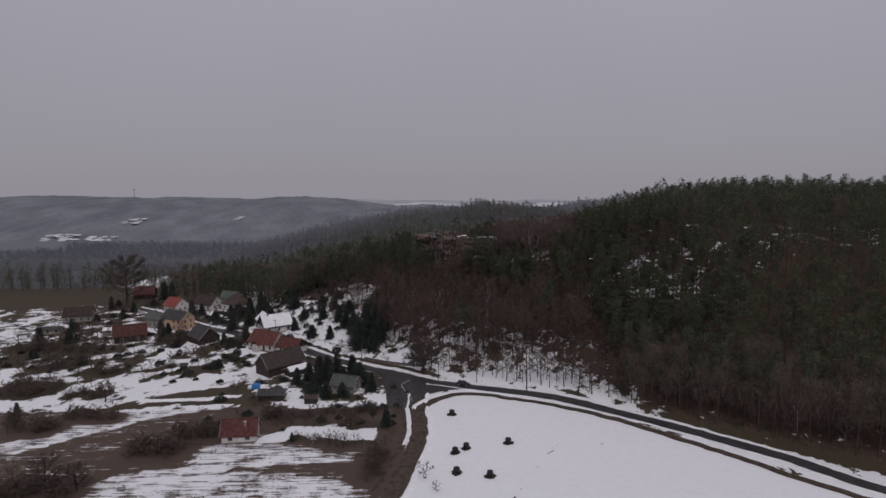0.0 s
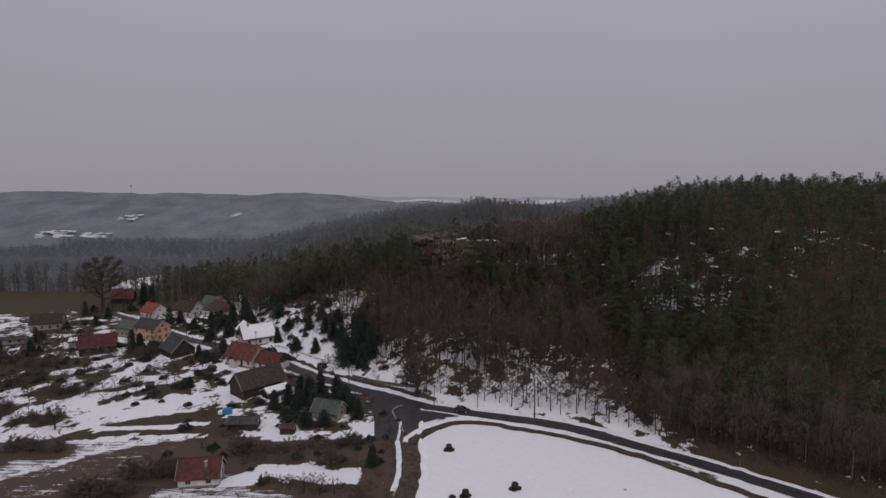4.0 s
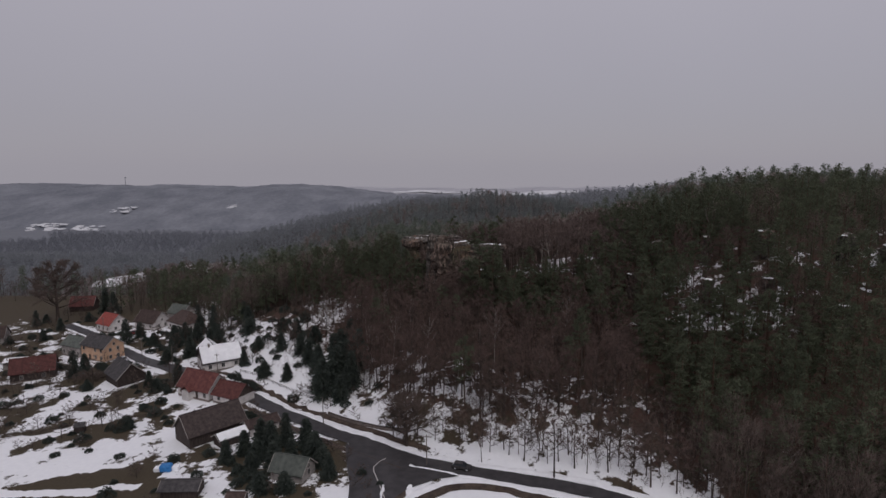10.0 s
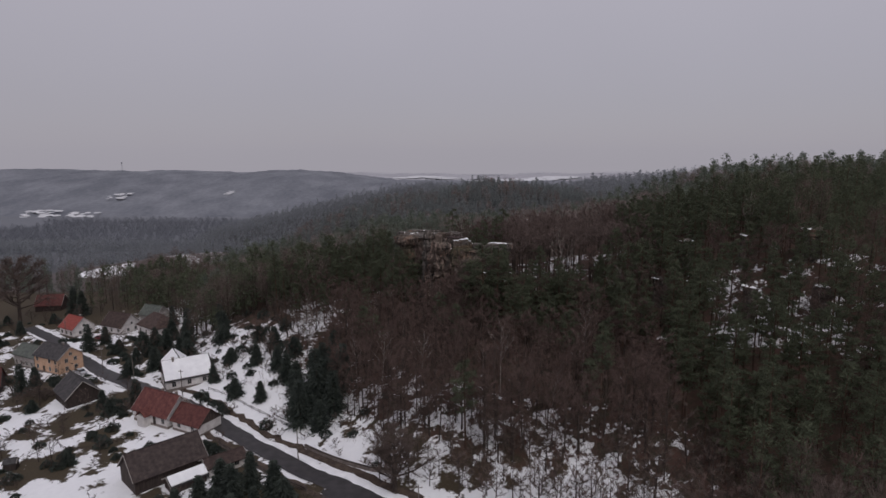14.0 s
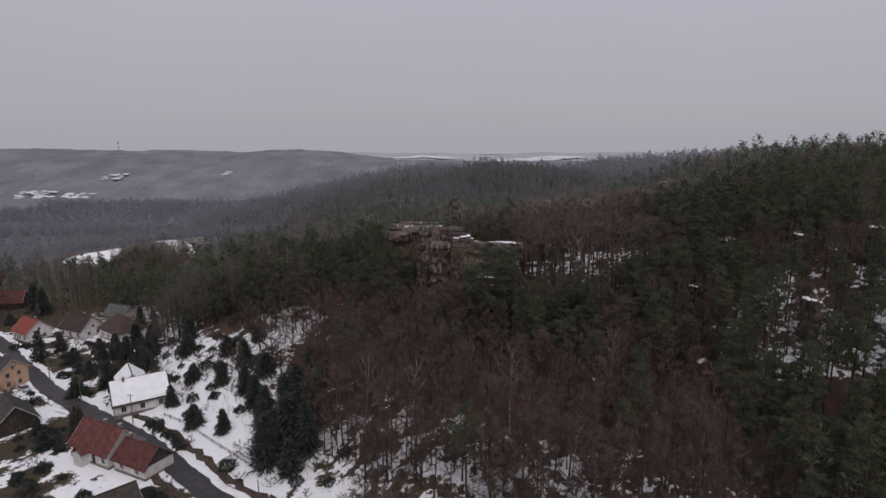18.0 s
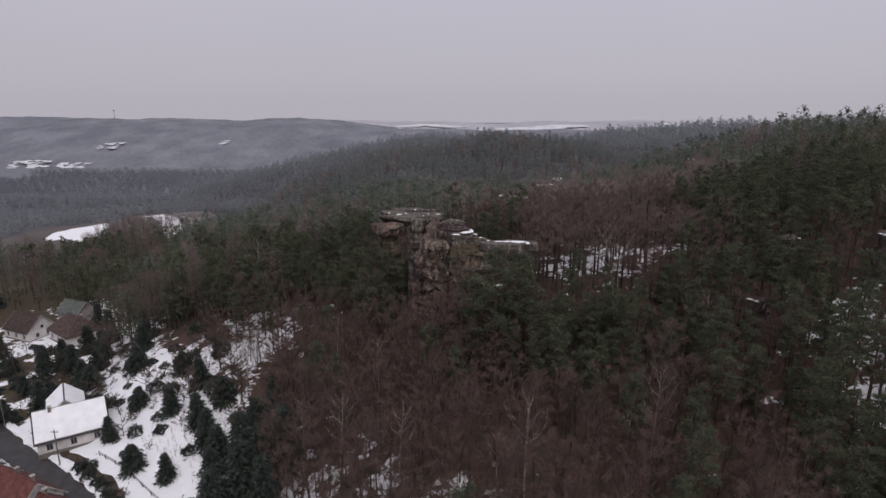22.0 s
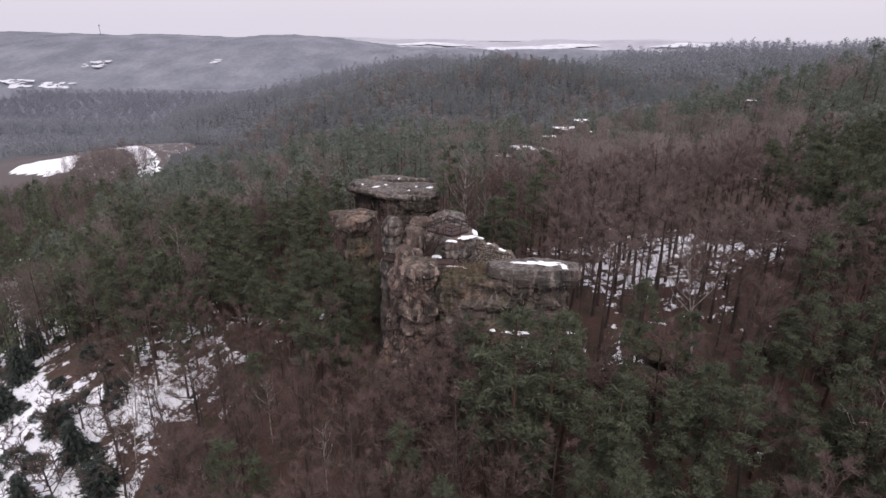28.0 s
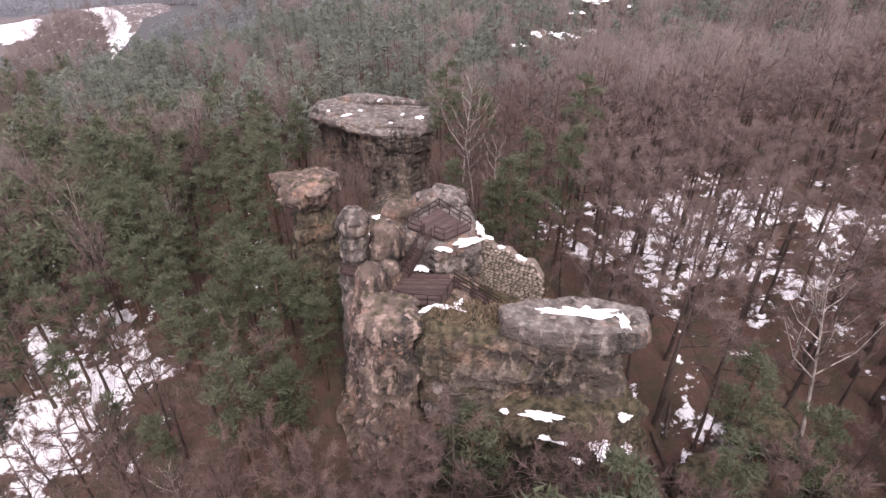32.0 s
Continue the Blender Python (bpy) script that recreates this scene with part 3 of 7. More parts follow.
tagged(new("ground", ground_me), "snow-patched grass, soil and leaf litter of a hilly landscape", "ground", kind="structure")


def along(points, step=2.0):
    """Evenly spaced places on a smooth line through points, with their sideways direction."""
    pts = [Vector((*p, 0)) for p in points]
    out = []
    for i in range(len(pts) - 1):
        p0, p1, p2, p3 = pts[max(i - 1, 0)], pts[i], pts[i + 1], pts[min(i + 2, len(pts) - 1)]
        k = max(2, int((p2 - p1).length / step))
        for j in range(k):
            t = j / k
            out.append(0.5 * (2 * p1 + (p2 - p0) * t + (2 * p0 - 5 * p1 + 4 * p2 - p3) * t * t + (3 * p1 - p0 - 3 * p2 + p3) * t ** 3))
    out.append(pts[-1])
    res = []
    for i, p in enumerate(out):
        d = out[min(i + 1, len(out) - 1)] - out[max(i - 1, 0)]
        d.normalize()
        res.append((p, Vector((d.y, -d.x, 0))))
    return res


def ribbon(name, points, offsets, lift, mat, label, wobble=0.0, seed=0):
    """A strip laid along a line on the ground: offsets to its right, with a lift over the ground at each."""
    rng = np.random.RandomState(seed)
    verts, faces, k = [], [], len(offsets)
    for p, side in along(points):
        shift = rng.uniform(-1, 1) * wobble
        for o, z in zip(offsets, lift):
            q = p + side * (o + (shift if o in (offsets[0], offsets[-1]) else 0))
            verts.append((q.x, q.y, ground_at(q.x, q.y) + z))
    for i in range(len(verts) // k - 1):
        for j in range(k - 1):
            a = i * k + j
            faces.append((a, a + 1, a + 1 + k, a + k))
    return tagged(new(name, mesh_of(name, verts, faces, mat, True)), label, name.replace("_", " "), kind="structure")


ribbon("road", ROAD, (-2.35, -1.2, 0, 1.2, 2.35), (0.16, 0.20, 0.22, 0.20, 0.16), M_ASPHALT, "wet dark asphalt village road", 0.15, 1)
ribbon("verge", ROAD[:9], (-3.4, -2.8, -2.3), (0.02, 0.22, 0.14), M_SNOW, "ploughed snow bank along the road", 0.5, 2)
ribbon("verge", ROAD[17:], (-3.2, -2.8, -2.3), (0.02, 0.22, 0.14), M_SNOW, "ploughed snow bank along the road", 0.4, 12)
ribbon("verge", ROAD, (2.3, 3.0, 4.1), (0.14, 0.34, 0.10), M_SNOW, "ploughed snow bank along the road", 0.5, 3)
ribbon("verge", ROAD[8:17], (4.2, 5.0, 6.0), (0.05, 0.30, 0.04), M_MUD, "bare dark bank above the road", 0.6, 8)
ribbon("verge", ROAD[8:15], (-5.4, -4.6, -3.7), (0.03, 0.16, 0.04), M_MUD, "bare muddy strip below the road", 0.5, 9)
fork = [(-27, 195.5), (-25, 186), (-22.5, 176), (-21, 165.5), (-14.5, 164), (-13.6, 169.6), (-10.1, 174.5), (-4.1, 178.6), (2.2, 180.6), (6, 180.4), (-9, 187), (-20, 194)]
bm_fork = bmesh.new()
prism_pts = [bm_fork.verts.new((x, y, ground_at(x, y) + 0.15)) for x, y in fork]
bm_fork.faces.new(prism_pts)
bmesh.ops.triangulate(bm_fork, faces=bm_fork.faces[:])
bmesh.ops.subdivide_edges(bm_fork, edges=bm_fork.edges[:], cuts=3, use_grid_fill=True)
for vert in bm_fork.verts:
    vert.co.z = ground_at(vert.co.x, vert.co.y) + 0.15
fork_me = bpy.data.meshes.new("junction")
bm_fork.to_mesh(fork_me)
bm_fork.free()
fork_me.materials.append(M_ASPHALT)
tagged(new("junction", fork_me), "dark wet asphalt where the farm track meets the road", "road", kind="structure")
ribbon("road_marking", [(-16.1, 187.9), (-18.5, 183.7), (-16.5, 177), (-13.9, 169.2)], (-0.09, 0.09), (0.2, 0.2), M_WHITE, "thin worn white line at the junction")
ribbon("verge", [(-13.2, 163), (-11.6, 168.5), (-8.6, 172.6), (-3.4, 176.6), (2.4, 178.6), (8.6, 177.6), (15, 175), (23, 172.2), (32, 169)], (-0.9, 0, 0.9), (0.04, 0.35, 0.04), M_SNOW, "snowy bank between road and field", 0.4, 10)
ribbon("verge", [(-10.6, 162), (-9.4, 167.2), (-6.4, 171.2), (-1.8, 174.6), (3.0, 176.4), (8.6, 175.6), (15, 173.0), (23, 170.4), (32, 167), (46, 158.4), (66, 142), (84, 126.5), (108, 108), (140, 84)], (-1.3, 0, 1.4), (0.04, 0.34, 0.04), M_MUD, "bare brown bank round the field", 0.4, 11)
ribbon("track", TRACK, (-2.2, -1.0, 0, 1.0, 2.2), (0.10, 0.08, 0.15, 0.08, 0.10), M_MUD, "muddy farm track with wheel ruts", 0.2, 4)
ribbon("verge", TRACK[1:], (-3.6, -2.9, -2.15), (0.02, 0.25, 0.10), M_SNOW, "snow bank beside the farm track", 0.4, 5)
ribbon("verge", TRACK[1:5], (2.15, 2.7, 3.4), (0.10, 0.22, 0.03), M_SNOW, "snow strip beside the farm track", 0.4, 6)
ribbon("verge", TRACK[2:], (3.3, 3.9, 4.7), (0.03, 0.14, 0.02), M_MUD, "bare muddy edge of the field", 0.5, 7)

# a knoll in the valley with a snow-covered field and a brown meadow behind it
kx, ky = np.meshgrid(np.linspace(-512, -236, 70), np.linspace(610, 842, 60))
rim = np.minimum(np.minimum(kx + 512, -236 - kx), np.minimum(ky - 610, 842 - ky))
kz = height(kx, ky) + 2.0 - 9.0 * smooth(30, 0, rim)
k_snow = 1.3 * inside([(-398, 682), (-350, 664), (-334, 668), (-338, 690), (-352, 706), (-374, 702), (-400, 698)], kx, ky) + 1.3 * inside([(-250, 632), (-242, 622), (-244, 644), (-264, 680), (-290, 710), (-312, 722), (-320, 719), (-296, 704), (-272, 672)], kx, ky) + 0.42 * ((kx > -330) & (ky < 760))
knoll_me = bpy.data.meshes.new("field")
k_id = np.arange(kx.size).reshape(kx.shape)
knoll_me.from_pydata(np.stack([kx, ky, kz], -1).reshape(-1, 3).tolist(), [], np.stack([k_id[:-1, :-1], k_id[:-1, 1:], k_id[1:, 1:], k_id[1:, :-1]], -1).reshape(-1, 4).tolist())
# a quarter of the haze colour is mixed into the knoll's ground
for key, vals in (("snow", k_snow), ("wood", kx * 0), ("field", kx * 0 + 1.0), ("far", kx * 0 + 0.15), ("haze_tint", kx * 0 + 0.25)):
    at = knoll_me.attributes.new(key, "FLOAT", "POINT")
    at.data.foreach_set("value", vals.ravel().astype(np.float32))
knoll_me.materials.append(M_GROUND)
knoll_me.polygons.foreach_set("use_smooth", [True] * len(knoll_me.polygons))
tagged(new("field", knoll_me), "snow-covered field and brown meadow on a knoll in the valley", "field", kind="structure")


# ---- trees ----
def unit(v):
    return v / (np.linalg.norm(v, axis=-1, keepdims=True) + 1e-9)


def bare_tree(seed, tall, spread, trunk_r, twigs=860, low=0.38, lean=0.03, twig_w=0.022, steep=0.9, limbs=13):
    """Trunk and limbs, and apart from them the fine twigs of a leafless tree."""
    rng = np.random.RandomState(seed)
    top = np.array([rng.uniform(-1, 1) * lean * tall, rng.uniform(-1, 1) * lean * tall, tall * 0.93])
    bend = rng.uniform(-1, 1, 3) * (0.02 * tall, 0.02 * tall, 0)
    stem = [top * t + bend * math.sin(math.pi * t) for t in (-0.03, 0.1, 0.25, 0.45, 0.65, 0.83, 1)]
    wood = [tube([tuple(p) for p in stem], [trunk_r * r for r in (1.35, 1, 0.86, 0.68, 0.46, 0.26, 0.06)], 6)]
    bases, ways, lens = [], [], []
    for i in range(limbs):
        t = low + (0.95 - low) * (i + rng.uniform(0, 0.8)) / limbs
        k = t * 6
        root = top * t + bend * math.sin(math.pi * t)
        a = i * 2.4 + rng.uniform(-0.5, 0.5)
        reach = spread * (1.12 - 0.75 * ((t - low) / (1 - low)) ** 1.3) * rng.uniform(0.75, 1.15)
        rise = reach * rng.uniform(0.55, 1.15) * steep
        tip = root + (math.cos(a) * reach, math.sin(a) * reach, rise)
        mid = (root + tip) / 2 + (math.cos(a) * reach * 0.08, math.sin(a) * reach * 0.08, -rise * 0.10)
        r = trunk_r * (1 - t) * 0.55 + 0.03
        wood.append(tube([tuple(root), tuple(mid), tuple(tip)], [r, r * 0.6, r * 0.2], 4))
        for j in range(4):
            u = rng.uniform(0.3, 0.95)
            s = root * (1 - u) + tip * u
            d = unit(tip - root + rng.normal(size=3) * reach * 0.5)
            e = s + d * reach * rng.uniform(0.3, 0.55)
            wood.append(tube([tuple(s), tuple(e)], [r * 0.42, r * 0.1], 3))
            for _ in range(max(1, twigs // (limbs * 4))):
                q = rng.uniform(0.15, 1.0)
                bases.append(s * (1 - q) + e * q)
                ways.append(d * 0.7 + rng.normal(size=3) * 0.75 + (0, 0, 0.35))
                lens.append(rng.uniform(0.11, 0.27) * spread)
    v, f = spikes(bases, ways, np.array(lens), twig_w * rng.uniform(0.6, 1.3, len(lens)), rng)
    return join(*wood), (v, f)


def pine_tree(seed, tall, spread, low=0.5, tufts=100, per=23, size=0.62):
    rng = np.random.RandomState(seed)
    top = np.array([rng.uniform(-1, 1) * 0.4, rng.uniform(-1, 1) * 0.4, tall * 0.96])
    wood = [tube([tuple(top * t) for t in (-0.03, 0.15, 0.5, 0.8, 1)], [0.24, 0.19, 0.14, 0.09, 0.03], 6)]
    bases, ways, lens = [], [], []
    limbs = 20
    for i in range(limbs):
        t = low + (0.98 - low) * (i + rng.uniform(0, 0.9)) / limbs
        root = top * t
        u = (t - low) / (1 - low)
        reach = spread * (0.55 + 0.75 * u - 1.12 * u * u) * rng.uniform(0.65, 1.25)
        a = i * 2.4 + rng.uniform(-0.6, 0.6)
        tip = root + (math.cos(a) * reach, math.sin(a) * reach, reach * rng.uniform(0.0, 0.45))
        wood.append(tube([tuple(root), tuple((root + tip) / 2 - (0, 0, 0.1)), tuple(tip)], [0.06, 0.04, 0.015], 3))
        for j in range(max(2, tufts // limbs)):
            q = rng.uniform(0.35, 1.08)
            c = root * (1 - q) + tip * q + rng.normal(size=3) * (0.28, 0.28, 0.2) * (0.3 + reach * 0.4)
            n = per
            w = unit(rng.normal(size=(n, 3)) * (1, 1, 0.7) + (math.cos(a) * 0.3, math.sin(a) * 0.3, 0.3))
            bases += list(c + w * 0.06 + rng.normal(size=(n, 3)) * (0.26, 0.26, 0.12))
            ways += list(w)
            lens += list(rng.uniform(0.55, 1.1, n) * size)
    v, f = blades(bases, ways, np.array(lens), 0.075 * rng.uniform(0.6, 1.3, len(lens)), rng)
    return join(*wood), (v, f)


def spruce_tree(seed, tall, spread, layers=15, size=1.0):
    rng = np.random.RandomState(seed)
    wood = [tube([(0, 0, -0.3), (0, 0, tall * 0.5), (0, 0, tall * 0.97)], [0.035 * spread + 0.12, 0.09, 0.02], 6)]
    bases, ways, lens = [], [], []
    for i in range(layers):
        t = 0.06 + 0.93 * i / layers
        reach = spread * (1 - t) ** 0.65 * rng.uniform(0.8, 1.1) + 0.1
        n = int(7 + 9 * (1 - t))
        for j in range(n):
            a = 2 * math.pi * (j + rng.uniform(-0.35, 0.35)) / n + i
            out = np.array([math.cos(a), math.sin(a), -0.32])
            r = reach * rng.uniform(0.6, 1.12)
            for q in np.linspace(0.18, 0.9, 5):
                c = np.array([0, 0, t * tall]) + out * r * q
                k = 4
                w = unit(out + rng.normal(size=(k, 3)) * 0.45)
                bases += list(c + rng.normal(size=(k, 3)) * 0.07)
                ways += list(w)
                lens += list(rng.uniform(0.2, 0.36, k) * spread * (0.5 + 0.5 * (1 - t)) * size)
    v, f = blades(bases, ways, np.array(lens), 0.12 * rng.uniform(0.7, 1.3, len(lens)), rng)
    return join(*wood), (v, f)


def shrub(seed, tall, spread, n=900):
    """A round evergreen shrub: short stems and a thick shell of sprays."""
    rng = np.random.RandomState(seed)
    d = unit(rng.normal(size=(n, 3)) * (1, 1, 0.8))
    d[:, 2] = np.abs(d[:, 2])
    lump = 0.8 + 0.25 * np.sin(d[:, 0] * 5 + seed) * np.cos(d[:, 1] * 4)
    base = d * (spread, spread, tall * 0.85) * (lump * rng.uniform(0.7, 1, n) ** 0.5)[:, None]
    v, f = blades(base, d + rng.normal(size=(n, 3)) * 0.6, rng.uniform(0.2, 0.45, n), 0.09, rng)
    return join(*[tube([(0, 0, -0.2), (math.cos(i) * 0.3, math.sin(i) * 0.3, tall * 0.7)], [0.06, 0.03], 4) for i in (0, 2, 4)]), (v, f)


def tree_stock(name, made, bark, leaf, label, category, crown="crown", group=""):
    """One tree with trunk and crown, from which the others are copied; it is placed by the first call of plant()."""
    (tv, tf), (cv, cf) = made
    top = thing(name, Matrix.Identity(4), label, category, group)
    piece("trunk", mesh_of("trunk", tv, tf, bark, True), top)
    piece(crown, mesh_of(crown, cv.tolist(), cf.tolist(), leaf), top)
    return {"ob": top, "used": False}


THAW = []


def plant(stock, x, y, scale=1.0, turn=0.0, lean=0.0, sink=0.15):
    THAW.append((x, y, scale))
    m = pose(x, y, ground_at(x, y) - sink, lean, 0, turn) @ Matrix.Scale(scale, 4)
    if not stock["used"]:
        stock["used"] = True
        stock["ob"].matrix_basis = m
        return stock["ob"]
    ob = copy_thing(stock["ob"], m)
    ob.matrix_basis = m
    return ob


PINES = [tree_stock("pine_tree", pine_tree(10 + i, h, s, lo), M_PINEBARK, M_PINE, "tall Scots pine with dark green needles on the hillside", "tree", group="pines on the hill")
         for i, (h, s, lo) in enumerate(((19, 3.1, 0.45), (17, 2.9, 0.36), (20, 3.4, 0.5), (15, 2.8, 0.28), (18, 2.9, 0.38)))]
BARES = [tree_stock("bare_tree", bare_tree(30 + i, h, s, r, 1500), M_BARK, M_TWIG, "leafless broadleaf tree with reddish-brown twigs on the slope", "tree", group="bare trees on the slope")
         for i, (h, s, r) in enumerate(((16, 3.4, 0.17), (18, 3.2, 0.19), (14, 3.0, 0.14), (17, 3.8, 0.2), (15, 2.7, 0.15)))]
BIRCHES = [tree_stock("birch_tree", bare_tree(50 + i, h, s * 1.2, r, 420, 0.42, 0.05, 0.016, 1.5), M_BIRCH, M_TWIG, "leafless birch with a pale trunk and upright limbs", "tree", group="birches")
           for i, (h, s, r) in enumerate(((17, 2.3, 0.14), (15, 2.0, 0.12), (19, 2.6, 0.16)))]
TALLS = [tree_stock("bare_tree", bare_tree(110 + i, h, s * 1.2, r, 1900, 0.52, 0.03, 0.020), M_BARK, M_HAZETWIG, "tall leafless tree with a straight dark trunk above snowy ground", "tree", group="tall bare trees beside the rock")
         for i, (h, s, r) in enumerate(((19, 3.0, 0.25), (20, 3.3, 0.28), (18, 2.8, 0.22)))]
SPRUCES = [tree_stock("spruce_tree", spruce_tree(60 + i, h, s), M_BARK, M_SPRUCE, "dense dark spruce standing in the snow", "tree", group="spruces in the gardens")
           for i, (h, s) in enumerate(((7.4, 2.9), (5.4, 3.1), (11.0, 3.5)))]
YOUNGS = [tree_stock("young_tree", bare_tree(130 + i, h, s, r, 420, 0.22, 0.05, 0.034, 0.9, 11), M_BARK, M_BUSH, "young leafless tree with dark branches above the snow", "tree", group="young trees along road and gardens")
          for i, (h, s, r) in enumerate(((8.5, 2.4, 0.13), (7.0, 2.2, 0.11), (9.5, 2.7, 0.15)))]
FRUITS = [tree_stock("fruit_tree", bare_tree(70 + i, h, s, 0.12, 300, 0.3, 0.05, 0.024, 0.55, 9), M_BARK, M_BUSH, "leafless old fruit tree with a rounded crown in the orchard", "tree", group="fruit trees")
          for i, (h, s) in enumerate(((4.5, 2.0), (5.5, 2.6)))]
BUSHES = [tree_stock("bush", bare_tree(80 + i, h, s, 0.05, 330, 0.08, 0.05, 0.026, 0.7, 8), M_BARK, M_BUSH, "leafless dark shrub thicket", "bush", group="bushes")
          for i, (h, s) in enumerate(((2.2, 1.5), (3.0, 1.9)))]
SHRUBS = [tree_stock("shrub", shrub(120 + i, h, s), M_BARK, M_SPRUCE, "dark evergreen garden shrub in the snow", "bush", group="evergreen shrubs")
          for i, (h, s) in enumerate(((1.6, 1.3), (2.4, 1.6)))]
BIGTREES = [tree_stock("oak_tree", bare_tree(90 + i, h, s, 0.42, 6500, 0.22, 0.03, 0.026, 0.62, 30), M_BARK, M_BUSH, "large old leafless oak with a wide crown", "tree")
            for i, (h, s) in enumerate(((15, 6.0), (11, 4.6)))]


def scatter(n, x0, x1, y0, y1, gap, keep, seed):
    """Places at least gap apart for which keep(x, y) holds."""
    rng = np.random.RandomState(seed)
    cell, out = {}, []
    for _ in range(n * 14):
        if len(out) >= n:
            break
        x, y = rng.uniform(x0, x1), rng.uniform(y0, y1)
        if not keep(x, y):
            continue
        cx, cy = int(x // gap), int(y // gap)
        if any((x - a) ** 2 + (y - b) ** 2 < gap * gap for i in (-1, 0, 1) for j in (-1, 0, 1) for a, b in cell.get((cx + i, cy + j), ())):
            continue
        cell.setdefault((cx, cy), []).append((x, y))
        out.append((x, y))
    return out


def triangles(faces):
    return np.array([(f[0], f[k], f[k + 1]) for f in faces for k in range(1, len(f) - 1)], int).reshape(-1, 3)


def stuff_forest(name, places, made, mat, label, seed, bark=None, low=0.75, high=1.15):
    """Many trees in one mesh: shapes turned and scaled, with their trunks in a second material."""
    rng = np.random.RandomState(seed)
    stock = [[(np.asarray(v, float).reshape(-1, 3), triangles(f)) for v, f in m] for m in made]
    spot = np.array(places, float)
    ground = height(spot[:, 0], spot[:, 1]) - 0.2
    vs, fs, ms, o = [], [], [], 0
    for (x, y), z in zip(places, ground):
        s, a = rng.uniform(low, high), rng.uniform(0, 6.28)
        rot = np.array([[math.cos(a), -math.sin(a), 0], [math.sin(a), math.cos(a), 0], [0, 0, 1]]) * s
        for (v, f), k in zip(stock[rng.randint(len(stock))], (1, 0)):
            vs.append(v @ rot.T + (x, y, z))
            fs.append(f + o)
            ms.append(np.full(len(f), k, np.int32))
            o += len(v)
    v, f = np.concatenate(vs).astype(np.float32), np.concatenate(fs).astype(np.int32)
    me = bpy.data.meshes.new(name)
    me.vertices.add(len(v))
    me.vertices.foreach_set("co", v.ravel())
    me.loops.add(f.size)
    me.loops.foreach_set("vertex_index", f.ravel())
    me.polygons.add(len(f))
    me.polygons.foreach_set("loop_start", np.arange(0, f.size, 3, dtype=np.int32))
    me.materials.append(mat)
    me.materials.append(bark or M_BARK)
    me.polygons.foreach_set("material_index", np.concatenate(ms))
    me.update(calc_edges=True)
    return tagged(new(name, me), label, "forest", kind="stuff")


def clump_conifer(seed, tall, spread, clumps=16, per=12, size=1.0, low=0.25):
    """A conifer seen from afar: whorls of soft clumps that narrow to the tip, each of short sprays."""
    rng = np.random.RandomState(seed)
    base, way = [], []
    for i in range(clumps):
        t = low + (0.97 - low) * (i + rng.uniform(0, 0.7)) / clumps
        u = (t - low) / (1 - low)
        r = spread * (0.75 + 0.5 * u - 1.15 * u * u) * rng.uniform(0.35, 0.85)
        a = i * 2.4 + rng.uniform(-0.5, 0.5)
        c = np.array([math.cos(a) * r, math.sin(a) * r, t * tall])
        w = unit(rng.normal(size=(per, 3)) + (0, 0, 0.5))
        base += list(c + w * (0.45, 0.45, 0.28) * size * spread * 0.42)
        way += list(w + rng.normal(size=(per, 3)) * 0.5)
    n = len(base)
    v, f = blades(base, way, rng.uniform(0.5, 1.0, n) * size, 0.30 * size, rng)
    return tube([(0, 0, 0), (0, 0, tall * 0.95)], [0.16, 0.03], 3), (v, f.tolist())


def simple_conifer(seed, tall, spread, n=90, big=1.0, wide=0.2, low=0.22, sprays=1):
    """A lighter conifer for woods: trunk and a crown of loose sprays."""
    rng = np.random.RandomState(seed)
    t = low + (1 - low) * rng.uniform(0, 1, n) ** 0.8
    a = rng.uniform(0, 6.28, n)
    u = (t - low) / (1 - low)
    r = spread * (0.6 + 0.7 * u - 1.2 * u * u) * np.sqrt(rng.uniform(0.1, 1, n))
    base = np.stack([np.cos(a) * r, np.sin(a) * r, t * tall], 1)
    way = np.stack([np.cos(a), np.sin(a), np.full(n, 0.5)], 1)
    per = max(1, sprays)
    base = np.repeat(base, per, 0) + rng.normal(size=(n * per, 3)) * (0.34, 0.34, 0.2) * (per > 1) * min(1.3, spread * 0.4)
    way = np.repeat(way, per, 0) + rng.normal(size=(n * per, 3)) * (0.5 if per == 1 else 0.9)
    v, f = blades(base, way, rng.uniform(0.7, 1.4, n * per) * big, wide, rng)
    return tube([(0, 0, 0), (0, 0, tall * 0.95)], [0.17, 0.04], 4), (v, f.tolist())


def simple_bare(seed, tall, spread, n=110, wide=0.06):
    rng = np.random.RandomState(seed)
    t = rng.uniform(0.4, 0.98, n)
    a = rng.uniform(0, 6.28, n)
    r = spread * np.sqrt(rng.uniform(0, 1, n)) * (1.15 - t * 0.7)
    base = np.stack([np.cos(a) * r, np.sin(a) * r, t * tall], 1)
    way = np.stack([np.cos(a) * 0.5, np.sin(a) * 0.5, np.full(n, 1.0)], 1) + rng.normal(size=(n, 3)) * 0.4
    v, f = spikes(base, way, rng.uniform(1.0, 2.2, n), wide, rng)
    wood = [tube([(0, 0, 0), (0, 0, tall * 0.6), (0, 0, tall * 0.95)], [0.16, 0.10, 0.02], 4)]
    for i in range(6):
        b = i * 1.05 + rng.uniform(-0.3, 0.3)
        z = tall * rng.uniform(0.4, 0.75)
        wood.append(tube([(0, 0, z), (math.cos(b) * spread * 0.7, math.sin(b) * spread * 0.7, z + spread * 0.9)], [0.07, 0.02], 3))
    return join(*wood), (v, f.tolist())


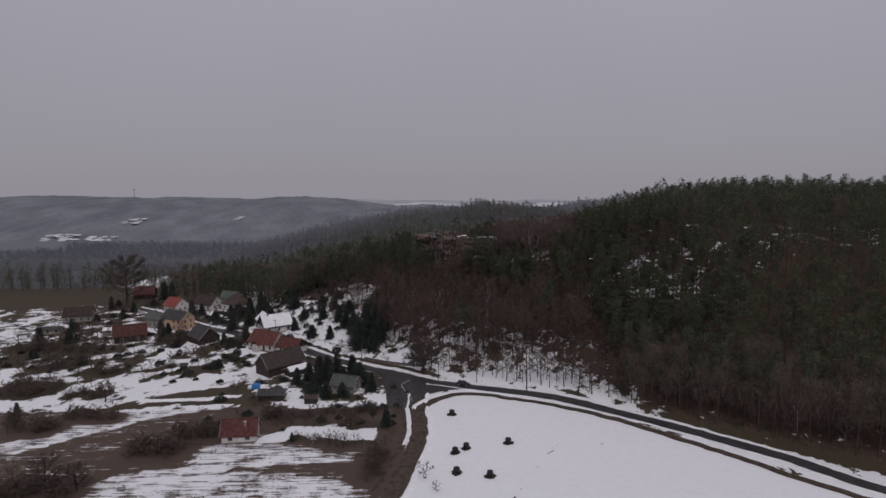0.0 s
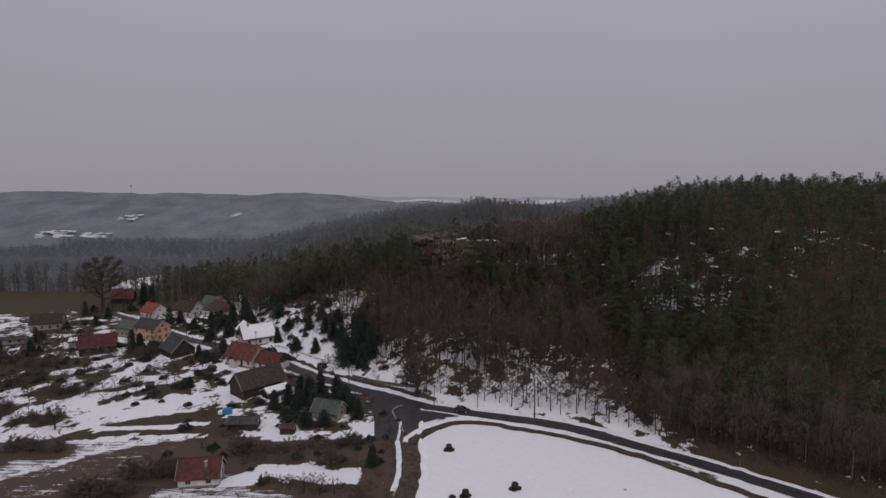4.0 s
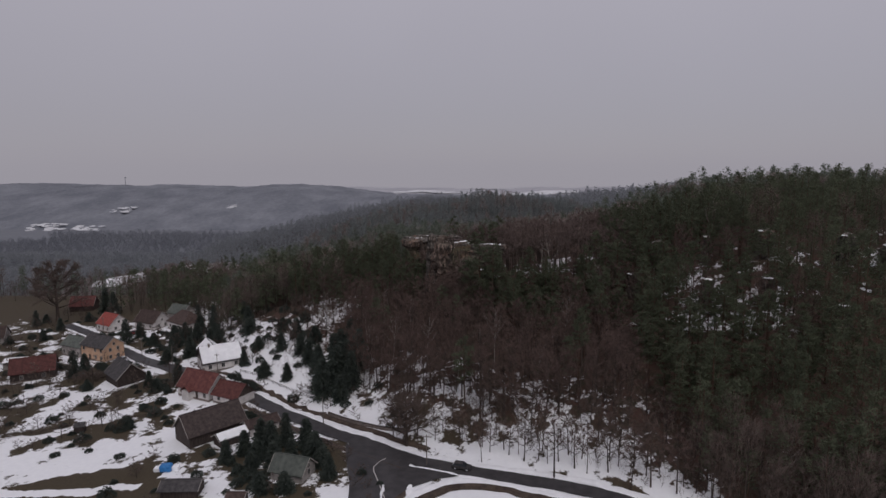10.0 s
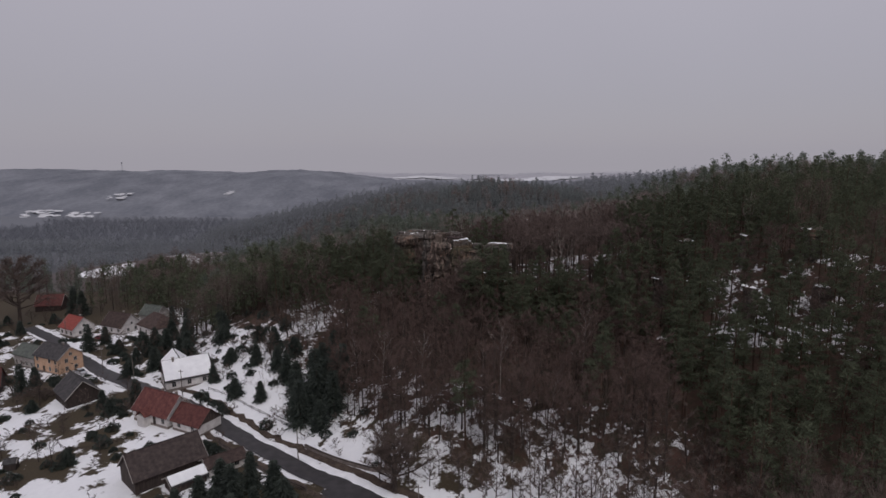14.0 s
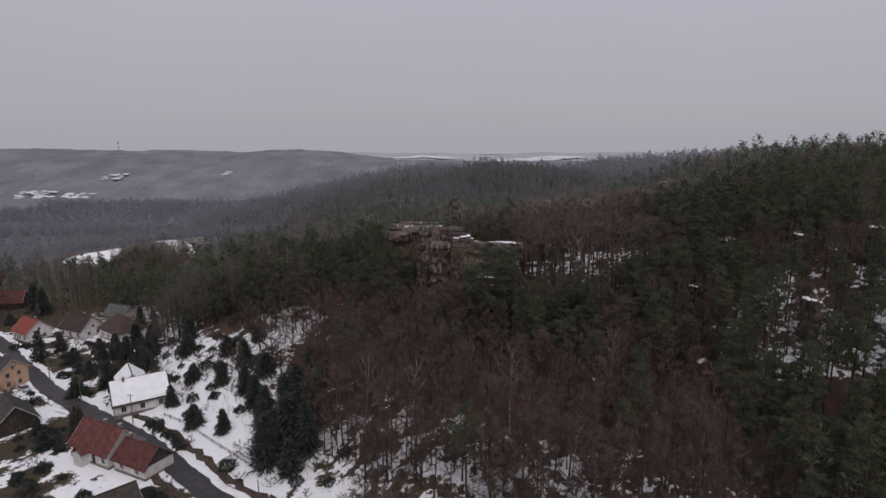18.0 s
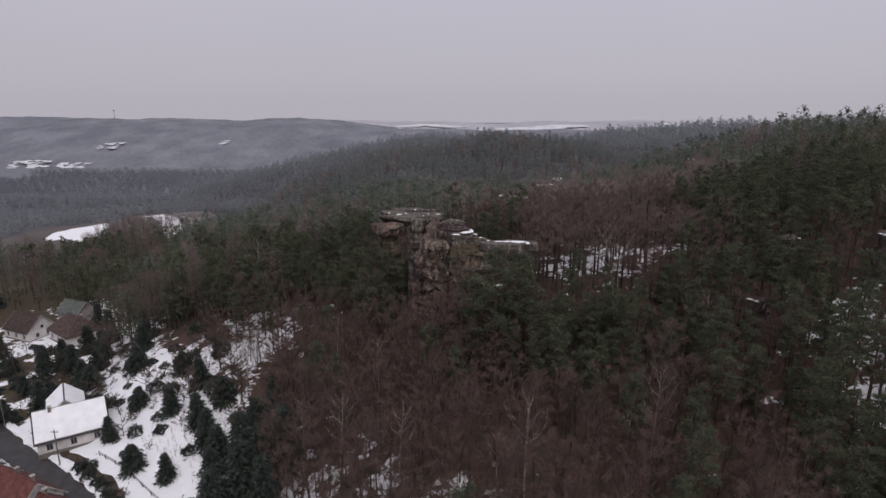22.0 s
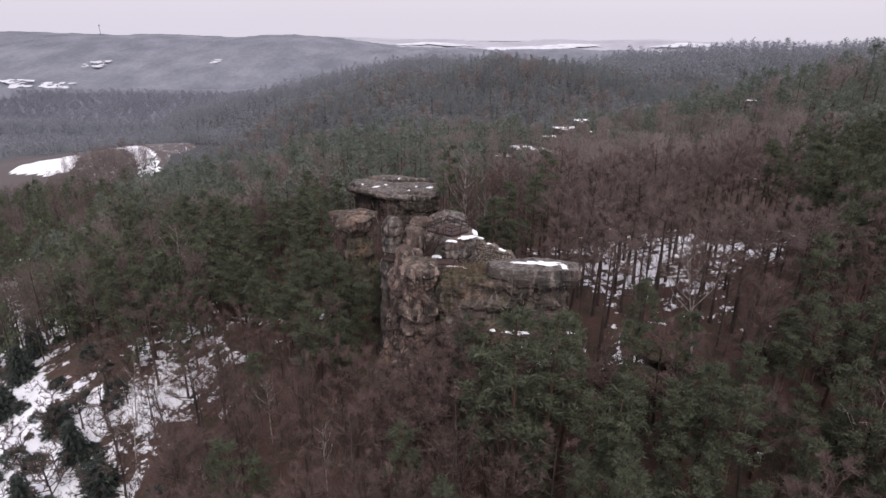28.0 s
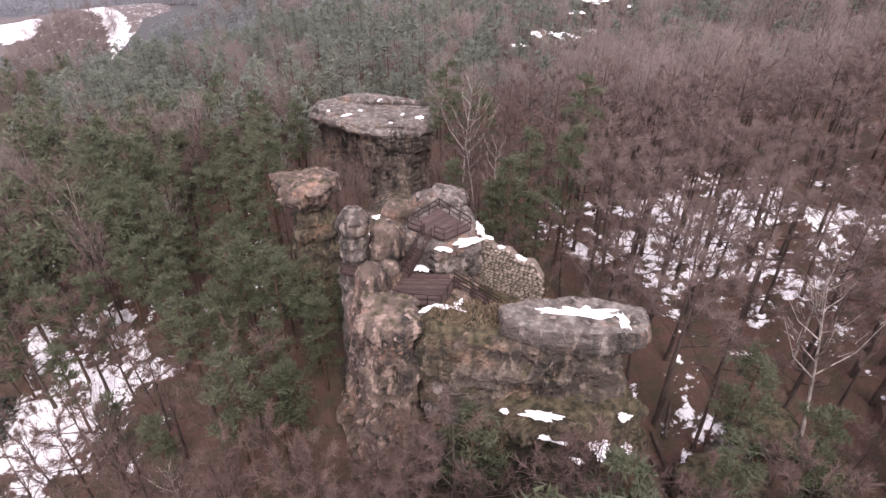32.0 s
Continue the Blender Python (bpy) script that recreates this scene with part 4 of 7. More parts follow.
# ---- the rock with its lookout ----
def resample(outline, n):
    pts = [Vector((*p, 0)) for p in outline]
    pts.append(pts[0])
    seg = [(pts[i + 1] - pts[i]).length for i in range(len(pts) - 1)]
    total, out = sum(seg), []
    for k in range(n):
        s, i = total * k / n, 0
        while s > seg[i]:
            s -= seg[i]
            i += 1
        out.append(pts[i].lerp(pts[i + 1], s / seg[i]))
    for _ in range(max(1, n // 40)):
        out = [(out[i - 1] + out[i] * 2 + out[(i + 1) % n]) / 4 for i in range(n)]
    return out


def fbm(p, s):
    return noise.noise(p * s) + 0.5 * noise.noise(p * s * 2.1) + 0.25 * noise.noise(p * s * 4.3)


def crag(name, outline, profile, parent, mat, seed=0, n=96, step=0.45, rough=0.8, bed=0.35, dome=0.5, label="", soft=False):
    """A block of bedded rock: an outline that widens and narrows with height by profile rows of (z, scale), weathered by noise."""
    pts = resample(outline, n)
    mid = sum(pts, Vector()) / n
    zs, sc = [r[0] for r in profile], [r[1] for r in profile]
    order = np.argsort(zs)
    zs, sc = np.array(zs)[order], np.array(sc)[order]
    levels = max(4, int((zs[-1] - zs[0]) / step))
    jig = Vector((seed * 7.3, seed * 3.1, seed * 1.7))
    verts, faces = [], []
    for j in range(levels + 1):
        z = zs[0] + (zs[-1] - zs[0]) * j / levels
        s = float(np.interp(z, zs, sc))
        for p in pts:
            q = mid + (p - mid) * s
            w = Vector((q.x, q.y, z)) + jig
            out = (p - mid).normalized()
            layer = noise.noise((0.03 * w.x, 0.03 * w.y, w.z * 0.75 + 0.5 * noise.noise(w * 0.12)))
            layer = math.copysign(abs(layer) ** 0.6, layer)
            cell = noise.noise(w * 0.42, noise_basis="VORONOI_F2F1")
            crack = -0.55 * rough * max(0.0, 0.35 - abs(cell)) / 0.35
            slab = noise.cell(Vector((w.x * 0.22, w.y * 0.22, w.z * 0.5 + 0.6 * noise.noise(w * 0.2))))
            small = noise.noise(w * 1.3, noise_basis="VORONOI_F2F1")
            tall = noise.cell(Vector((w.x * 0.42, w.y * 0.42, w.z * 0.13)))
            d = rough * 0.45 * tall + crack - 0.30 * rough * max(0.0, 0.3 - abs(small)) / 0.3 + rough * 0.6 * slab + 0.22 * rough * fbm(w, 1.9) + rough * fbm(w, 0.16) + rough * 0.4 * fbm(w, 0.7) + bed * layer
            verts.append((q.x + out.x * d, q.y + out.y * d, z + 0.25 * noise.noise(w * 0.4)))
    for j in range(levels):
        for i in range(n):
            a, b = j * n + i, j * n + (i + 1) % n
            faces.append((a, b, b + n, a + n))
    last = levels * n
    rings = max(3, int(6 * dome + 4))
    for r in range(1, rings + 1):
        u = 1 - r / (rings + 0.6)
        base = len(verts)
        for i in range(n):
            e = Vector(verts[last + i])
            q = Vector((mid.x, mid.y, 0)) + (Vector((e.x, e.y, 0)) - Vector((mid.x, mid.y, 0))) * u
            w = Vector((q.x, q.y, zs[-1])) + jig
            verts.append((q.x, q.y, e.z * u + zs[-1] * (1 - u) + dome * (1 - u * u) + 0.30 * fbm(w, 0.5) * (1 - u * 0.5)))
        prev = last if r == 1 else base - n
        for i in range(n):
            faces.append((prev + i, prev + (i + 1) % n, base + (i + 1) % n, base + i))
    tip = len(verts)
    verts.append((mid.x, mid.y, zs[-1] + dome))
    for i in range(n):
        faces.append((tip - n + i, tip - n + (i + 1) % n, tip))
    ob = new(name, mesh_of(name, verts, faces, mat, soft))
    ob.parent = parent
    return tagged(ob, label)


def ring_of(cx, cy, rx, ry, turn=0.0, k=12):
    a = radians(turn)
    return [(cx + rx * math.cos(t) * math.cos(a) - ry * math.sin(t) * math.sin(a), cy + rx * math.cos(t) * math.sin(a) + ry * math.sin(t) * math.cos(a))
            for t in (2 * math.pi * i / k for i in range(k))]


def boulder(name, cx, cy, z0, z1, rx, ry, parent, mat, seed, turn=0, label="", n=56):
    """A block with rounded edges, an uneven outline and a flattish top."""
    h, rng = z1 - z0, np.random.RandomState(seed)
    ring = [(cx + (x - cx) * k, cy + (y - cy) * k) for (x, y), k in zip(ring_of(cx, cy, rx, ry, turn, 9), rng.uniform(0.78, 1.18, 9))]
    rows = [(z0, 0.80), (z0 + 0.25 * h, 0.95), (z0 + 0.55 * h, 1.0), (z0 + 0.66 * h, 0.90 + 0.1 * rng.uniform()), (z0 + 0.8 * h, 0.98), (z0 + 0.92 * h, 0.86), (z1 - 0.02 * h, 0.66)]
    return crag(name, ring, rows, parent, mat, seed, n, 0.25, min(0.75, 0.26 * rx), 0.14, 0.05 * h, label, True)


def snow_patch(cx, cy, z, rx, ry, seed, parent, turn=0.0, thick=0.08, tilt=0.0):
    rng = np.random.RandomState(seed)
    k, rings = 40, 4
    wob = [1 + 0.65 * noise.noise((math.cos(t) * 1.7 + seed * 3.1, math.sin(t) * 1.7, seed * 1.3)) + 0.55 * noise.noise((math.cos(t) * 5 + seed, math.sin(t) * 5, 2.2)) for t in (2 * math.pi * i / k for i in range(k))]
    verts, faces = [], []
    for r in range(rings + 1):
        u = 1 - r / (rings + 0.5)
        for i in range(k):
            t = 2 * math.pi * i / k
            verts.append((rx * wob[i] * u * math.cos(t), ry * wob[i] * u * math.sin(t), -0.10 + (thick + 0.1) * min(1, (1 - u) * 3) if r else -0.12))
    for r in range(rings):
        for i in range(k):
            a, b = r * k + i, r * k + (i + 1) % k
            faces.append((a, b, b + k, a + k))
    faces.append(tuple(range(rings * k, rings * k + k)))
    ob = new("snow_patch", mesh_of("snow_patch", verts, faces, M_SNOW, True))
    ob.parent = parent
    ob.matrix_basis = pose(cx, cy, z, tilt, 0, turn)
    return tagged(ob, "patch of white snow lying on the rock")


rock = thing("rock_outcrop", Matrix.Identity(4), "weathered sandstone outcrop with ledges, cracks and snow patches", "rock")
# front wall with its ledge, and the column beside the crack
crag("front_wall", [(0.4, 259.1), (4, 258.6), (8, 258.6), (12, 259.0), (14.8, 260.0), (15.2, 262.2), (11, 264.4), (5.5, 264.2), (0.8, 263.6)],
     [(40.9, 0.90), (40.2, 0.93), (38.8, 0.95), (37.4, 1.02), (36.6, 0.97), (35, 1.0), (33.6, 1.02), (32.6, 1.06), (28, 1.12), (24, 1.25), (18, 1.5)], rock, M_ROCKDARK, 3, 200, 0.22, 0.8, 0.3, 0.2, "tall dark rock face with run-off streaks and rusty breaks")
crag("foot", [(2.2, 257.9), (6, 257.0), (11, 256.6), (15.8, 257.6), (17.6, 260.4), (15, 263), (8, 262), (2.5, 261)],
     [(34.4, 0.78), (33.6, 0.92), (32.2, 1.0), (30.4, 1.04), (29.6, 1.12), (27, 1.2), (23, 1.4), (17, 1.7)], rock, M_MOSSROCK, 4, 130, 0.26, 0.7, 0.35, 0.5, "mossy sloping foot of the rock face with snow on its steps")
crag("ledge", [(4.4, 259.4), (7, 258.4), (11, 258.2), (15.4, 258.3), (16.3, 259.6), (16.1, 262.0), (12, 262.9), (6.8, 262.6), (4.2, 261.4)],
     [(42.55, 0.95), (42.4, 0.985), (41.8, 1.0), (41.2, 1.0), (40.8, 0.93), (40.2, 0.86)], rock, M_ROCKGREY, 5, 150, 0.16, 0.26, 0.10, 0.06, "flat overhanging rock ledge")
crag("shelf", [(-2.2, 259.4), (2, 259.0), (6, 259.2), (7, 262), (4, 264.2), (-1, 263.8), (-2.6, 262)],
     [(40.9, 0.80), (40.5, 0.95), (39.5, 1.0), (37, 0.96), (33, 0.92)], rock, M_MOSSROCK, 6, 90, 0.25, 0.55, 0.2, 0.35, "mossy grass-grown shelf")
crag("column", [(-7.0, 259.8), (-5.2, 258.2), (-3.0, 258.4), (-2.0, 260.0), (-2.6, 262.6), (-5.0, 263.4), (-7.0, 262.2)],
     [(40.6, 0.72), (39.9, 0.82), (39.0, 0.80), (38.2, 0.90), (36.5, 0.95), (34.5, 0.86), (32, 0.95), (28, 1.1), (23, 1.35), (17, 1.6)], rock, M_ROCK, 8, 120, 0.2, 0.65, 0.3, 0.35, "pale rusty rock column beside the crack")
crag("head", [(-7.0, 259.4), (-5.6, 257.7), (-3.2, 257.8), (-1.9, 259.6), (-2.3, 262.4), (-5.0, 263.2), (-6.9, 262.0)],
     [(42.6, 0.88), (42.3, 0.98), (41.6, 1.02), (41.3, 0.90), (40.6, 0.95), (40.1, 0.84), (39.4, 0.72)], rock, M_ROCK, 10, 110, 0.16, 0.75, 0.25, 0.1, "angular block that overhangs the column")
crag("buttress", [(-1.6, 259.6), (-0.2, 258.6), (1.6, 258.8), (2.2, 261), (0.5, 263), (-1.4, 262)],
     [(39.6, 0.4), (38, 0.72), (35, 0.9), (31, 1.05), (27, 1.2), (22, 1.5), (18, 1.7)], rock, M_ROCKGREY, 9, 70, 0.26, 0.5, 0.35, 0.2, "narrow rock rib in the crack")
# body below the decks
crag("rock_body", [(-8.2, 263.5), (-3, 262.6), (2, 263.2), (2.4, 268), (2.2, 273), (0, 279), (-6, 279), (-9.2, 274), (-9.5, 268)],
     [(38.6, 0.90), (37, 0.98), (34, 1.0), (30, 1.08), (24, 1.2), (18, 1.4)], rock, M_ROCK, 11, 110, 0.45, 0.7, 0.4, 0.2)
crag("yard_floor", [(1, 262.5), (8, 262.8), (10, 267), (9.6, 271.5), (6, 275), (1.5, 275)],
     [(35.6, 0.95), (34, 1.0), (30, 1.12), (24, 1.25)], rock, M_MOSSROCK, 12, 70, 0.5, 0.5, 0.3, 0.2, "grassy yard between the rocks")
crag("upper_block", [(-5.2, 272.2), (-1.2, 269.6), (2.2, 270.8), (3.0, 274), (1.6, 278), (-3, 279), (-5.6, 276.2)],
     [(42.3, 0.82), (41.6, 0.96), (40, 1.0), (38, 0.96), (35, 1.03)], rock, M_ROCKGREY, 13, 90, 0.3, 0.5, 0.3, 0.1)
boulder("boulder", -2.4, 278.0, 38, 43.5, 3.6, 2.2, rock, M_ROCKGREY, 14, 8)
boulder("boulder", -5.6, 275.2, 38, 43.8, 1.7, 1.6, rock, M_ROCK, 15)
boulder("boulder", -6.4, 271.4, 38.5, 43.6, 1.75, 1.5, rock, M_ROCK, 16)
boulder("boulder", -5.7, 268.2, 37.0, 41.2, 1.3, 1.7, rock, M_ROCK, 17)
boulder("boulder", -7.1, 265.8, 30, 42.5, 1.5, 2.0, rock, M_ROCK, 18)
crag("pillar", ring_of(-9.6, 272.2, 1.55, 1.5), [(44.6, 0.55), (44.0, 0.85), (43.2, 1.0), (42.3, 0.95), (41.8, 0.78), (41, 0.95), (39.5, 1.0), (38.8, 0.85), (37, 1.1), (30, 1.4), (22, 1.8)], rock, M_ROCKGREY, 19, 56, 0.25, 0.25, 0.2, 0.2, "stacked rock pillar")
crag("pillar", ring_of(-17.2, 285.0, 3.0, 2.6), [(38.6, 0.75), (37, 0.8), (33, 0.95), (27, 1.2), (20, 1.6)], rock, M_MOSSROCK, 20, 50, 0.5, 0.5, 0.3, 0.2)
boulder("boulder", -17.8, 284.6, 38.3, 41.2, 4.9, 3.3, rock, M_ROCK, 21, -8, "rounded boulder with a rusty flank")
crag("saddle", [(-12, 279), (-6, 278), (-2, 281), (-4, 292), (-6, 303), (-12, 304), (-14, 292)], [(31.5, 0.55), (30.6, 0.8), (29, 1.0), (25, 1.2)], rock, M_ROCKDARK, 22, 80, 0.5, 0.9, 0.35, 0.6, "rocky saddle between lookout and tower")
for i, (x, y, z, rx, ry, a) in enumerate(((10.8, 260.8, 42.64, 2.5, 0.7, 2), (13.9, 260.0, 42.56, 0.5, 1.1, 14), (8.3, 260.8, 42.60, 1.0, 0.5, 0), (-0.8, 263.9, 39.35, 1.4, 0.5, 12), (0.7, 265.3, 39.1, 0.4, 0.9, -20), (2.0, 262.2, 40.9, 0.9, 0.32, 0),
                                          (1.5, 270.9, 42.3, 1.2, 0.6, 30), (-0.6, 269.8, 42.05, 0.8, 0.35, -10), (2.6, 273.4, 42.2, 0.4, 1.2, 10), (-2.9, 270.3, 39.45, 0.9, 0.6, 5), (8.2, 257.2, 34.5, 1.5, 0.45, -8), (9.2, 256.3, 32.7, 1.4, 0.3, -14), (12.9, 256.0, 32.3, 0.8, 1.0, 0), (14.9, 257.6, 34.3, 0.5, 0.4, 0), (-8, 266, 39.9, 0.4, 0.5, 0), (-10, 291, 32.2, 1.2, 0.6, 0), (-10.6, 287, 32.0, 0.8, 0.6, 0), (0.4, 262.4, 41.1, 1.3, 0.45, -14), (5.0, 257.4, 34.6, 0.35, 0.3, 0), (11.2, 255.6, 31.0, 0.8, 0.3, -20), (15.6, 256.8, 31.2, 0.4, 0.6, 10), (-1.6, 264.2, 39.5, 1.0, 0.5, 30))):
    snow_patch(x, y, z, rx, ry, 40 + i, rock, a)

tower = thing("rock_tower", Matrix.Identity(4), "free-standing sandstone tower with a wide flat capstone", "rock")
crag("stem", [(-15.8, 306.6), (-12.5, 304.9), (-7.5, 304.6), (-4.6, 307), (-4.6, 314), (-9, 317), (-15.2, 316)], [(37.6, 1.0), (36.6, 1.0), (34.6, 0.97), (32.6, 0.93), (30.2, 0.90), (27.1, 0.97), (22, 1.2)], tower, M_ROCKDARK, 31, 130, 0.3, 0.55, 0.12, 0.2, "dark streaked rock stem")
crag("stem", [(-23.2, 312.6), (-20, 311.2), (-16, 310.4), (-14.6, 315), (-18.5, 318.5), (-22.5, 317.4)], [(37.2, 0.96), (35.6, 0.84), (32, 0.82), (28, 0.95), (22, 1.2)], tower, M_ROCKDARK, 32, 90, 0.4, 0.6, 0.3, 0.2, "recessed dark flank of the tower")
crag("capstone", [(-24.0, 310.8), (-19, 307.4), (-12.5, 304.6), (-6.5, 304.4), (-4.0, 307.5), (-4.6, 314.5), (-11, 318), (-19, 318.4), (-23.6, 315.8)],
     [(38.5, 0.90), (38.3, 0.97), (37.9, 1.0), (37.4, 0.98), (36.9, 0.88)], tower, M_ROCKGREY, 33, 150, 0.18, 0.45, 0.2, 0.05, "broad flat capstone with hollows and snow specks")
for k, (line_, z) in enumerate((([(-23.6, 311.4), (-19.5, 308.6), (-17.6, 309.6), (-19.0, 312.4), (-21.5, 315.6), (-23.4, 315.0)], 38.95), ([(-13.0, 305.4), (-7.0, 304.9), (-4.5, 307.6), (-5.0, 313.0), (-8.2, 312.0), (-9.6, 308.4), (-12.8, 307.4)], 39.0), ([(-20.6, 316.0), (-16.0, 314.6), (-9.0, 314.4), (-5.4, 314.4), (-10, 317.4), (-18, 318.0)], 39.15))):
    crag("slab", line_, [(z, 0.84), (z - 0.2, 0.96), (z - 0.5, 1.0), (z - 0.9, 0.97)], tower, M_ROCKGREY, 34 + k, 70, 0.2, 0.3, 0.1, 0.05, "weathered slab round the hollow of the capstone")
for i, (x, y, z, rx, ry) in enumerate(((-6.4, 308.4, 39.08, 0.7, 0.8), (-17.6, 309.6, 38.75, 0.8, 0.3), (-13.2, 315.2, 39.2, 0.7, 0.3), (-20.6, 310.4, 39.0, 0.35, 0.25), (-10.4, 306.2, 39.05, 0.3, 0.25), (-15.8, 311.6, 38.7, 0.35, 0.2), (-9.0, 310.4, 38.72, 0.5, 0.25))):
    snow_patch(x, y, z, rx, ry, 70 + i, tower, i * 31)
for i, (x, y, r, h, mt) in enumerate(((24.5, 256.2, 3.3, 5.4, M_MOSSROCK), (29.5, 261.6, 3.4, 3.8, M_MOSSROCK), (25.8, 259.6, 2.2, 3.4, M_ROCKGREY), (33.5, 258.0, 2.4, 2.8, M_MOSSROCK), (19.2, 257.4, 1.3, 1.6, M_ROCK), (21.0, 253.5, 1.9, 2.6, M_ROCKGREY), (43.5, 262.5, 3.2, 3.6, M_MOSSROCK), (50, 259, 2.6, 3.0, M_MOSSROCK), (17.5, 262.5, 1.6, 2.2, M_ROCK), (12.5, 277.5, 1.7, 2.6, M_ROCKGREY))):
    b = thing("boulder", pose(x, y, ground_at(x, y) - 0.6), "mossy sandstone boulder on the forest floor", "boulder", "boulders below the rock")
    boulder("stone", 0, 0, 0, h, r, r * 0.85, b, mt, 80 + i, i * 40)
# rocks with snow farther back along the ridge
back = thing("rock_group", Matrix.Identity(4), "low snow-covered rocks among the pines behind the lookout", "rock")
BACK_ROCKS = ((40, 431, 6.0, 30.5), (47, 437, 4.5, 32.5), (33, 425, 4.0, 28.0), (52, 430, 3.5, 29.0), (18, 381, 4.5, 33.0), (24, 385, 4.0, 31.5), (12.5, 378, 3.0, 30.5), (28, 392, 3.0, 29.0), (37, 415, 3.0, 25.0))
for i, (x, y, r, top) in enumerate(BACK_ROCKS):
    boulder("boulder", x, y, ground_at(x, y) - 1, top, r, r * 0.7, back, M_ROCKGREY, 90 + i, i * 25)
    for k, (dx, dy, u) in enumerate(((-0.35, -0.3, 0.42), (0.4, -0.15, 0.34), (0.05, 0.25, 0.3), (-0.1, -0.62, 0.22))):
        snow_patch(x + dx * r, y + dy * r * 0.7, top + 0.05 - 0.5 * (k == 3), r * u, r * u * 0.7, 95 + i * 4 + k, back, i * 25 + k * 50, 0.16)

# rocks with snow that stand out of the wood on the hillside
CRAGS = ((96, 249.5, 9, 3.5), (110.5, 231.6, 9, 3), (68.8, 265.5, 9, 3.2), (116, 223, 9, 2.5), (81, 255, 9, 2), (72.6, 233.5, 9, 3), (87.3, 228, 9, 2.2), (55.7, 249.4, 8, 1.8), (98.3, 210.7, 8, 2.2), (100, 443, 10, 4), (96, 395, 9, 4))
for i, (x, y, up, r) in enumerate(CRAGS):
    z = ground_at(x, y)
    g = thing("rock_outcrop", Matrix.Identity(4), "snow-topped sandstone crag among the pines", "rock", "crags in the wood")
    boulder("crag", x, y, z - 1, z + up, r, r * 0.6, g, M_ROCKGREY, 140 + i, i * 20, n=32)
    snow_patch(x - 0.4, y - 0.5, z + up * 0.97, r * 0.75, r * 0.4, 150 + i, g, i * 20, 0.14)

# ruined wall of rubble stone
WA, WB = Vector((2.5, 273.0, 0)), Vector((8.7, 270.1, 0))
wall_dir = (WB - WA).normalized()
wall_out = Vector((wall_dir.y, -wall_dir.x, 0))
ruin = thing("ruined_wall", Matrix.Identity(4), "ruined castle wall of rough rubble stones", "wall")


def wall_top(u):
    return 41.4 - 1.6 * u + 0.25 * math.sin(u * 17) - 1.0 * max(0, u - 0.85) * 5


bm = bmesh.new()
cols = 18
front, rear = [], []
for i in range(cols + 1):
    u = i / cols
    q = WA.lerp(WB, u)
    for side, row in ((0.0, front), (-0.8, rear)):
        a = q + wall_out * side
        row.append((bm.verts.new((a.x, a.y, 34.4)), bm.verts.new((a.x, a.y, wall_top(u) - 0.1))))
for row, flip in ((front, 1), (rear, 0)):
    for i in range(cols):
        f = (row[i][0], row[i + 1][0], row[i + 1][1], row[i][1])
        bm.faces.new(f if flip else f[::-1])
for i in range(cols):
    bm.faces.new((front[i][1], front[i + 1][1], rear[i + 1][1], rear[i][1]))
bm.faces.new((front[0][0], front[0][1], rear[0][1], rear[0][0]))
bm.faces.new((front[-1][0], rear[-1][0], rear[-1][1], front[-1][1]))
part("core", bm, M_MORTAR, ruin)
stones = []
for i in range(6):
    rng = np.random.RandomState(300 + i)
    sb = bmesh.new()
    bmesh.ops.create_icosphere(sb, subdivisions=1, radius=0.5)
    for v in sb.verts:
        v.co *= 1 + rng.uniform(-0.18, 0.18)
        v.co.z *= 0.8
    sm = bpy.data.meshes.new("stone")
    sb.to_mesh(sm)
    sb.free()
    sm.materials.append(M_RUBBLE)
    stones.append(sm)
srng = np.random.RandomState(12)
wall_len = (WB - WA).length
z = 34.8
while z < 41.6:
    s = srng.uniform(0.0, 0.3)
    hgt = srng.uniform(0.24, 0.36)
    while s < wall_len:
        wid = srng.uniform(0.30, 0.58)
        u = min(1, (s + wid / 2) / wall_len)
        if z < wall_top(u):
            q = WA + wall_dir * (s + wid / 2) + wall_out * srng.uniform(0.0, 0.10)
            ang = math.degrees(math.atan2(wall_dir.y, wall_dir.x))
            piece("stone", stones[srng.randint(6)], ruin, pose(q.x, q.y, z + srng.uniform(-0.05, 0.05), 0, srng.uniform(-12, 12), ang) @ Matrix.Diagonal((wid * 1.08, 0.5, hgt * 1.2, 1)))
        s += wid
    z += hgt
for i, u in enumerate((0.12, 0.35, 0.6, 0.68)):
    q = WA.lerp(WB, u) - wall_out * 0.4
    snow_patch(q.x, q.y, wall_top(u) - 0.02, 0.5, 0.3, 120 + i, ruin, -25)


# ---- lookout decks, stairs and rails ----
def railing(corners, parent, height_=1.1, posts=None):
    """Posts and three rails along a line of corners (x, y, z)."""
    pts = [Vector(c) for c in corners]
    for a, b in zip(pts, pts[1:]):
        k = max(1, round((b - a).length / 1.6))
        for i in range(k + 1):
            if i == k and b != pts[-1]:
                continue
            q = a.lerp(b, i / k)
            part("post", beam(bmesh.new(), q + Vector((0, 0, -0.15)), q + Vector((0, 0, height_)), 0.11), M_RAIL, parent)
        for h in (0.55, height_):
            up = Vector((0, 0, h))
            part("rail", beam(bmesh.new(), a + up, b + up, 0.07, 0.12), M_RAIL, parent)


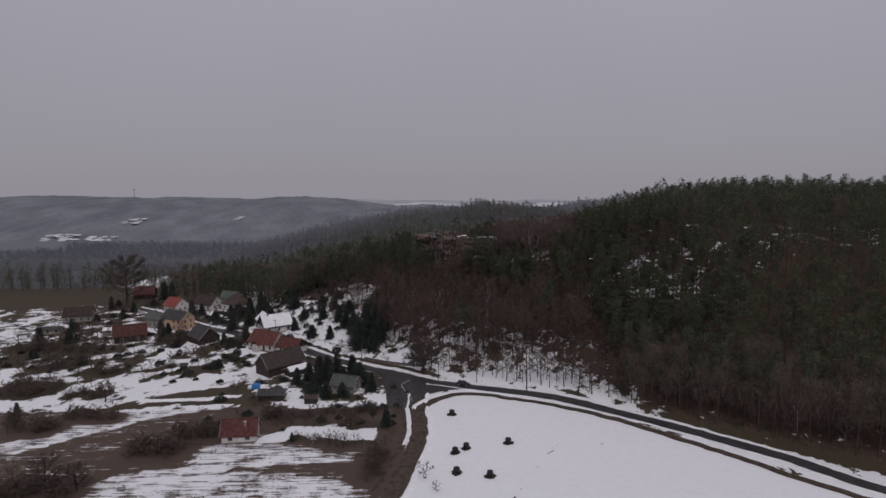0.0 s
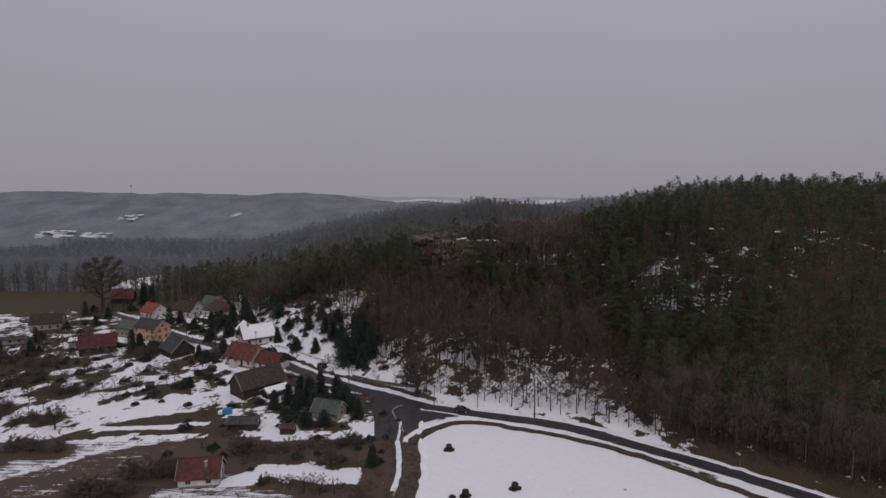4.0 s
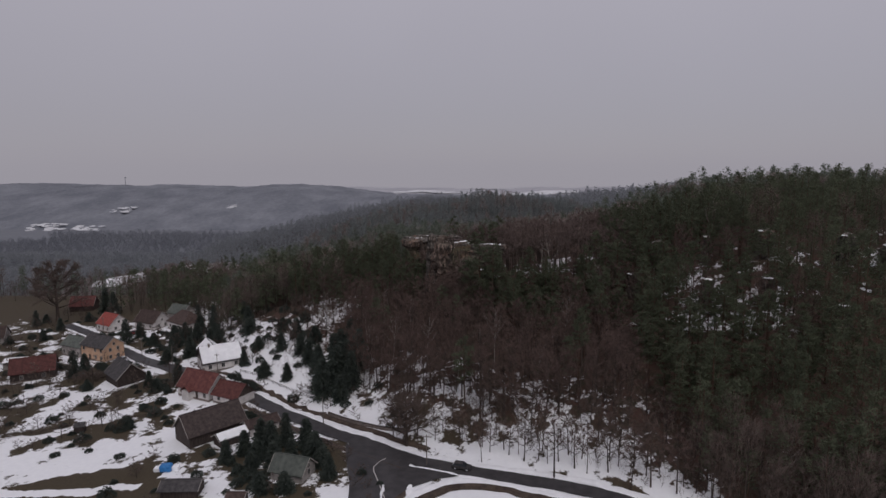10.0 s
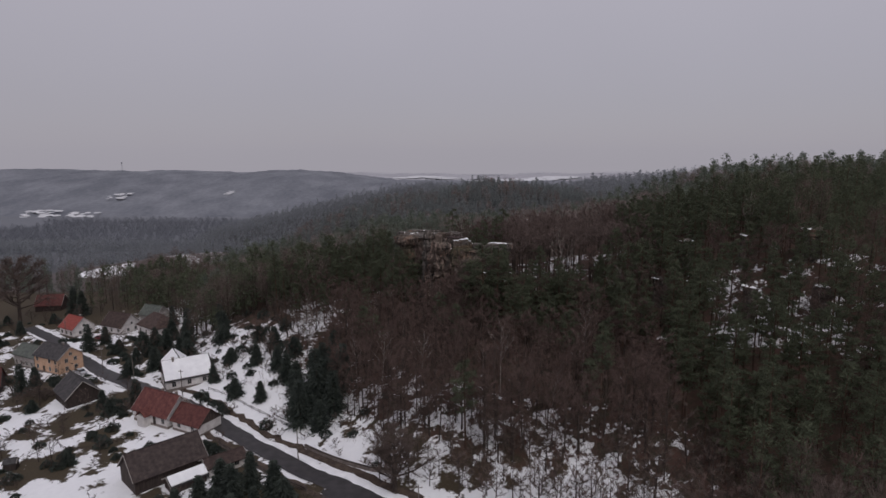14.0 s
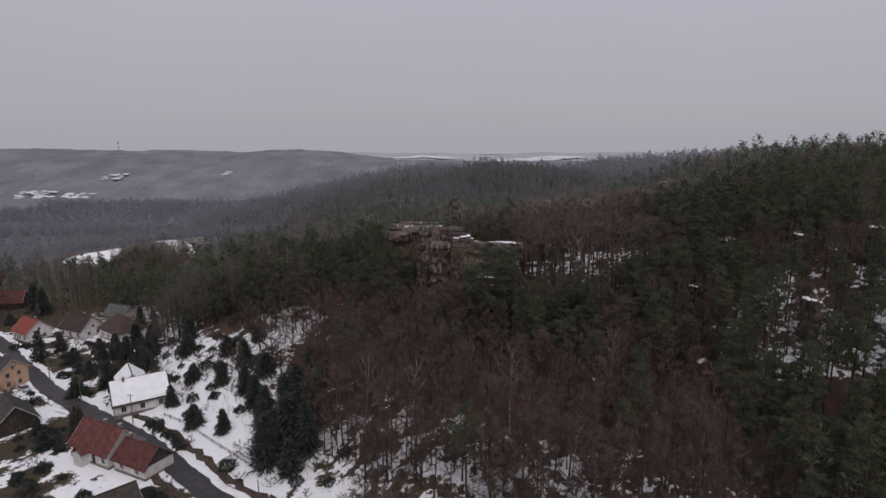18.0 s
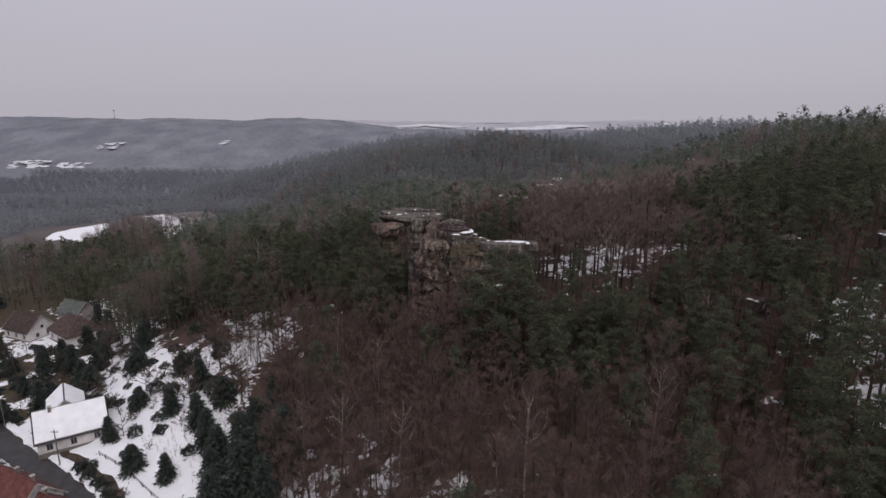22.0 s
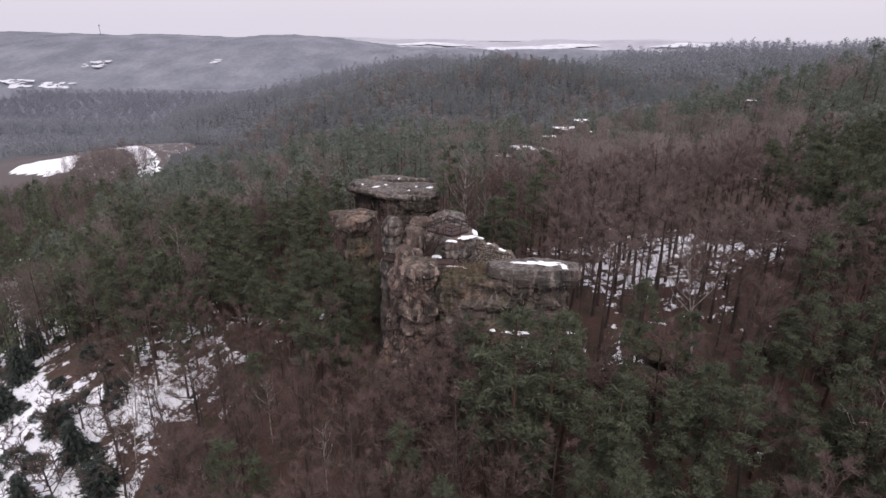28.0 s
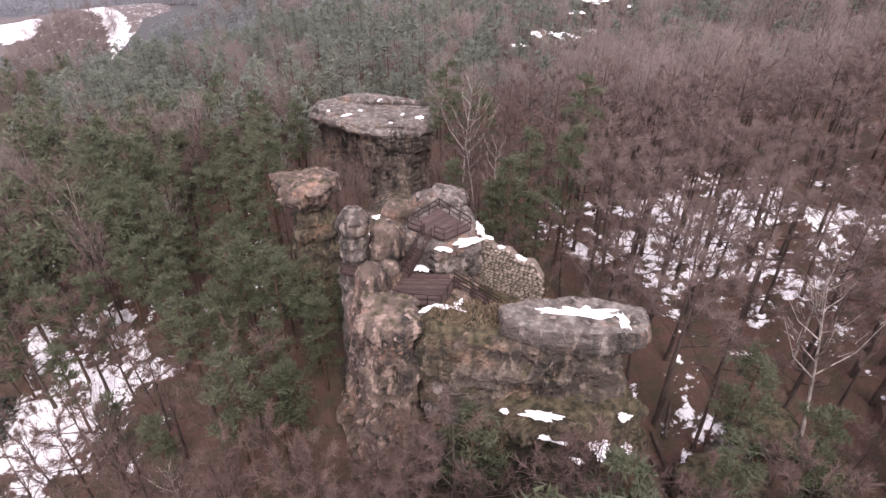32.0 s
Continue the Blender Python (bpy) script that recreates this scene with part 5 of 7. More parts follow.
def plank_deck(outline, z, parent, turn, width=0.2):
    """Boards side by side, cut to the outline, over two joists."""
    a = radians(turn)
    d, s = Vector((math.cos(a), math.sin(a))), Vector((-math.sin(a), math.cos(a)))
    pts = [Vector(p) for p in outline]
    lo, hi = min(p.dot(s) for p in pts), max(p.dot(s) for p in pts)
    k = 0
    while lo + k * width < hi - 0.05:
        w = lo + (k + 0.5) * width
        cuts = []
        for p, q in zip(pts, pts[1:] + pts[:1]):
            u, v = p.dot(s) - w, q.dot(s) - w
            if u * v < 0:
                cuts.append((p.lerp(q, u / (u - v))).dot(d))
        if len(cuts) >= 2:
            c0, c1 = min(cuts), max(cuts)
            p0, p1 = d * c0 + s * w, d * c1 + s * w
            part("board", beam(bmesh.new(), (p0.x, p0.y, z), (p1.x, p1.y, z), width * 0.93, 0.05), M_WOOD, parent)
        k += 1
    for p, q in zip(pts, pts[1:] + pts[:1]):
        part("joist", beam(bmesh.new(), (p.x, p.y, z - 0.14), (q.x, q.y, z - 0.14), 0.12, 0.2), M_RAIL, parent)


def steps(a, b, width, parent, n):
    a, b = Vector(a), Vector(b)
    flat = Vector((b.x - a.x, b.y - a.y, 0)).normalized()
    side = Vector((flat.y, -flat.x, 0)) * width / 2
    for s in (side, -side):
        part("stringer", beam(bmesh.new(), a + s, b + s, 0.07, 0.26), M_RAIL, parent)
        for h in (0.55, 1.0):
            part("handrail", beam(bmesh.new(), a + s + Vector((0, 0, h)), b + s + Vector((0, 0, h)), 0.06, 0.1), M_RAIL, parent)
        for t in (0.02, 0.35, 0.68, 0.98):
            q = a.lerp(b, t) + s
            part("post", beam(bmesh.new(), q, q + Vector((0, 0, 1.0)), 0.09), M_RAIL, parent)
    for i in range(n):
        q = a.lerp(b, (i + 0.5) / n)
        part("tread", beam(bmesh.new(), q - side, q + side, 0.27, 0.05), M_WOOD, parent)


UZ, LZ = 42.62, 39.3
upper = thing("lookout_platform", Matrix.Identity(4), "square wooden lookout deck with dark railings on the rock top", "platform")
U_L, U_B, U_R, U_F, U_N, U_S = (-4.3, 272.5), (-1.5, 276.2), (1.75, 272.7), (-0.7, 270.5), (-1.65, 271.05), (-2.9, 271.7)
plank_deck([U_L, U_B, U_R, U_F], UZ, upper, 52)
railing([(*U_S, UZ), (*U_L, UZ), (*U_B, UZ), (*U_R, UZ), (*U_F, UZ), (*U_N, UZ)], upper)
lower = thing("lookout_platform", Matrix.Identity(4), "lower wooden deck with dark railings between the rocks", "platform")
plank_deck([(-5.3, 265.6), (-3.1, 265.0), (-0.6, 264.9), (0.35, 267.6), (-0.2, 269.5), (-5.0, 269.5)], LZ, lower, 2)
railing([(-5.2, 268.9, LZ), (-5.3, 265.6, LZ), (-3.1, 265.0, LZ), (-0.6, 264.9, LZ), (0.3, 267.5, LZ)], lower)
stair = thing("wooden_stairs", Matrix.Identity(4), "steep dark wooden stairs with handrails up the rock", "stairs")
steps((-2.25, 271.35, UZ), (-4.35, 269.1, LZ), 1.0, stair, 15)
stair = thing("wooden_stairs", Matrix.Identity(4), "dark wooden stairs with handrails down to the wall", "stairs")
steps((0.3, 268.5, LZ), (5.0, 268.7, 35.9), 1.1, stair, 16)
bridge = thing("footbridge", Matrix.Identity(4), "small wooden footbridge between the rock pillars", "bridge")
plank_deck([(-10.6, 269.8), (-7.0, 268.6), (-6.7, 269.6), (-10.3, 270.8)], 38.9, bridge, -18)
railing([(-10.6, 269.8, 38.9), (-7.0, 268.6, 38.9)], bridge)


# dry grass on the shelves
def tufts(name, spots, seed, label):
    rng = np.random.RandomState(seed)
    b, w, ln = [], [], []
    for x, y, z, rx, ry, n in spots:
        for _ in range(n):
            a, r = rng.uniform(0, 6.28), math.sqrt(rng.uniform(0, 1))
            b.append((x + math.cos(a) * r * rx, y + math.sin(a) * r * ry, z + rng.uniform(-0.25, 0.05)))
            w.append((rng.normal() * 0.6, rng.normal() * 0.6, 1))
            ln.append(rng.uniform(0.25, 0.6))
    v, f = blades(b, w, np.array(ln), 0.05, rng)
    return tagged(new(name, mesh_of(name, v.tolist(), f.tolist(), M_GRASS)), label, "grass", kind="stuff")


tufts("dry_grass", ((2.2, 261.6, 41.35, 3.6, 1.7, 900), (5.2, 261.6, 41.6, 2.0, 1.2, 400), (4.8, 267, 35.9, 3.0, 3.4, 700), (-4.6, 261, 41.7, 1.4, 1.4, 120), (3.6, 257.2, 32, 2.5, 1.0, 150), (8.5, 272, 35.4, 2.0, 2.0, 200)), 8, "withered yellow-brown grass on the rock shelves")
# fallen trunks in the gully beside the rock
for i, (x, y, a, ln) in enumerate(((18.6, 262.5, 118, 7.0), (19.4, 259.5, 130, 6.0), (20.6, 261.0, 100, 5.0), (17.8, 266.2, 150, 6.5), (22.0, 264.5, 70, 4.5))):
    lg = thing("fallen_log", pose(x, y, ground_at(x, y) + 0.2, 0, 0, a), "dark fallen tree trunk on the forest floor", "log", "fallen logs")
    v, f = tube([(-ln / 2, 0, -0.2), (0, 0.05, 0.1), (ln / 2, 0, 0.4)], [0.2, 0.18, 0.12], 7)
    piece("trunk", mesh_of("trunk", v, f, M_BARK, True), lg)


# ---- woods ----
RNG = np.random.RandomState(5)
ROCK_FOOT = [(-14, 253), (-8, 256), (18, 253), (24, 260), (16, 268), (10, 276), (4, 284), (-4, 296), (0, 318), (-10, 324), (-26, 320), (-27, 306), (-24, 290), (-24, 278), (-14, 270)]


def within(poly, x, y):
    r = False
    for (ax, ay), (bx, by) in zip(poly, poly[1:] + poly[:1]):
        if (ay > y) != (by > y) and x < (bx - ax) * (y - ay) / (by - ay) + ax:
            r = not r
    return r


def off_rock(x, y):
    if any(math.hypot(x - c[0], y - c[1]) < c[3] + 1.5 for c in CRAGS):
        return False
    if any(abs(x - c[0]) < c[2] + 0.5 and -9 < y - c[1] < 4 for c in BACK_ROCKS):
        return False
    return not within(ROCK_FOOT, x, y)


def pine_share(x, y):
    """How likely a tree is a pine: high to the right and left of the rock, low on the slope before it."""
    n = noise.noise((x * 0.03, y * 0.03, 3.1))
    p = 0.25 + 0.5 * n
    if y < 258 and -30 < x < 48:
        p = 0.05 + 0.2 * n
        if x > 2 and y > 231:
            p = 0.62 + 0.4 * n
    if x > 46 + (y - 200) * 0.1:
        p = 0.92 + 0.4 * n
    if x < -24 and y < 298:
        p = 0.10 + 0.3 * n
    if 10 < x < 56 and 258 <= y < 312:
        p = 0.12 + 0.4 * n
    if x < -12 and y > 258:
        p = 0.62 + 0.6 * n
    if y > 312:
        p = 0.8 + 0.6 * n
        if 4 < x < 80 and y < 372 - 0.3 * abs(x - 40):
            p = 0.12 + 0.35 * n
    if any(abs(x - cx) < 3.5 and -8 < y - cy < 3 for cx, cy in GLADES):
        p = 0.03
    return p


GARDEN = [(-98, 268), (-74, 240), (-45, 218), (-24, 203), (-29, 222), (-33, 240), (-41, 258), (-56, 276), (-76, 288), (-92, 284)]


def in_garden(x, y):
    return within(GARDEN, x, y)


def in_glade(x, y):
    return any(math.hypot(x - cx, y - cy) < 2.5 for cx, cy in GLADES)


def near_keep(x, y):
    return depth_in(x, y) > 14 and off_rock(x, y) and not in_glade(x, y) and not (13 < x < 56 and 264 < y < 314) and not in_garden(x, y)


for x, y, k, s, a in ((-19, 227, 0, 1.0, 3), (10, 217.5, 2, 0.95, -2), (30.5, 226, 0, 1.05, 0), (42.5, 240.5, 2, 1.0, 2), (54.5, 273.8, 1, 1.15, 0), (32.4, 260.4, 2, 1.1, 8), (35.3, 270, 0, 0.95, 0), (-53.5, 274.2, 1, 0.8, -6), (-41.8, 293.7, 0, 0.95, 4), (-48, 262, 1, 0.9, 8),
                      (0.4, 300.5, 2, 1.15, 0), (2.5, 297, 1, 1.1, 6), (-30.6, 310.7, 0, 1.1, -3), (-28.5, 306, 1, 0.9, 4), (-26, 233, 1, 0.9, 2), (20, 207, 1, 0.85, 4), (64, 232, 0, 1.0, 0), (-44, 254, 0, 0.8, 5), (86, 262, 2, 1.0, 0)):
    plant(BIRCHES[k], x, y, s, RNG.uniform(0, 360), a)
for x, y, k, s in ((7.0, 241.0, 0, 1.5), (10.4, 243.0, 2, 1.34), (12.6, 247.5, 4, 1.3), (3.6, 244.0, 4, 1.25), (30.8, 249.4, 3, 0.88), (25.5, 246.5, 1, 0.78), (36.5, 243.0, 0, 0.75), (44, 236, 4, 1.1), (50, 246, 2, 1.1), (56, 238, 1, 1.1), (52, 256, 3, 1.1), (60, 262, 0, 1.1), (58, 250, 2, 1.0), (46, 228, 3, 1.1), (52, 220, 1, 1.1), (40, 226, 0, 1.0), (52, 197, 0, 1.1), (57.5, 190, 2, 1.15), (62, 201, 4, 1.1), (48, 205, 1, 1.15), (66, 192, 3, 1.2), (58, 207, 2, 1.1), (70, 204, 0, 1.1), (54, 213, 3, 1.1), (47, 262, 1, 1.15), (53, 268, 4, 1.1), (58, 276, 2, 1.15), (61, 286, 0, 1.1), (63, 296, 3, 1.15), (66, 272, 2, 1.1), (41, 256, 3, 0.9), (68, 304, 1, 1.1), (49.5, 189, 1, 0.95), (72, 184, 2, 1.1), (79, 192, 4, 1.1), (19.8, 245, 1, 1.0), (28, 245, 3, 0.8), (39.4, 252, 0, 0.8), (28.6, 239.6, 2, 1.0), (41, 243, 4, 1.05), (9.6, 240.5, 3, 0.95), (17.1, 237.4, 1, 1.0), (3.5, 250.5, 3, 0.85), (35, 246, 1, 0.78), (47, 249, 2, 1.0),
                   (-15.5, 264.5, 3, 0.95), (-24.9, 271.3, 0, 0.95), (-23.6, 276, 2, 0.9), (-19.5, 277.5, 1, 0.95), (-14.2, 271.5, 3, 1.0), (-16.0, 275.0, 0, 0.88), (-37, 286, 0, 1.0), (-43, 291, 2, 1.0), (-12.5, 276.5, 1, 0.85), (-20.5, 280.0, 3, 0.95),
                   (12.5, 286, 4, 1.15), (15.9, 300, 0, 1.15), (4.5, 287, 3, 0.95), (8.5, 283, 1, 0.9), (-2, 290.5, 3, 0.75)):
    plant(PINES[k], x, y, s, RNG.uniform(0, 360))
for x, y in scatter(85, 13, 57, 264, 314, 3.0, lambda x, y: off_rock(x, y) and x > 12 + (y - 264) * 0.1, 12):
    plant(TALLS[RNG.randint(3)], x, y, RNG.uniform(0.85, 1.1), RNG.uniform(0, 360), RNG.uniform(-3, 3))
for x, y in scatter(500, -62, 92, 196, 318, 3.6, near_keep, 1):
    turn, size = RNG.uniform(0, 360), RNG.uniform(0.78, 1.12)
    if RNG.uniform() < pine_share(x, y):
        plant(PINES[RNG.randint(5)], x, y, size, turn)
    elif RNG.uniform() < 0.08:
        plant(BIRCHES[RNG.randint(3)], x, y, size, turn, RNG.uniform(-4, 4))
    else:
        plant(BARES[RNG.randint(5)], x, y, size, turn, RNG.uniform(-3, 3))

MID_PINES = [simple_conifer(200 + i, h, s * 1.1, 52, 0.72, 0.13, 0.25, 8) for i, (h, s) in enumerate(((17, 2.7), (15, 2.4), (19, 2.9), (14, 2.6)))]
BACK_PINES = [simple_conifer(210 + i, h, s * 1.25, 46, 0.95, 0.22, 0.15, 5) for i, (h, s) in enumerate(((17, 2.7), (15, 2.4), (19, 2.9), (14, 2.6)))]
CLUMP_PINES = [clump_conifer(220 + i, h, s, 17, 11, 1.15, 0.22) for i, (h, s) in enumerate(((17, 3.0), (15, 2.8), (19, 3.2), (14, 3.0), (16, 2.6)))]
FAR_PINES = [clump_conifer(225 + i, h, s, 11, 7, 1.75, 0.2) for i, (h, s) in enumerate(((17, 3.3), (15, 3.0), (20, 3.3), (14, 3.3)))]
HAZE_BARES = [simple_bare(255 + i, h, s * 1.3, 460, 0.034) for i, (h, s) in enumerate(((16, 3.0), (14, 3.2), (17, 2.8)))]
MID_BARES = [simple_bare(240 + i, h, s * 1.15, 260, 0.036) for i, (h, s) in enumerate(((16, 3.0), (14, 3.2), (17, 2.8)))]
FINE_BARES = [simple_bare(245 + i, h, s * 1.1, 330, 0.02) for i, (h, s) in enumerate(((13, 2.6), (11, 2.8), (14, 2.5)))]


def wood_split(places):
    a, b = [], []
    for x, y in places:
        (a if RNG.uniform() < pine_share(x, y) else b).append((x, y))
    return a, b


right_slope = scatter(1950, 50, 300, 70, 330, 3.8, lambda x, y: depth_in(x, y) > 6.5 and off_rock(x, y) and not (x < 92 and y > 196), 2)
p, b = wood_split(right_slope)
stuff_forest("pine_wood", p, MID_PINES, M_PINE, "dense dark pine wood on the hillside", 21, M_PINEBARK)
stuff_forest("bare_wood", b, MID_BARES, M_TWIG, "leafless brown wood between the pines", 22)
behind = scatter(2100, -130, 330, 318, 470, 4.1, lambda x, y: depth_in(x, y) > 6 and off_rock(x, y), 3)
p, b = wood_split(behind)
stuff_forest("pine_wood", p, BACK_PINES, M_HAZEPINE, "pine wood behind the rock", 23, M_PINEBARK)
stuff_forest("bare_wood", b, HAZE_BARES, M_HAZEBARE, "leafless reddish-brown wood behind the rock", 24)
# ridge woods wear paler needle colours with the haze mixed in
face = scatter(3600, -190, 250, 455, 700, 4.5, lambda x, y: ground_at(x, y) > -45, 4)
p, b = wood_split(face)
stuff_forest("pine_wood", p, CLUMP_PINES, M_HAZERIDGE, "pine wood on the slope of the ridge behind the rock", 25)
stuff_forest("bare_wood", b, HAZE_BARES, M_HAZEBARE, "leafless trees between the pines of the ridge", 26)
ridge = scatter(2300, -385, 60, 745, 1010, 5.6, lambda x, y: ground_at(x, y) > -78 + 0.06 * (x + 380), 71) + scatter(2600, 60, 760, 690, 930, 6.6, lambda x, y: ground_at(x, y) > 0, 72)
stuff_forest("pine_wood", ridge, FAR_PINES, M_HAZERIDGEFAR, "hazy pine wood on the far ridge", 73)
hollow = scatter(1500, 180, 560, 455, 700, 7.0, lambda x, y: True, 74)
stuff_forest("pine_wood", hollow, FAR_PINES, M_HAZERIDGE, "pine wood in the hollow behind the hill", 75)
edge = scatter(760, -172, -40, 318, 470, 4.4, lambda x, y: depth_in(x, y) < 9 and y > 338 + 0.12 * (x + 200) and math.hypot(x + 191, y - 353) > 11 and math.hypot(x + 189.5, y - 330) > 14, 6)
stuff_forest("bare_wood", edge[::2], MID_BARES, M_BUSH, "dark leafless wood behind the village", 27)
stuff_forest("pine_wood", edge[1::2], BACK_PINES, M_PINE, "dark conifers behind the village", 29)
flank = scatter(420, -130, -30, 262, 345, 4.0, lambda x, y: depth_in(x, y) > 7 and not in_garden(x, y) and (x < -62 or y > 318), 8)
stuff_forest("pine_wood", flank[::2], BACK_PINES, M_PINE, "dark conifers above the gardens", 30)
stuff_forest("bare_wood", flank[1::2], MID_BARES, M_BUSH, "leafless trees above the gardens", 34)
far_edge = scatter(330, -340, -160, 372, 520, 5.2, lambda x, y: math.hypot(x + 189.5, y - 330) > 24, 95)
stuff_forest("bare_wood", far_edge[::2], MID_BARES, M_BUSH, "leafless wood on the slope down to the valley", 96)
stuff_forest("pine_wood", far_edge[1::2], CLUMP_PINES, M_HAZEPINE, "conifers on the slope down to the valley", 97)
valley = scatter(2300, -1100, -120, 480, 1250, 11, lambda x, y: ground_at(x, y) < -58 and not (-500 < x < -244 and 590 < y < 830), 7)
knoll = scatter(230, -340, -262, 606, 694, 4.4, lambda x, y: (x + 296) ** 2 / 38 ** 2 + (y - 650) ** 2 / 42 ** 2 < 1, 9)
stuff_forest("pine_wood", scatter(300, -480, -225, 520, 628, 6.0, lambda x, y: y < 632 - 0.12 * (x + 350) and y < 640, 91), CLUMP_PINES, M_HAZERIDGE, "dark wood before the snowy knoll", 92)
stuff_forest("bare_wood", knoll, HAZE_BARES, M_HAZEBARE, "row of bare trees on the snowy knoll in the valley", 35)
VALLEY_TREES = [clump_conifer(265 + i, h, w, 13, 8, 2.4, 0.04) for i, (h, w) in enumerate(((15, 5.2), (12, 5.6), (17, 5.0)))]
stuff_forest("pine_wood", valley, VALLEY_TREES, M_HAZERIDGEFAR, "hazy wood in the valley", 28)


def behind_houses(x, y):
    return y > (322 - 0.75 * (x + 118) if x > -118 else 333) and depth_in(x, y) < 60 and not in_garden(x, y)


belt = scatter(420, -140, -42, 282, 352, 3.4, behind_houses, 81)
stuff_forest("pine_wood", belt[::3] + belt[1::3], BACK_PINES, M_PINE, "dense dark conifers close behind the houses", 82)
stuff_forest("bare_wood", belt[2::3], MID_BARES, M_BUSH, "leafless trees among the conifers behind the houses", 83)


def brush(name, places, mat, label, seed, tall=1.5, each=9):
    """Low saplings and shrubs that cover the slope, too many to tell apart."""
    rng = np.random.RandomState(seed)
    b, w, ln, wide = [], [], [], []
    for x, y in places:
        c = np.array([x, y, ground_at(x, y)])
        for _ in range(3):
            foot, way, up = c + rng.normal(size=3) * (0.6, 0.6, 0), unit(rng.normal(size=3) * (0.3, 0.3, 0) + (0, 0, 1)), rng.uniform(0.6, 1.2) * tall
            b.append(foot)
            w.append(way)
            ln.append(up)
            wide.append(0.026)
            for _ in range(each // 2):
                b.append(foot + way * up * rng.uniform(0.25, 0.95))
                w.append(way * 0.6 + rng.normal(size=3) * 0.6)
                ln.append(rng.uniform(0.25, 0.6) * min(tall, 2.2))
                wide.append(0.014)
    v, f = spikes(b, w, np.array(ln), np.array(wide), rng)
    return tagged(new(name, mesh_of(name, v.tolist(), f.tolist(), mat)), label, "undergrowth", kind="stuff")


for x, y in scatter(16, -13, 27, 243, 253.5, 2.6, off_rock, 19):
    plant(BARES[RNG.randint(5)], x, y, RNG.uniform(1.05, 1.3), RNG.uniform(0, 360), RNG.uniform(-3, 3))
filler = scatter(260, -36, 92, 200, 262, 3.0, near_keep, 14)
p, b = wood_split(filler)
stuff_forest("bare_wood", b, FINE_BARES, M_TWIG, "younger bare trees between the tall ones", 52)
brush("undergrowth", scatter(1200, -40, 46, 198, 258, 1.6, lambda x, y: depth_in(x, y) > 16 and off_rock(x, y), 45), M_TWIG, "dense reddish-brown young growth on the slope", 46, 3.6, 13)
brush("undergrowth", scatter(260, -62, -28, 238, 292, 1.8, lambda x, y: depth_in(x, y) > 12 and not (in_garden(x, y) and x < -44), 47), M_BUSH, "brown thicket at the garden's edge", 48, 2.8, 13)
brush("undergrowth", scatter(2600, -62, 80, 190, 300, 1.4, lambda x, y: depth_in(x, y) > 9 and off_rock(x, y) and noise.noise((x * 0.06, y * 0.06, 9.0)) > -0.25, 41), M_TWIG, "reddish-brown saplings and shrubs under the trees", 42)
brush("undergrowth", scatter(900, 46, 150, 110, 200, 1.7, lambda x, y: depth_in(x, y) > 2.5, 43), M_BUSH, "dark scrub along the foot of the slope", 44, 2.6, 13)
brush("undergrowth", scatter(150, -25, -9, 254, 283, 1.3, lambda x, y: x < -10.5 - 0.1 * abs(y - 268) and not (y > 276 and x > -20), 49), M_TWIG, "brown thicket at the foot of the rock", 50, 2.4, 13)
brush("undergrowth", scatter(620, -56, -12, 238, 296, 1.5, lambda x, y: depth_in(x, y) > 10 and off_rock(x, y) and noise.noise((x * 0.08, y * 0.08, 4.0)) > -0.2, 84), M_TWIG, "brown saplings on the slope below the pines", 85, 1.7, 11)
brush("undergrowth", scatter(170, 16, 40, 248, 270, 1.5, off_rock, 93), M_TWIG, "low brown saplings among the boulders of the gully", 94, 1.1, 10)
brush("undergrowth", scatter(170, -24, -3, 281, 305, 1.4, lambda x, y: math.hypot(x + 17.4, y - 284.6) > 4.6, 86), M_TWIG, "bare thicket at the foot of the rock tower", 87, 2.6, 12)
stuff_forest("bare_wood", scatter(20, -25, -14, 293, 306, 2.4, lambda x, y: True, 88) + scatter(10, -4, 4, 288, 306, 3.0, lambda x, y: True, 89), FINE_BARES, M_TWIG, "slender bare trees round the rock tower", 90, None, 0.6, 0.9)
brush("undergrowth", scatter(420, 26, 90, 150, 212, 1.7, lambda x, y: 5 < depth_in(x, y) < 26, 57), M_BUSH, "dark thicket on the snowy slope above the road", 58, 2.8, 12)
stuff_forest("bare_wood", scatter(300, 50, 200, 45, 195, 2.6, lambda x, y: 2.0 < depth_in(x, y) < 14, 64), MID_BARES, M_BUSH, "bare trees along the road at the hill's foot", 65)
brush("undergrowth", scatter(330, 13, 66, 264, 314, 1.5, lambda x, y: off_rock(x, y) and noise.noise((x * 0.09, y * 0.09, 2.0)) > 0.0, 66), M_TWIG, "low brown saplings between the tall trunks", 67, 1.5, 10)
brush("undergrowth", scatter(900, 52, 190, 50, 165, 1.5, lambda x, y: 1.0 < depth_in(x, y) < 10, 68), M_BUSH, "dark thicket along the road", 69, 2.2, 12)


# ---- village ----
def window(parent, x, y, z, w, h, face, trim=None):
    """A window with frame, sill and glass, set on a wall; face: its turn about z."""
    top = part("window", boxes((0, 0, h / 2 + 0.05, w + 0.18, 0.07, 0.10), (0, 0, -h / 2 - 0.05, w + 0.24, 0.12, 0.09), (-w / 2 - 0.05, 0, 0, 0.09, 0.07, h), (w / 2 + 0.05, 0, 0, 0.09, 0.07, h), (0, 0, 0, 0.06, 0.06, h)), trim or M_TRIM, parent)
    top.matrix_basis = pose(x, y, z, 0, 0, face)
    pane = part("pane", boxes((0, 0.01, 0, w, 0.03, h)), M_GLASS, top)
    return top


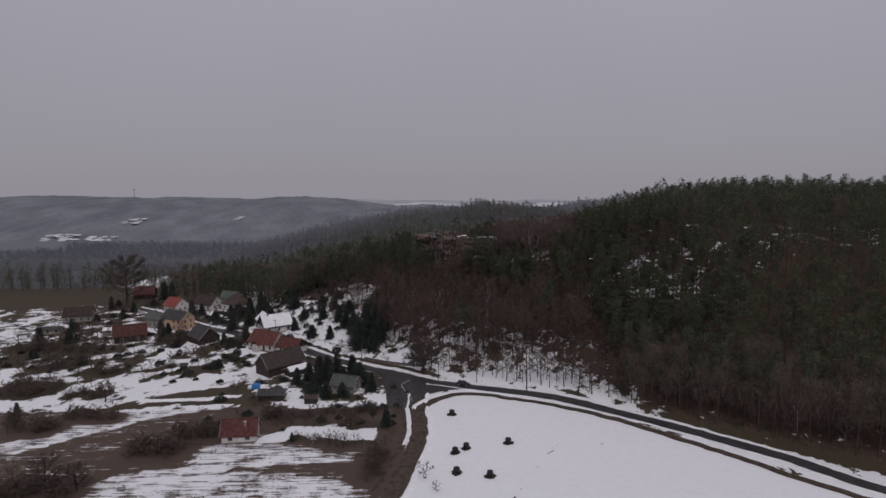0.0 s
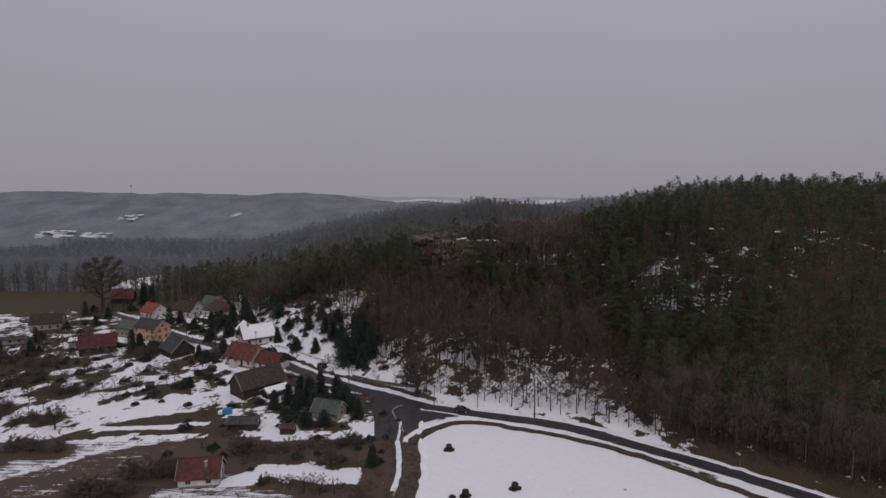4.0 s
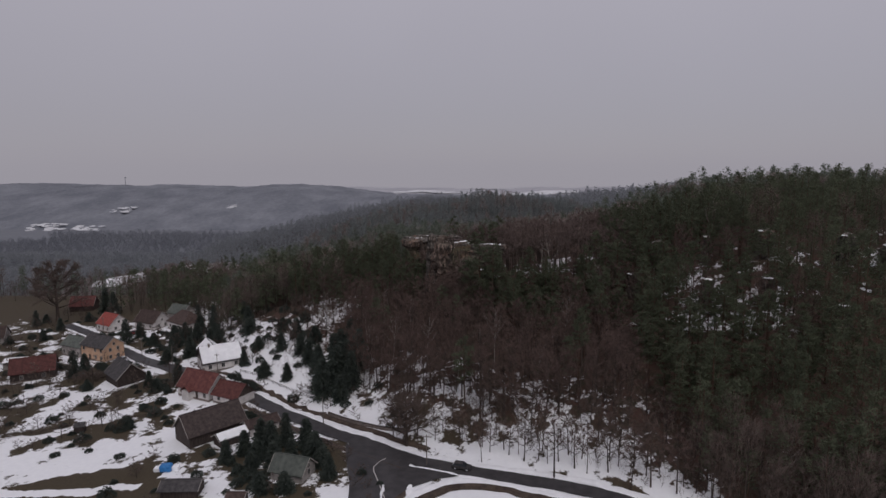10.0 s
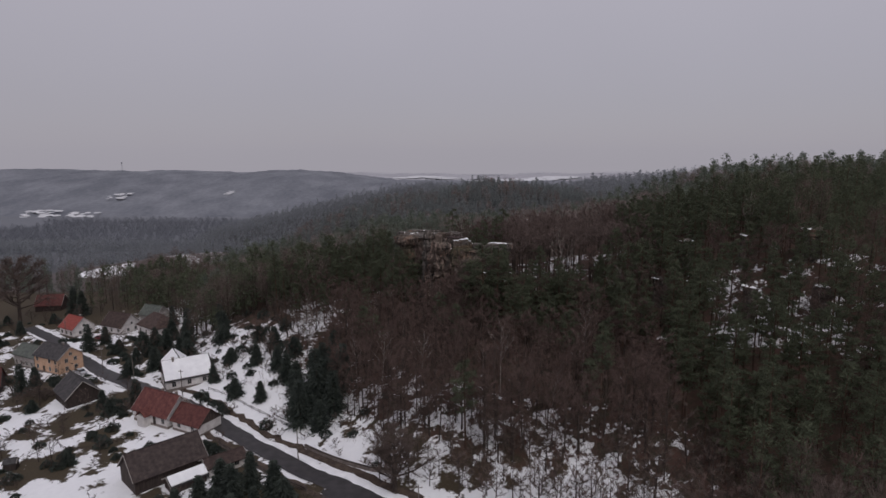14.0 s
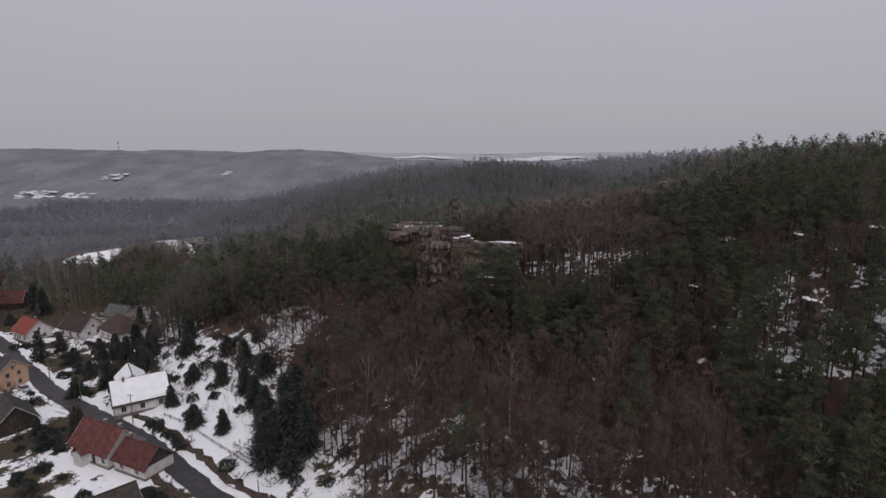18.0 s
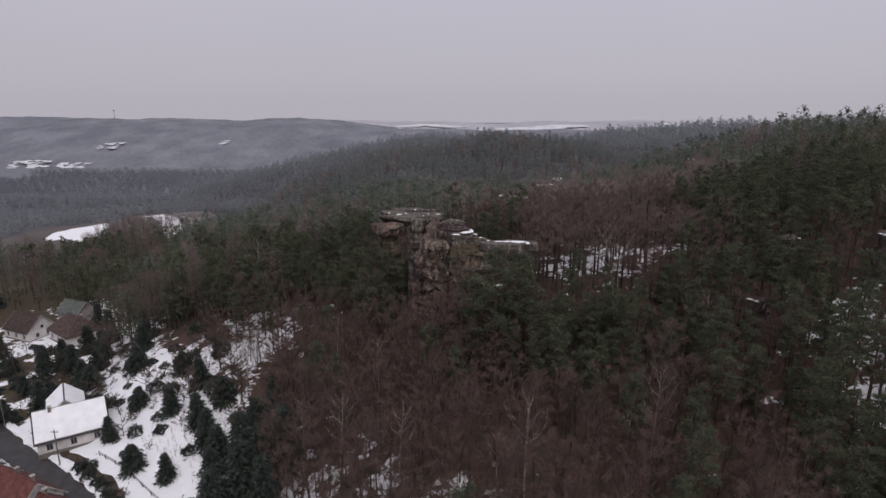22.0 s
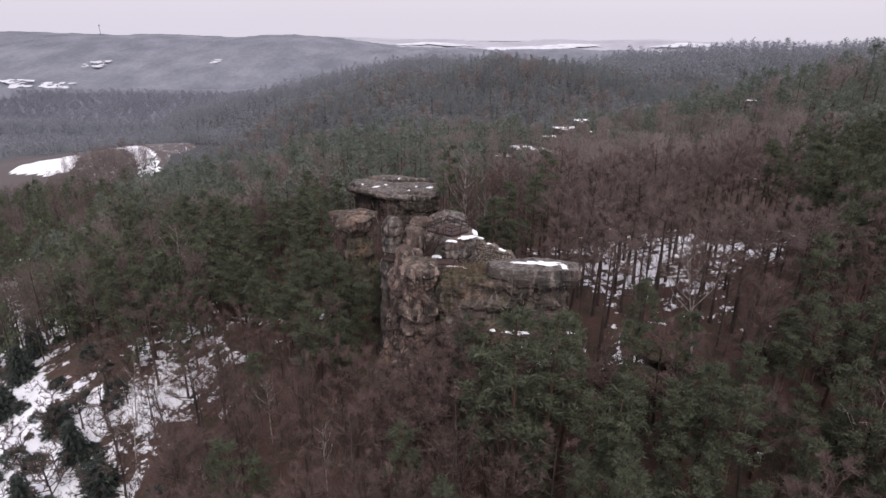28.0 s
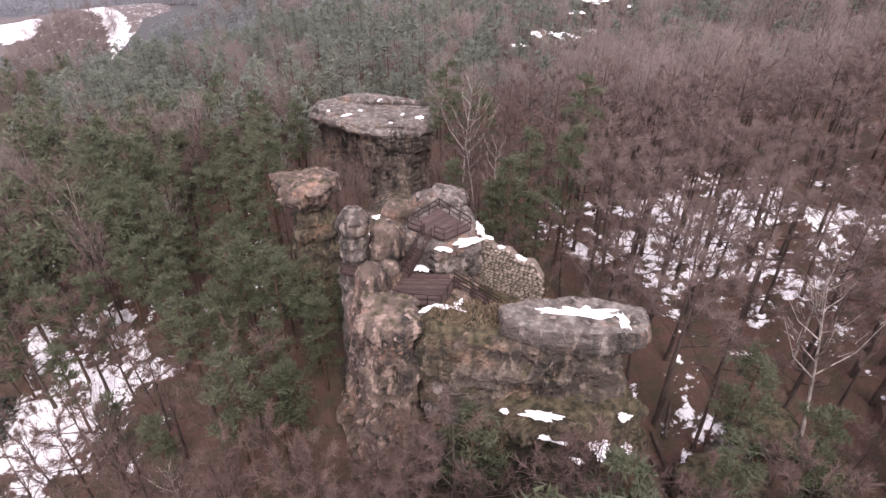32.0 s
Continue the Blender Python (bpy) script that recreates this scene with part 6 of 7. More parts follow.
def gable_walls(L, W, eave, ridge, base=-1.2):
    bm = bmesh.new()
    x, y = L / 2, W / 2
    p = {}
    for sx in (-1, 1):
        for sy in (-1, 1):
            p[sx, sy, 0], p[sx, sy, 1] = bm.verts.new((sx * x, sy * y, base)), bm.verts.new((sx * x, sy * y, eave))
        p[sx, 0] = bm.verts.new((sx * x, 0, ridge - 0.12))
    for sy in (-1, 1):
        f = (p[-1, sy, 0], p[1, sy, 0], p[1, sy, 1], p[-1, sy, 1])
        bm.faces.new(f if sy < 0 else f[::-1])
    for sx in (-1, 1):
        f = (p[sx, -1, 0], p[sx, 1, 0], p[sx, 1, 1], p[sx, 0], p[sx, -1, 1])
        bm.faces.new(f if sx > 0 else f[::-1])
    bm.faces.new((p[-1, -1, 0], p[-1, 1, 0], p[1, 1, 0], p[1, -1, 0]))
    bm.faces.new((p[-1, -1, 1], p[1, -1, 1], p[1, 0], p[-1, 0]))
    bm.faces.new((p[-1, 1, 1], p[-1, 0], p[1, 0], p[1, 1, 1]))
    return bm


def roof_slab(L, W, eave, ridge, side, over=0.5, thick=0.18, lift=0.0, inset=0.0, hip=0.0):
    """One slope of a roof; hip: how far the ridge stops short of the gables."""
    bm = bmesh.new()
    x, y = L / 2 + over - inset, W / 2
    slope = (ridge - eave) / y
    yo = y + over - inset
    zo = eave - slope * (over - inset)
    rx = max(0.2, x - hip)
    yt = inset * 0.6
    lo = [(-x, side * yo, zo), (x, side * yo, zo), (rx, side * yt, ridge - slope * yt), (-rx, side * yt, ridge - slope * yt)]
    a = [bm.verts.new((p[0], p[1], p[2] + lift)) for p in lo]
    b = [bm.verts.new((p[0], p[1], p[2] + lift + thick)) for p in lo]
    bm.faces.new(a)
    bm.faces.new(b[::-1])
    for i in range(4):
        bm.faces.new((a[i], b[i], b[(i + 1) % 4], a[(i + 1) % 4]))
    bmesh.ops.recalc_face_normals(bm, faces=bm.faces)
    return bm


def hip_end(L, W, eave, ridge, side, hip, over=0.5, thick=0.18):
    bm = bmesh.new()
    x, y = L / 2 + over, W / 2 + over
    zo = eave - (ridge - eave) / (W / 2) * over
    pts = [(side * x, -y, zo), (side * x, y, zo), (side * max(0.2, x - hip), 0, ridge)]
    a = [bm.verts.new(p) for p in pts]
    b = [bm.verts.new((p[0], p[1], p[2] + thick)) for p in pts]
    bm.faces.new(a)
    bm.faces.new(b[::-1])
    for i in range(3):
        bm.faces.new((a[i], b[i], b[(i + 1) % 3], a[(i + 1) % 3]))
    bmesh.ops.recalc_face_normals(bm, faces=bm.faces)
    return bm


def house(name, x, y, turn, L, W, eave, ridge, wall_mat, roof_mat, label, category="house", front=0, rear=0, gable=0, upper=0, snow=(), hip=0.0, chimneys=((0.2, 0.3),), door=None, gable_mat=None, plinth=True, over=0.5, lift=0.0):
    """A gabled house; its ridge runs along its own x, and its front looks to -y."""
    top = thing(name, pose(x, y, ground_at(x, y) + lift, 0, 0, turn), label, category)
    part("wall", gable_walls(L, W, eave, eave if hip else ridge), wall_mat, top)
    roof = None
    for side in (-1, 1):
        slab = part("roof", roof_slab(L, W, eave, ridge, side, over, hip=hip), roof_mat, top)
        roof = roof or slab
        if side in snow:
            part("snow_cover", roof_slab(L, W, eave, ridge, side, over, 0.22, 0.17, 0.25, hip * 1.05), M_SNOW, top, "thick white snow on the roof")
        n = 5 if L > 6 else 3
    if hip:
        for side in (-1, 1):
            part("roof", hip_end(L, W, eave, ridge, side, hip, over), roof_mat, top)
    else:
        for side in (-1, 1):
            if gable_mat:
                bm = bmesh.new()
                q = [bm.verts.new(p) for p in ((side * (L / 2 + 0.04), -W / 2, eave), (side * (L / 2 + 0.04), W / 2, eave), (side * (L / 2 + 0.04), 0, ridge - 0.05))]
                q2 = [bm.verts.new((v.co.x - side * 0.08, v.co.y, v.co.z)) for v in q]
                bm.faces.new(q), bm.faces.new(q2[::-1])
                for i in range(3):
                    bm.faces.new((q[i], q2[i], q2[(i + 1) % 3], q[(i + 1) % 3]))
                bmesh.ops.recalc_face_normals(bm, faces=bm.faces)
                part("gable", bm, gable_mat, top)
            for sy in (-1, 1):
                a = Vector((side * (L / 2 + over - 0.02), sy * (W / 2 + over), eave - (ridge - eave) / (W / 2) * over + 0.08))
                part("bargeboard", beam(bmesh.new(), a, (side * (L / 2 + over - 0.02), 0, ridge + 0.08), 0.06, 0.22), M_TRIM if gable_mat is None else M_DARKWOOD, top)
    part("ridge_cap", beam(bmesh.new(), (-(L / 2 + over - hip), 0, ridge + 0.16), (L / 2 + over - hip, 0, ridge + 0.16), 0.3, 0.12), roof_mat, top)
    if plinth:
        part("plinth", boxes((0, 0, -0.3, L + 0.08, W + 0.08, 1.4)), M_STONEBASE, top)
    for u, v in chimneys:
        cy = v * W / 2
        cz = ridge - abs(cy) * (ridge - eave) / (W / 2)
        ch = part("chimney", boxes((u * L / 2, cy, cz + 0.35, 0.55, 0.55, 1.8), bevel=0.02), M_STONEBASE, top)
        part("chimney_cap", boxes((u * L / 2, cy, cz + 1.28, 0.72, 0.72, 0.12)), M_TRIM, ch)
    for count, sy, face in ((front, -1, 0), (rear, 1, 180)):
        for i in range(count):
            wx = L * ((i + 0.5) / count - 0.5)
            if door is not None and sy < 0 and i == door:
                part("door", boxes((wx, -W / 2 - 0.03, 1.15, 1.0, 0.1, 2.1), bevel=0.02), M_DARKWOOD, top, "dark wooden door")
                continue
            window(top, wx, sy * (W / 2 + 0.03), 1.55, 0.95, 1.25, face)
            if upper:
                window(top, wx, sy * (W / 2 + 0.03), 4.2, 0.95, 1.2, face)
    for side, face in ((-1, -90), (1, 90)):
        for i in range(gable):
            wy = W * ((i + 0.5) / max(gable, 1) - 0.5) * 0.75
            window(top, side * (L / 2 + 0.05), wy, 1.55, 0.9, 1.2, face)
            if upper:
                window(top, side * (L / 2 + 0.05), wy, 4.2, 0.9, 1.2, face)
        if gable and not hip and ridge - eave > 2.2:
            window(top, side * (L / 2 + 0.09), 0, eave + 0.75, 0.8, 0.9, face)
    return top


h = house("farmhouse", -76.2, 229.6, -25, 12.5, 8.0, 3.0, 7.0, M_WHITE, M_ROOFRED, "whitewashed farmhouse with a red tiled roof by the road", front=4, rear=3, gable=2, door=2, chimneys=((0.75, 0.12), (-0.1, 0.2)))
part("porch", boxes((-1.2, -4.9, 1.1, 2.6, 1.9, 2.9)), M_WHITE, h, "small white entrance porch")
for s in (-1, 1):
    pr = part("porch_roof", roof_slab(2.6, 2.8, 2.6, 4.0, s, 0.3), M_ROOFRED, h)
    pr.matrix_basis = pose(-1.2, -4.4, 0, 0, 0, 90)
house("farmhouse_annex", -65.2, 224.4, -25, 9.4, 6.8, 2.6, 5.6, M_WHITE, M_ROOFRED, "lower farmhouse wing with a red roof and dark boarded gable", front=2, gable_mat=M_DARKWOOD, chimneys=((-0.85, 0.1),))
house("barn", -63.0, 203.0, 47, 14.5, 8.6, 3.2, 7.2, M_DARKWOOD, M_ROOFBLACK, "long dark boarded barn with a blackened roof", "barn", chimneys=(), plinth=False)
house("lean_to", -56.2, 198.6, 47, 7.0, 4.0, 1.9, 3.0, M_DARKWOOD, M_ROOFDARK, "low lean-to with snow on its roof", "shed", snow=(-1,), chimneys=(), plinth=False)
house("lean_to", -50.8, 205.2, 42, 8.0, 4.4, 2.2, 3.4, M_WHITE, M_ROOFBROWN, "low white shed with a rusty brown roof", "shed", front=2, chimneys=(), plinth=False)
house("cottage", -79.2, 249.4, 35, 12.2, 9.4, 3.0, 7.2, M_WHITE, M_ROOFDARK, "white cottage under a thick snow-covered roof", front=3, gable=2, rear=2, snow=(-1, 1), gable_mat=M_DARKWOOD, chimneys=((-0.55, -0.1),))
house("garage", -85.8, 257.4, 125, 8.6, 6.8, 3.0, 6.0, M_GREYWALL, M_ROOFDARK, "small outbuilding with snow on its roof", "garage", gable=1, snow=(-1, 1), chimneys=())
house("house", -131.6, 270.4, -24, 12.6, 8.0, 5.4, 8.4, M_YELLOW, M_ROOFDARK, "two-storey ochre house with a dark roof", front=4, gable=2, upper=1, rear=3, door=1, chimneys=((0.3, 0.2),))
house("house_wing", -144.0, 276.2, -24, 11.0, 7.0, 4.2, 6.8, M_GREYWALL, M_ROOFGREEN, "grey wing beside the ochre house", front=4, chimneys=((-0.4, 0.2),))
house("barn", -107.8, 243.4, 138, 10.7, 8.6, 2.8, 6.8, M_DARKWOOD, M_ROOFDARK, "dark boarded barn with a slate-grey roof", "barn", chimneys=(), plinth=False)
house("house", -152.2, 311.8, -29, 9.6, 8.4, 3.4, 7.2, M_WHITE, M_ROOFBRIGHT, "white house with a bright red roof", front=3, gable=2, chimneys=((0.3, 0.2),))
house("house", -135.6, 314.2, -22, 11.6, 9.0, 3.2, 7.4, M_WHITE, M_ROOFBROWN, "pale house with a brown tiled roof", front=3, gable=2, chimneys=((0.2, 0.15),))
house("house", -118.6, 310.6, -35, 13.0, 10.0, 3.6, 7.8, M_WHITE, M_ROOFBROWN, "white bungalow with a dark hipped roof", front=3, gable=2, hip=4.0, chimneys=((0.3, 0.3),))
house("house", -128, 326, -20, 9.0, 7.0, 4.0, 7.2, M_GREYWALL, M_ROOFGREEN, "house with a grey-green roof at the wood's edge", front=2, chimneys=())
house("barn", -191, 353, 12, 11, 8, 3.0, 7.0, M_ROOFBROWN, M_ROOFRED, "red-roofed barn at the village edge", "barn", chimneys=(), plinth=False)
house("barn", -143.5, 250.8, 28, 12.5, 8.4, 3.2, 7.0, M_DARKWOOD, M_ROOFRED, "old barn with a dull red roof", "barn", front=2, chimneys=(), gable_mat=M_DARKWOOD)
house("house", -194, 294, 20, 13, 8, 3.4, 7.0, M_GREYWALL, M_ROOFBROWN, "grey house with a brown roof at the orchard's edge", front=4, gable=1)
house("outbuilding", -191, 267.5, 14, 10.5, 5, 2.3, 3.0, M_GREYWALL, M_ROOFDARK, "long low grey outbuilding", "shed", front=3, chimneys=())
house("shed", -173, 253.5, 10, 5.2, 4.2, 2.0, 3.4, M_DARKWOOD, M_ROOFBROWN, "small brown garden shed", "shed", chimneys=(), plinth=False)
house("shed", -158.5, 263, 15, 7, 6, 2.4, 3.2, M_GREYWALL, M_ROOFDARK, "low shed with patches of snow on the roof", "shed", snow=(-1,), chimneys=(), plinth=False)
house("shed", -35.6, 180.6, -16, 7.6, 5.6, 2.2, 4.6, M_GREYWALL, M_ROOFGREEN, "garden shed with a grey-green sheet roof", "shed", gable=1, front=1, chimneys=(), plinth=False)
house("shed", -57.0, 174.2, 4, 7.4, 4.4, 2.0, 3.0, M_DARKWOOD, M_ROOFDARK, "low dark wooden shed", "shed", chimneys=(), plinth=False)
house("cabin", -56.4, 146.2, 10, 8.4, 5.8, 2.4, 5.4, M_WHITE, M_ROOFRED, "garden cabin with a dark red roof and white gable", "cabin", gable=2, front=2, chimneys=((0.35, -0.5),))
house("hut", -99.2, 206.2, 20, 2.4, 2.0, 1.7, 2.4, M_DARKWOOD, M_ROOFDARK, "tiny dark wooden hut in the orchard", "hut", chimneys=(), plinth=False, over=0.2)
house("shed", -44, 170.0, 0, 3.6, 2.6, 1.6, 2.2, M_DARKWOOD, M_ROOFBROWN, "small dark tool shed", "shed", chimneys=(), plinth=False, over=0.25)


# ---- vehicles, poles, fences, bales ----
def car(x, y, turn, paint_mat, label):
    top = thing("car", pose(x, y, ground_at(x, y) + 0.22, 0, 0, turn), label, "car")
    bm = bmesh.new()
    side = [(-2.1, 0.3), (-2.15, 0.75), (-1.9, 0.92), (-1.0, 0.95), (1.0, 0.95), (2.0, 0.80), (2.15, 0.6), (2.1, 0.3)]
    cab = [(-1.95, 0.92), (-1.55, 1.42), (0.35, 1.45), (1.1, 0.93)]
    for outline, w, target in ((side, 0.86, bm),):
        a = [target.verts.new((px, -w, pz)) for px, pz in outline]
        b = [target.verts.new((px, w, pz)) for px, pz in outline]
        target.faces.new(a), target.faces.new(b[::-1])
        for i in range(len(a)):
            target.faces.new((a[i], b[i], b[(i + 1) % len(a)], a[(i + 1) % len(a)]))
    bmesh.ops.recalc_face_normals(bm, faces=bm.faces)
    bmesh.ops.bevel(bm, geom=bm.edges[:], offset=0.05, segments=1, affect="EDGES")
    part("body", bm, paint_mat, top)
    gm = bmesh.new()
    a = [gm.verts.new((px, -0.74 if pz > 1.2 else -0.84, pz)) for px, pz in cab]
    b = [gm.verts.new((px, 0.74 if pz > 1.2 else 0.84, pz)) for px, pz in cab]
    gm.faces.new(a), gm.faces.new(b[::-1])
    for i in range(4):
        gm.faces.new((a[i], b[i], b[(i + 1) % 4], a[(i + 1) % 4]))
    bmesh.ops.recalc_face_normals(gm, faces=gm.faces)
    part("windows", gm, M_GLASS, top)
    part("roof", boxes((-0.6, 0, 1.46, 1.85, 1.44, 0.06), bevel=0.02), paint_mat, top)
    for wx in (-1.3, 1.35):
        for wy in (-0.8, 0.8):
            wm = bmesh.new()
            bmesh.ops.create_cone(wm, cap_ends=True, segments=16, radius1=0.32, radius2=0.32, depth=0.2, matrix=pose(wx, wy, 0.1 + 0.22, 90))
            wheel = part("wheel", wm, M_RUBBER, top)
            rm = bmesh.new()
            bmesh.ops.create_cone(rm, cap_ends=True, segments=12, radius1=0.2, radius2=0.2, depth=0.22, matrix=pose(wx, wy, 0.32, 90))
            part("rim", rm, M_CARWHITE, wheel)
    return top


car(-120.6, 264.6, -30, M_CARWHITE, "silver car parked beside the ochre house")
car(-136.8, 302.2, -15, M_CARRED, "dark red car parked before the houses")
car(1.0, 183.2, -14, M_ROOFDARK, "dark car parked at the road junction")


def pole(x, y, tall=8.0, arm=True, label="grey wooden power pole beside the road"):
    top = thing("utility_pole", pose(x, y, ground_at(x, y) - 0.3), label, "pole", "power poles")
    v, f = tube([(0, 0, 0), (0, 0, tall)], [0.13, 0.09], 8)
    piece("mast", mesh_of("mast", v, f, M_POLE, True), top)
    if arm:
        part("crossarm", boxes((0, 0, tall - 0.5, 1.5, 0.1, 0.12), bevel=0.01), M_POLE, top)
        for dx in (-0.65, 0, 0.65):
            part("insulator", boxes((dx, 0, tall - 0.33, 0.1, 0.1, 0.22), bevel=0.02), M_WHITE, top)
    return top


for x, y, t, a in ((-35.2, 207.8, 8, 0), (-116.1, 268.8, 8, 1), (-6.8, 184.9, 7.5, 1), (-76.4, 240.6, 8, 1), (-97.5, 254.0, 7.5, 0), (-22, 131, 6, 0), (66, 158, 1.6, 0), (-151, 303, 8, 1)):
    pole(x, y, t, bool(a), "grey wooden pole beside the road" if not a else "grey wooden power pole with crossarm")


def fence(points, label, tall=1.0, gap=2.4, mat=None):
    top = thing("fence", Matrix.Identity(4), label, "fence")
    spots = [p for p, _ in along(points, gap)]
    tops = []
    for p in spots:
        z = ground_at(p.x, p.y)
        part("post", boxes((p.x, p.y, z + tall / 2 - 0.1, 0.1, 0.1, tall + 0.2)), mat or M_DARKWOOD, top)
        tops.append(Vector((p.x, p.y, z)))
    for a, b in zip(tops, tops[1:]):
        for h in (0.45, 0.85):
            part("rail", beam(bmesh.new(), a + Vector((0, 0, h * tall)), b + Vector((0, 0, h * tall)), 0.05, 0.1), mat or M_DARKWOOD, top)
    return top


fence([(-123, 177), (-121.7, 190), (-120.5, 199), (-117, 206), (-109, 205), (-103, 210)], "dark wooden fence along the orchard path")
fence([(-70, 143.5), (-55, 140.5), (-39, 138.1), (-20.5, 134.4)], "thin dark fence along the garden edge", 0.9, 3.0)
fence([(-98, 219), (-92, 214), (-86, 214.5), (-80, 218.5)], "dark wooden garden fence in the snow")
fence([(-70, 243), (-62, 238), (-54, 232), (-46, 226), (-40, 221)], "wooden fence above the road bank", 1.0, 2.6)


def low_wall(points, label, tall, thick=0.35):
    top = thing("retaining_wall", Matrix.Identity(4), label, "wall")
    pts = [p for p, _ in along(points, 3.0)]
    for a, b in zip(pts, pts[1:]):
        za, zb = ground_at(a.x, a.y), ground_at(b.x, b.y)
        part("section", beam(bmesh.new(), (a.x, a.y, za + tall / 2 - 0.3), (b.x, b.y, zb + tall / 2 - 0.3), thick, tall + 0.6), M_STONEBASE, top)
        part("coping", beam(bmesh.new(), (a.x, a.y, za + tall + 0.04), (b.x, b.y, zb + tall + 0.04), thick + 0.1, 0.08), M_DARKWOOD, top)


low_wall([(-35, 213), (-27, 206.5), (-18, 200.8), (-13, 199)], "low dark stone wall beside the wood's edge", 0.8)
low_wall([(-56, 215.5), (-46, 207), (-38, 200.5), (-30, 195)], "low stone wall along the road", 0.7)


def bale(x, y, seed):
    rng = np.random.RandomState(seed)
    top = thing("hay_bale", pose(x, y, ground_at(x, y), 0, 0, rng.uniform(0, 90)), "black-wrapped hay bale standing on a thawed dark patch in the snow", "bale", "hay bales on the field")
    rows = [(0, 0.66), (0.08, 0.72), (0.7, 0.74), (1.15, 0.73), (1.28, 0.64), (1.33, 0.3)]
    v, f = tube([(0, 0, z) for z, _ in rows], [r for _, r in rows], 20)
    f.append(tuple(range(100, 120)))
    piece("wrap", mesh_of("wrap", v, f, M_BALE, True), top)
    # low dark ring of thawed ground round the bale
    k = 24
    rim = [(1.5 + 0.25 * rng.uniform(-1, 1)) for _ in range(k)]
    vs = [(rim[i] * math.cos(6.283 * i / k), rim[i] * 0.8 * math.sin(6.283 * i / k), 0.03) for i in range(k)] + [(0.75 * math.cos(6.283 * i / k), 0.75 * math.sin(6.283 * i / k), 0.2) for i in range(k)]
    fs = [(i, (i + 1) % k, k + (i + 1) % k, k + i) for i in range(k)]
    piece("spilled_hay", mesh_of("spilled_hay", vs, fs, M_DARKGROUND, True), top)


for i, (x, y) in enumerate(((-2.2, 159.7), (12.1, 143.2), (1.6, 139.8), (-1.1, 137.6), (-0.7, 128.5), (6.8, 127.2))):
    bale(x, y, i)

tarp = thing("covered_stack", pose(-65.4, 184.2, ground_at(-65.4, 184.2), 0, 0, 8), "stack covered with a bright blue tarpaulin", "tarpaulin")
bm = box(bmesh.new(), 0, 0, 0.8, 2.6, 2.0, 1.6, 0.3)
part("tarpaulin", bm, M_TARP, tarp)
part("sheeting", boxes((-1.9, 0.2, 0.45, 1.4, 1.6, 0.9), bevel=0.1), M_SNOW, tarp, "white sheeting beside the tarpaulin")
part("sheeting", boxes((2.0, 0.3, 0.5, 1.5, 1.4, 1.0), bevel=0.1), M_SNOW, tarp, "white sheeting beside the tarpaulin")

# ---- trees and bushes of the village ----
GRNG = np.random.RandomState(77)
for x, y, k, s in ((-60.7, 238.6, 1, 1.0), (-52.5, 235.0, 0, 0.8), (-58.6, 250.5, 0, 0.9), (-51.0, 246.0, 0, 1.0), (-68.0, 255.5, 1, 0.9), (-38.5, 222.5, 2, 1.15), (-35.0, 226.0, 2, 1.25), (-40.5, 227.5, 2, 1.1), (-33.0, 219.5, 0, 1.1), (-70.2, 247.2, 0, 0.75), (-47.5, 251.5, 1, 1.1), (-55.5, 258.0, 0, 1.0), (-62, 264, 1, 1.0), (-45, 240, 1, 0.8),
                   (-50, 191, 0, 0.9), (-46, 184.5, 1, 0.8), (-53, 187.5, 0, 0.8), (-36, 193.5, 0, 1.1), (-33, 189.5, 1, 1.2), (-40.5, 183, 0, 1.0), (-88, 238, 0, 1.0), (-101, 258, 1, 1.1), (-95, 262, 0, 1.1), (-108, 281, 2, 0.8), (-102, 284, 0, 1.2), (-97, 290, 2, 0.9), (-104, 305, 2, 1.0), (-108, 300, 0, 1.2), (-93, 281, 1, 1.2), (-88, 270, 1, 1.2), (-47.5, 195.5, 0, 1.05), (-44.0, 192.0, 0, 1.15), (-41.5, 196.0, 2, 0.8), (-46.0, 188.5, 1, 1.0), (-38.0, 187.5, 0, 0.8), (-30.5, 184.5, 1, 0.9), (-27.5, 179.0, 0, 0.85), (-35.5, 174.0, 1, 0.9), (-40.5, 174.0, 1, 0.9), (-19.5, 152.0, 0, 0.75), (-42.5, 143.9, 0, 0.33),
                   (-96.5, 236.5, 0, 0.75), (-92.0, 232.0, 1, 0.85), (-116.0, 236.0, 1, 0.7), (-87.0, 207.5, 1, 0.7), (-129.0, 255.5, 0, 0.9), (-106.5, 272.0, 0, 0.8), (-111.0, 293.0, 0, 1.0), (-107.0, 288.0, 1, 1.1), (-101.0, 296.0, 0, 1.0), (-121.0, 287.0, 1, 0.9), (-97.0, 268.0, 1, 0.9), (-92.0, 273.0, 0, 1.0), (-175, 345, 2, 1.2), (-168, 340, 2, 1.1), (-86, 292, 2, 0.9), (-80, 280, 0, 1.1), (-76, 270, 1, 1.2), (-115.5, 182.0, 1, 0.5), (-132, 168, 0, 0.5), (-37, 232, 2, 1.3), (-33, 229, 2, 1.2), (-30.5, 224, 2, 1.1), (-36, 237, 2, 1.1), (-29.5, 231.5, 2, 1.25), (-43, 236, 0, 1.2), (-47, 241, 0, 1.1), (-34, 242, 2, 1.0)):
    plant(SPRUCES[k], x, y, s, GRNG.uniform(0, 360))
plant(BIGTREES[0], -189.5, 330, 2.0, 20)
plant(BIGTREES[1], -12.2, 194.2, 1.15, 60)
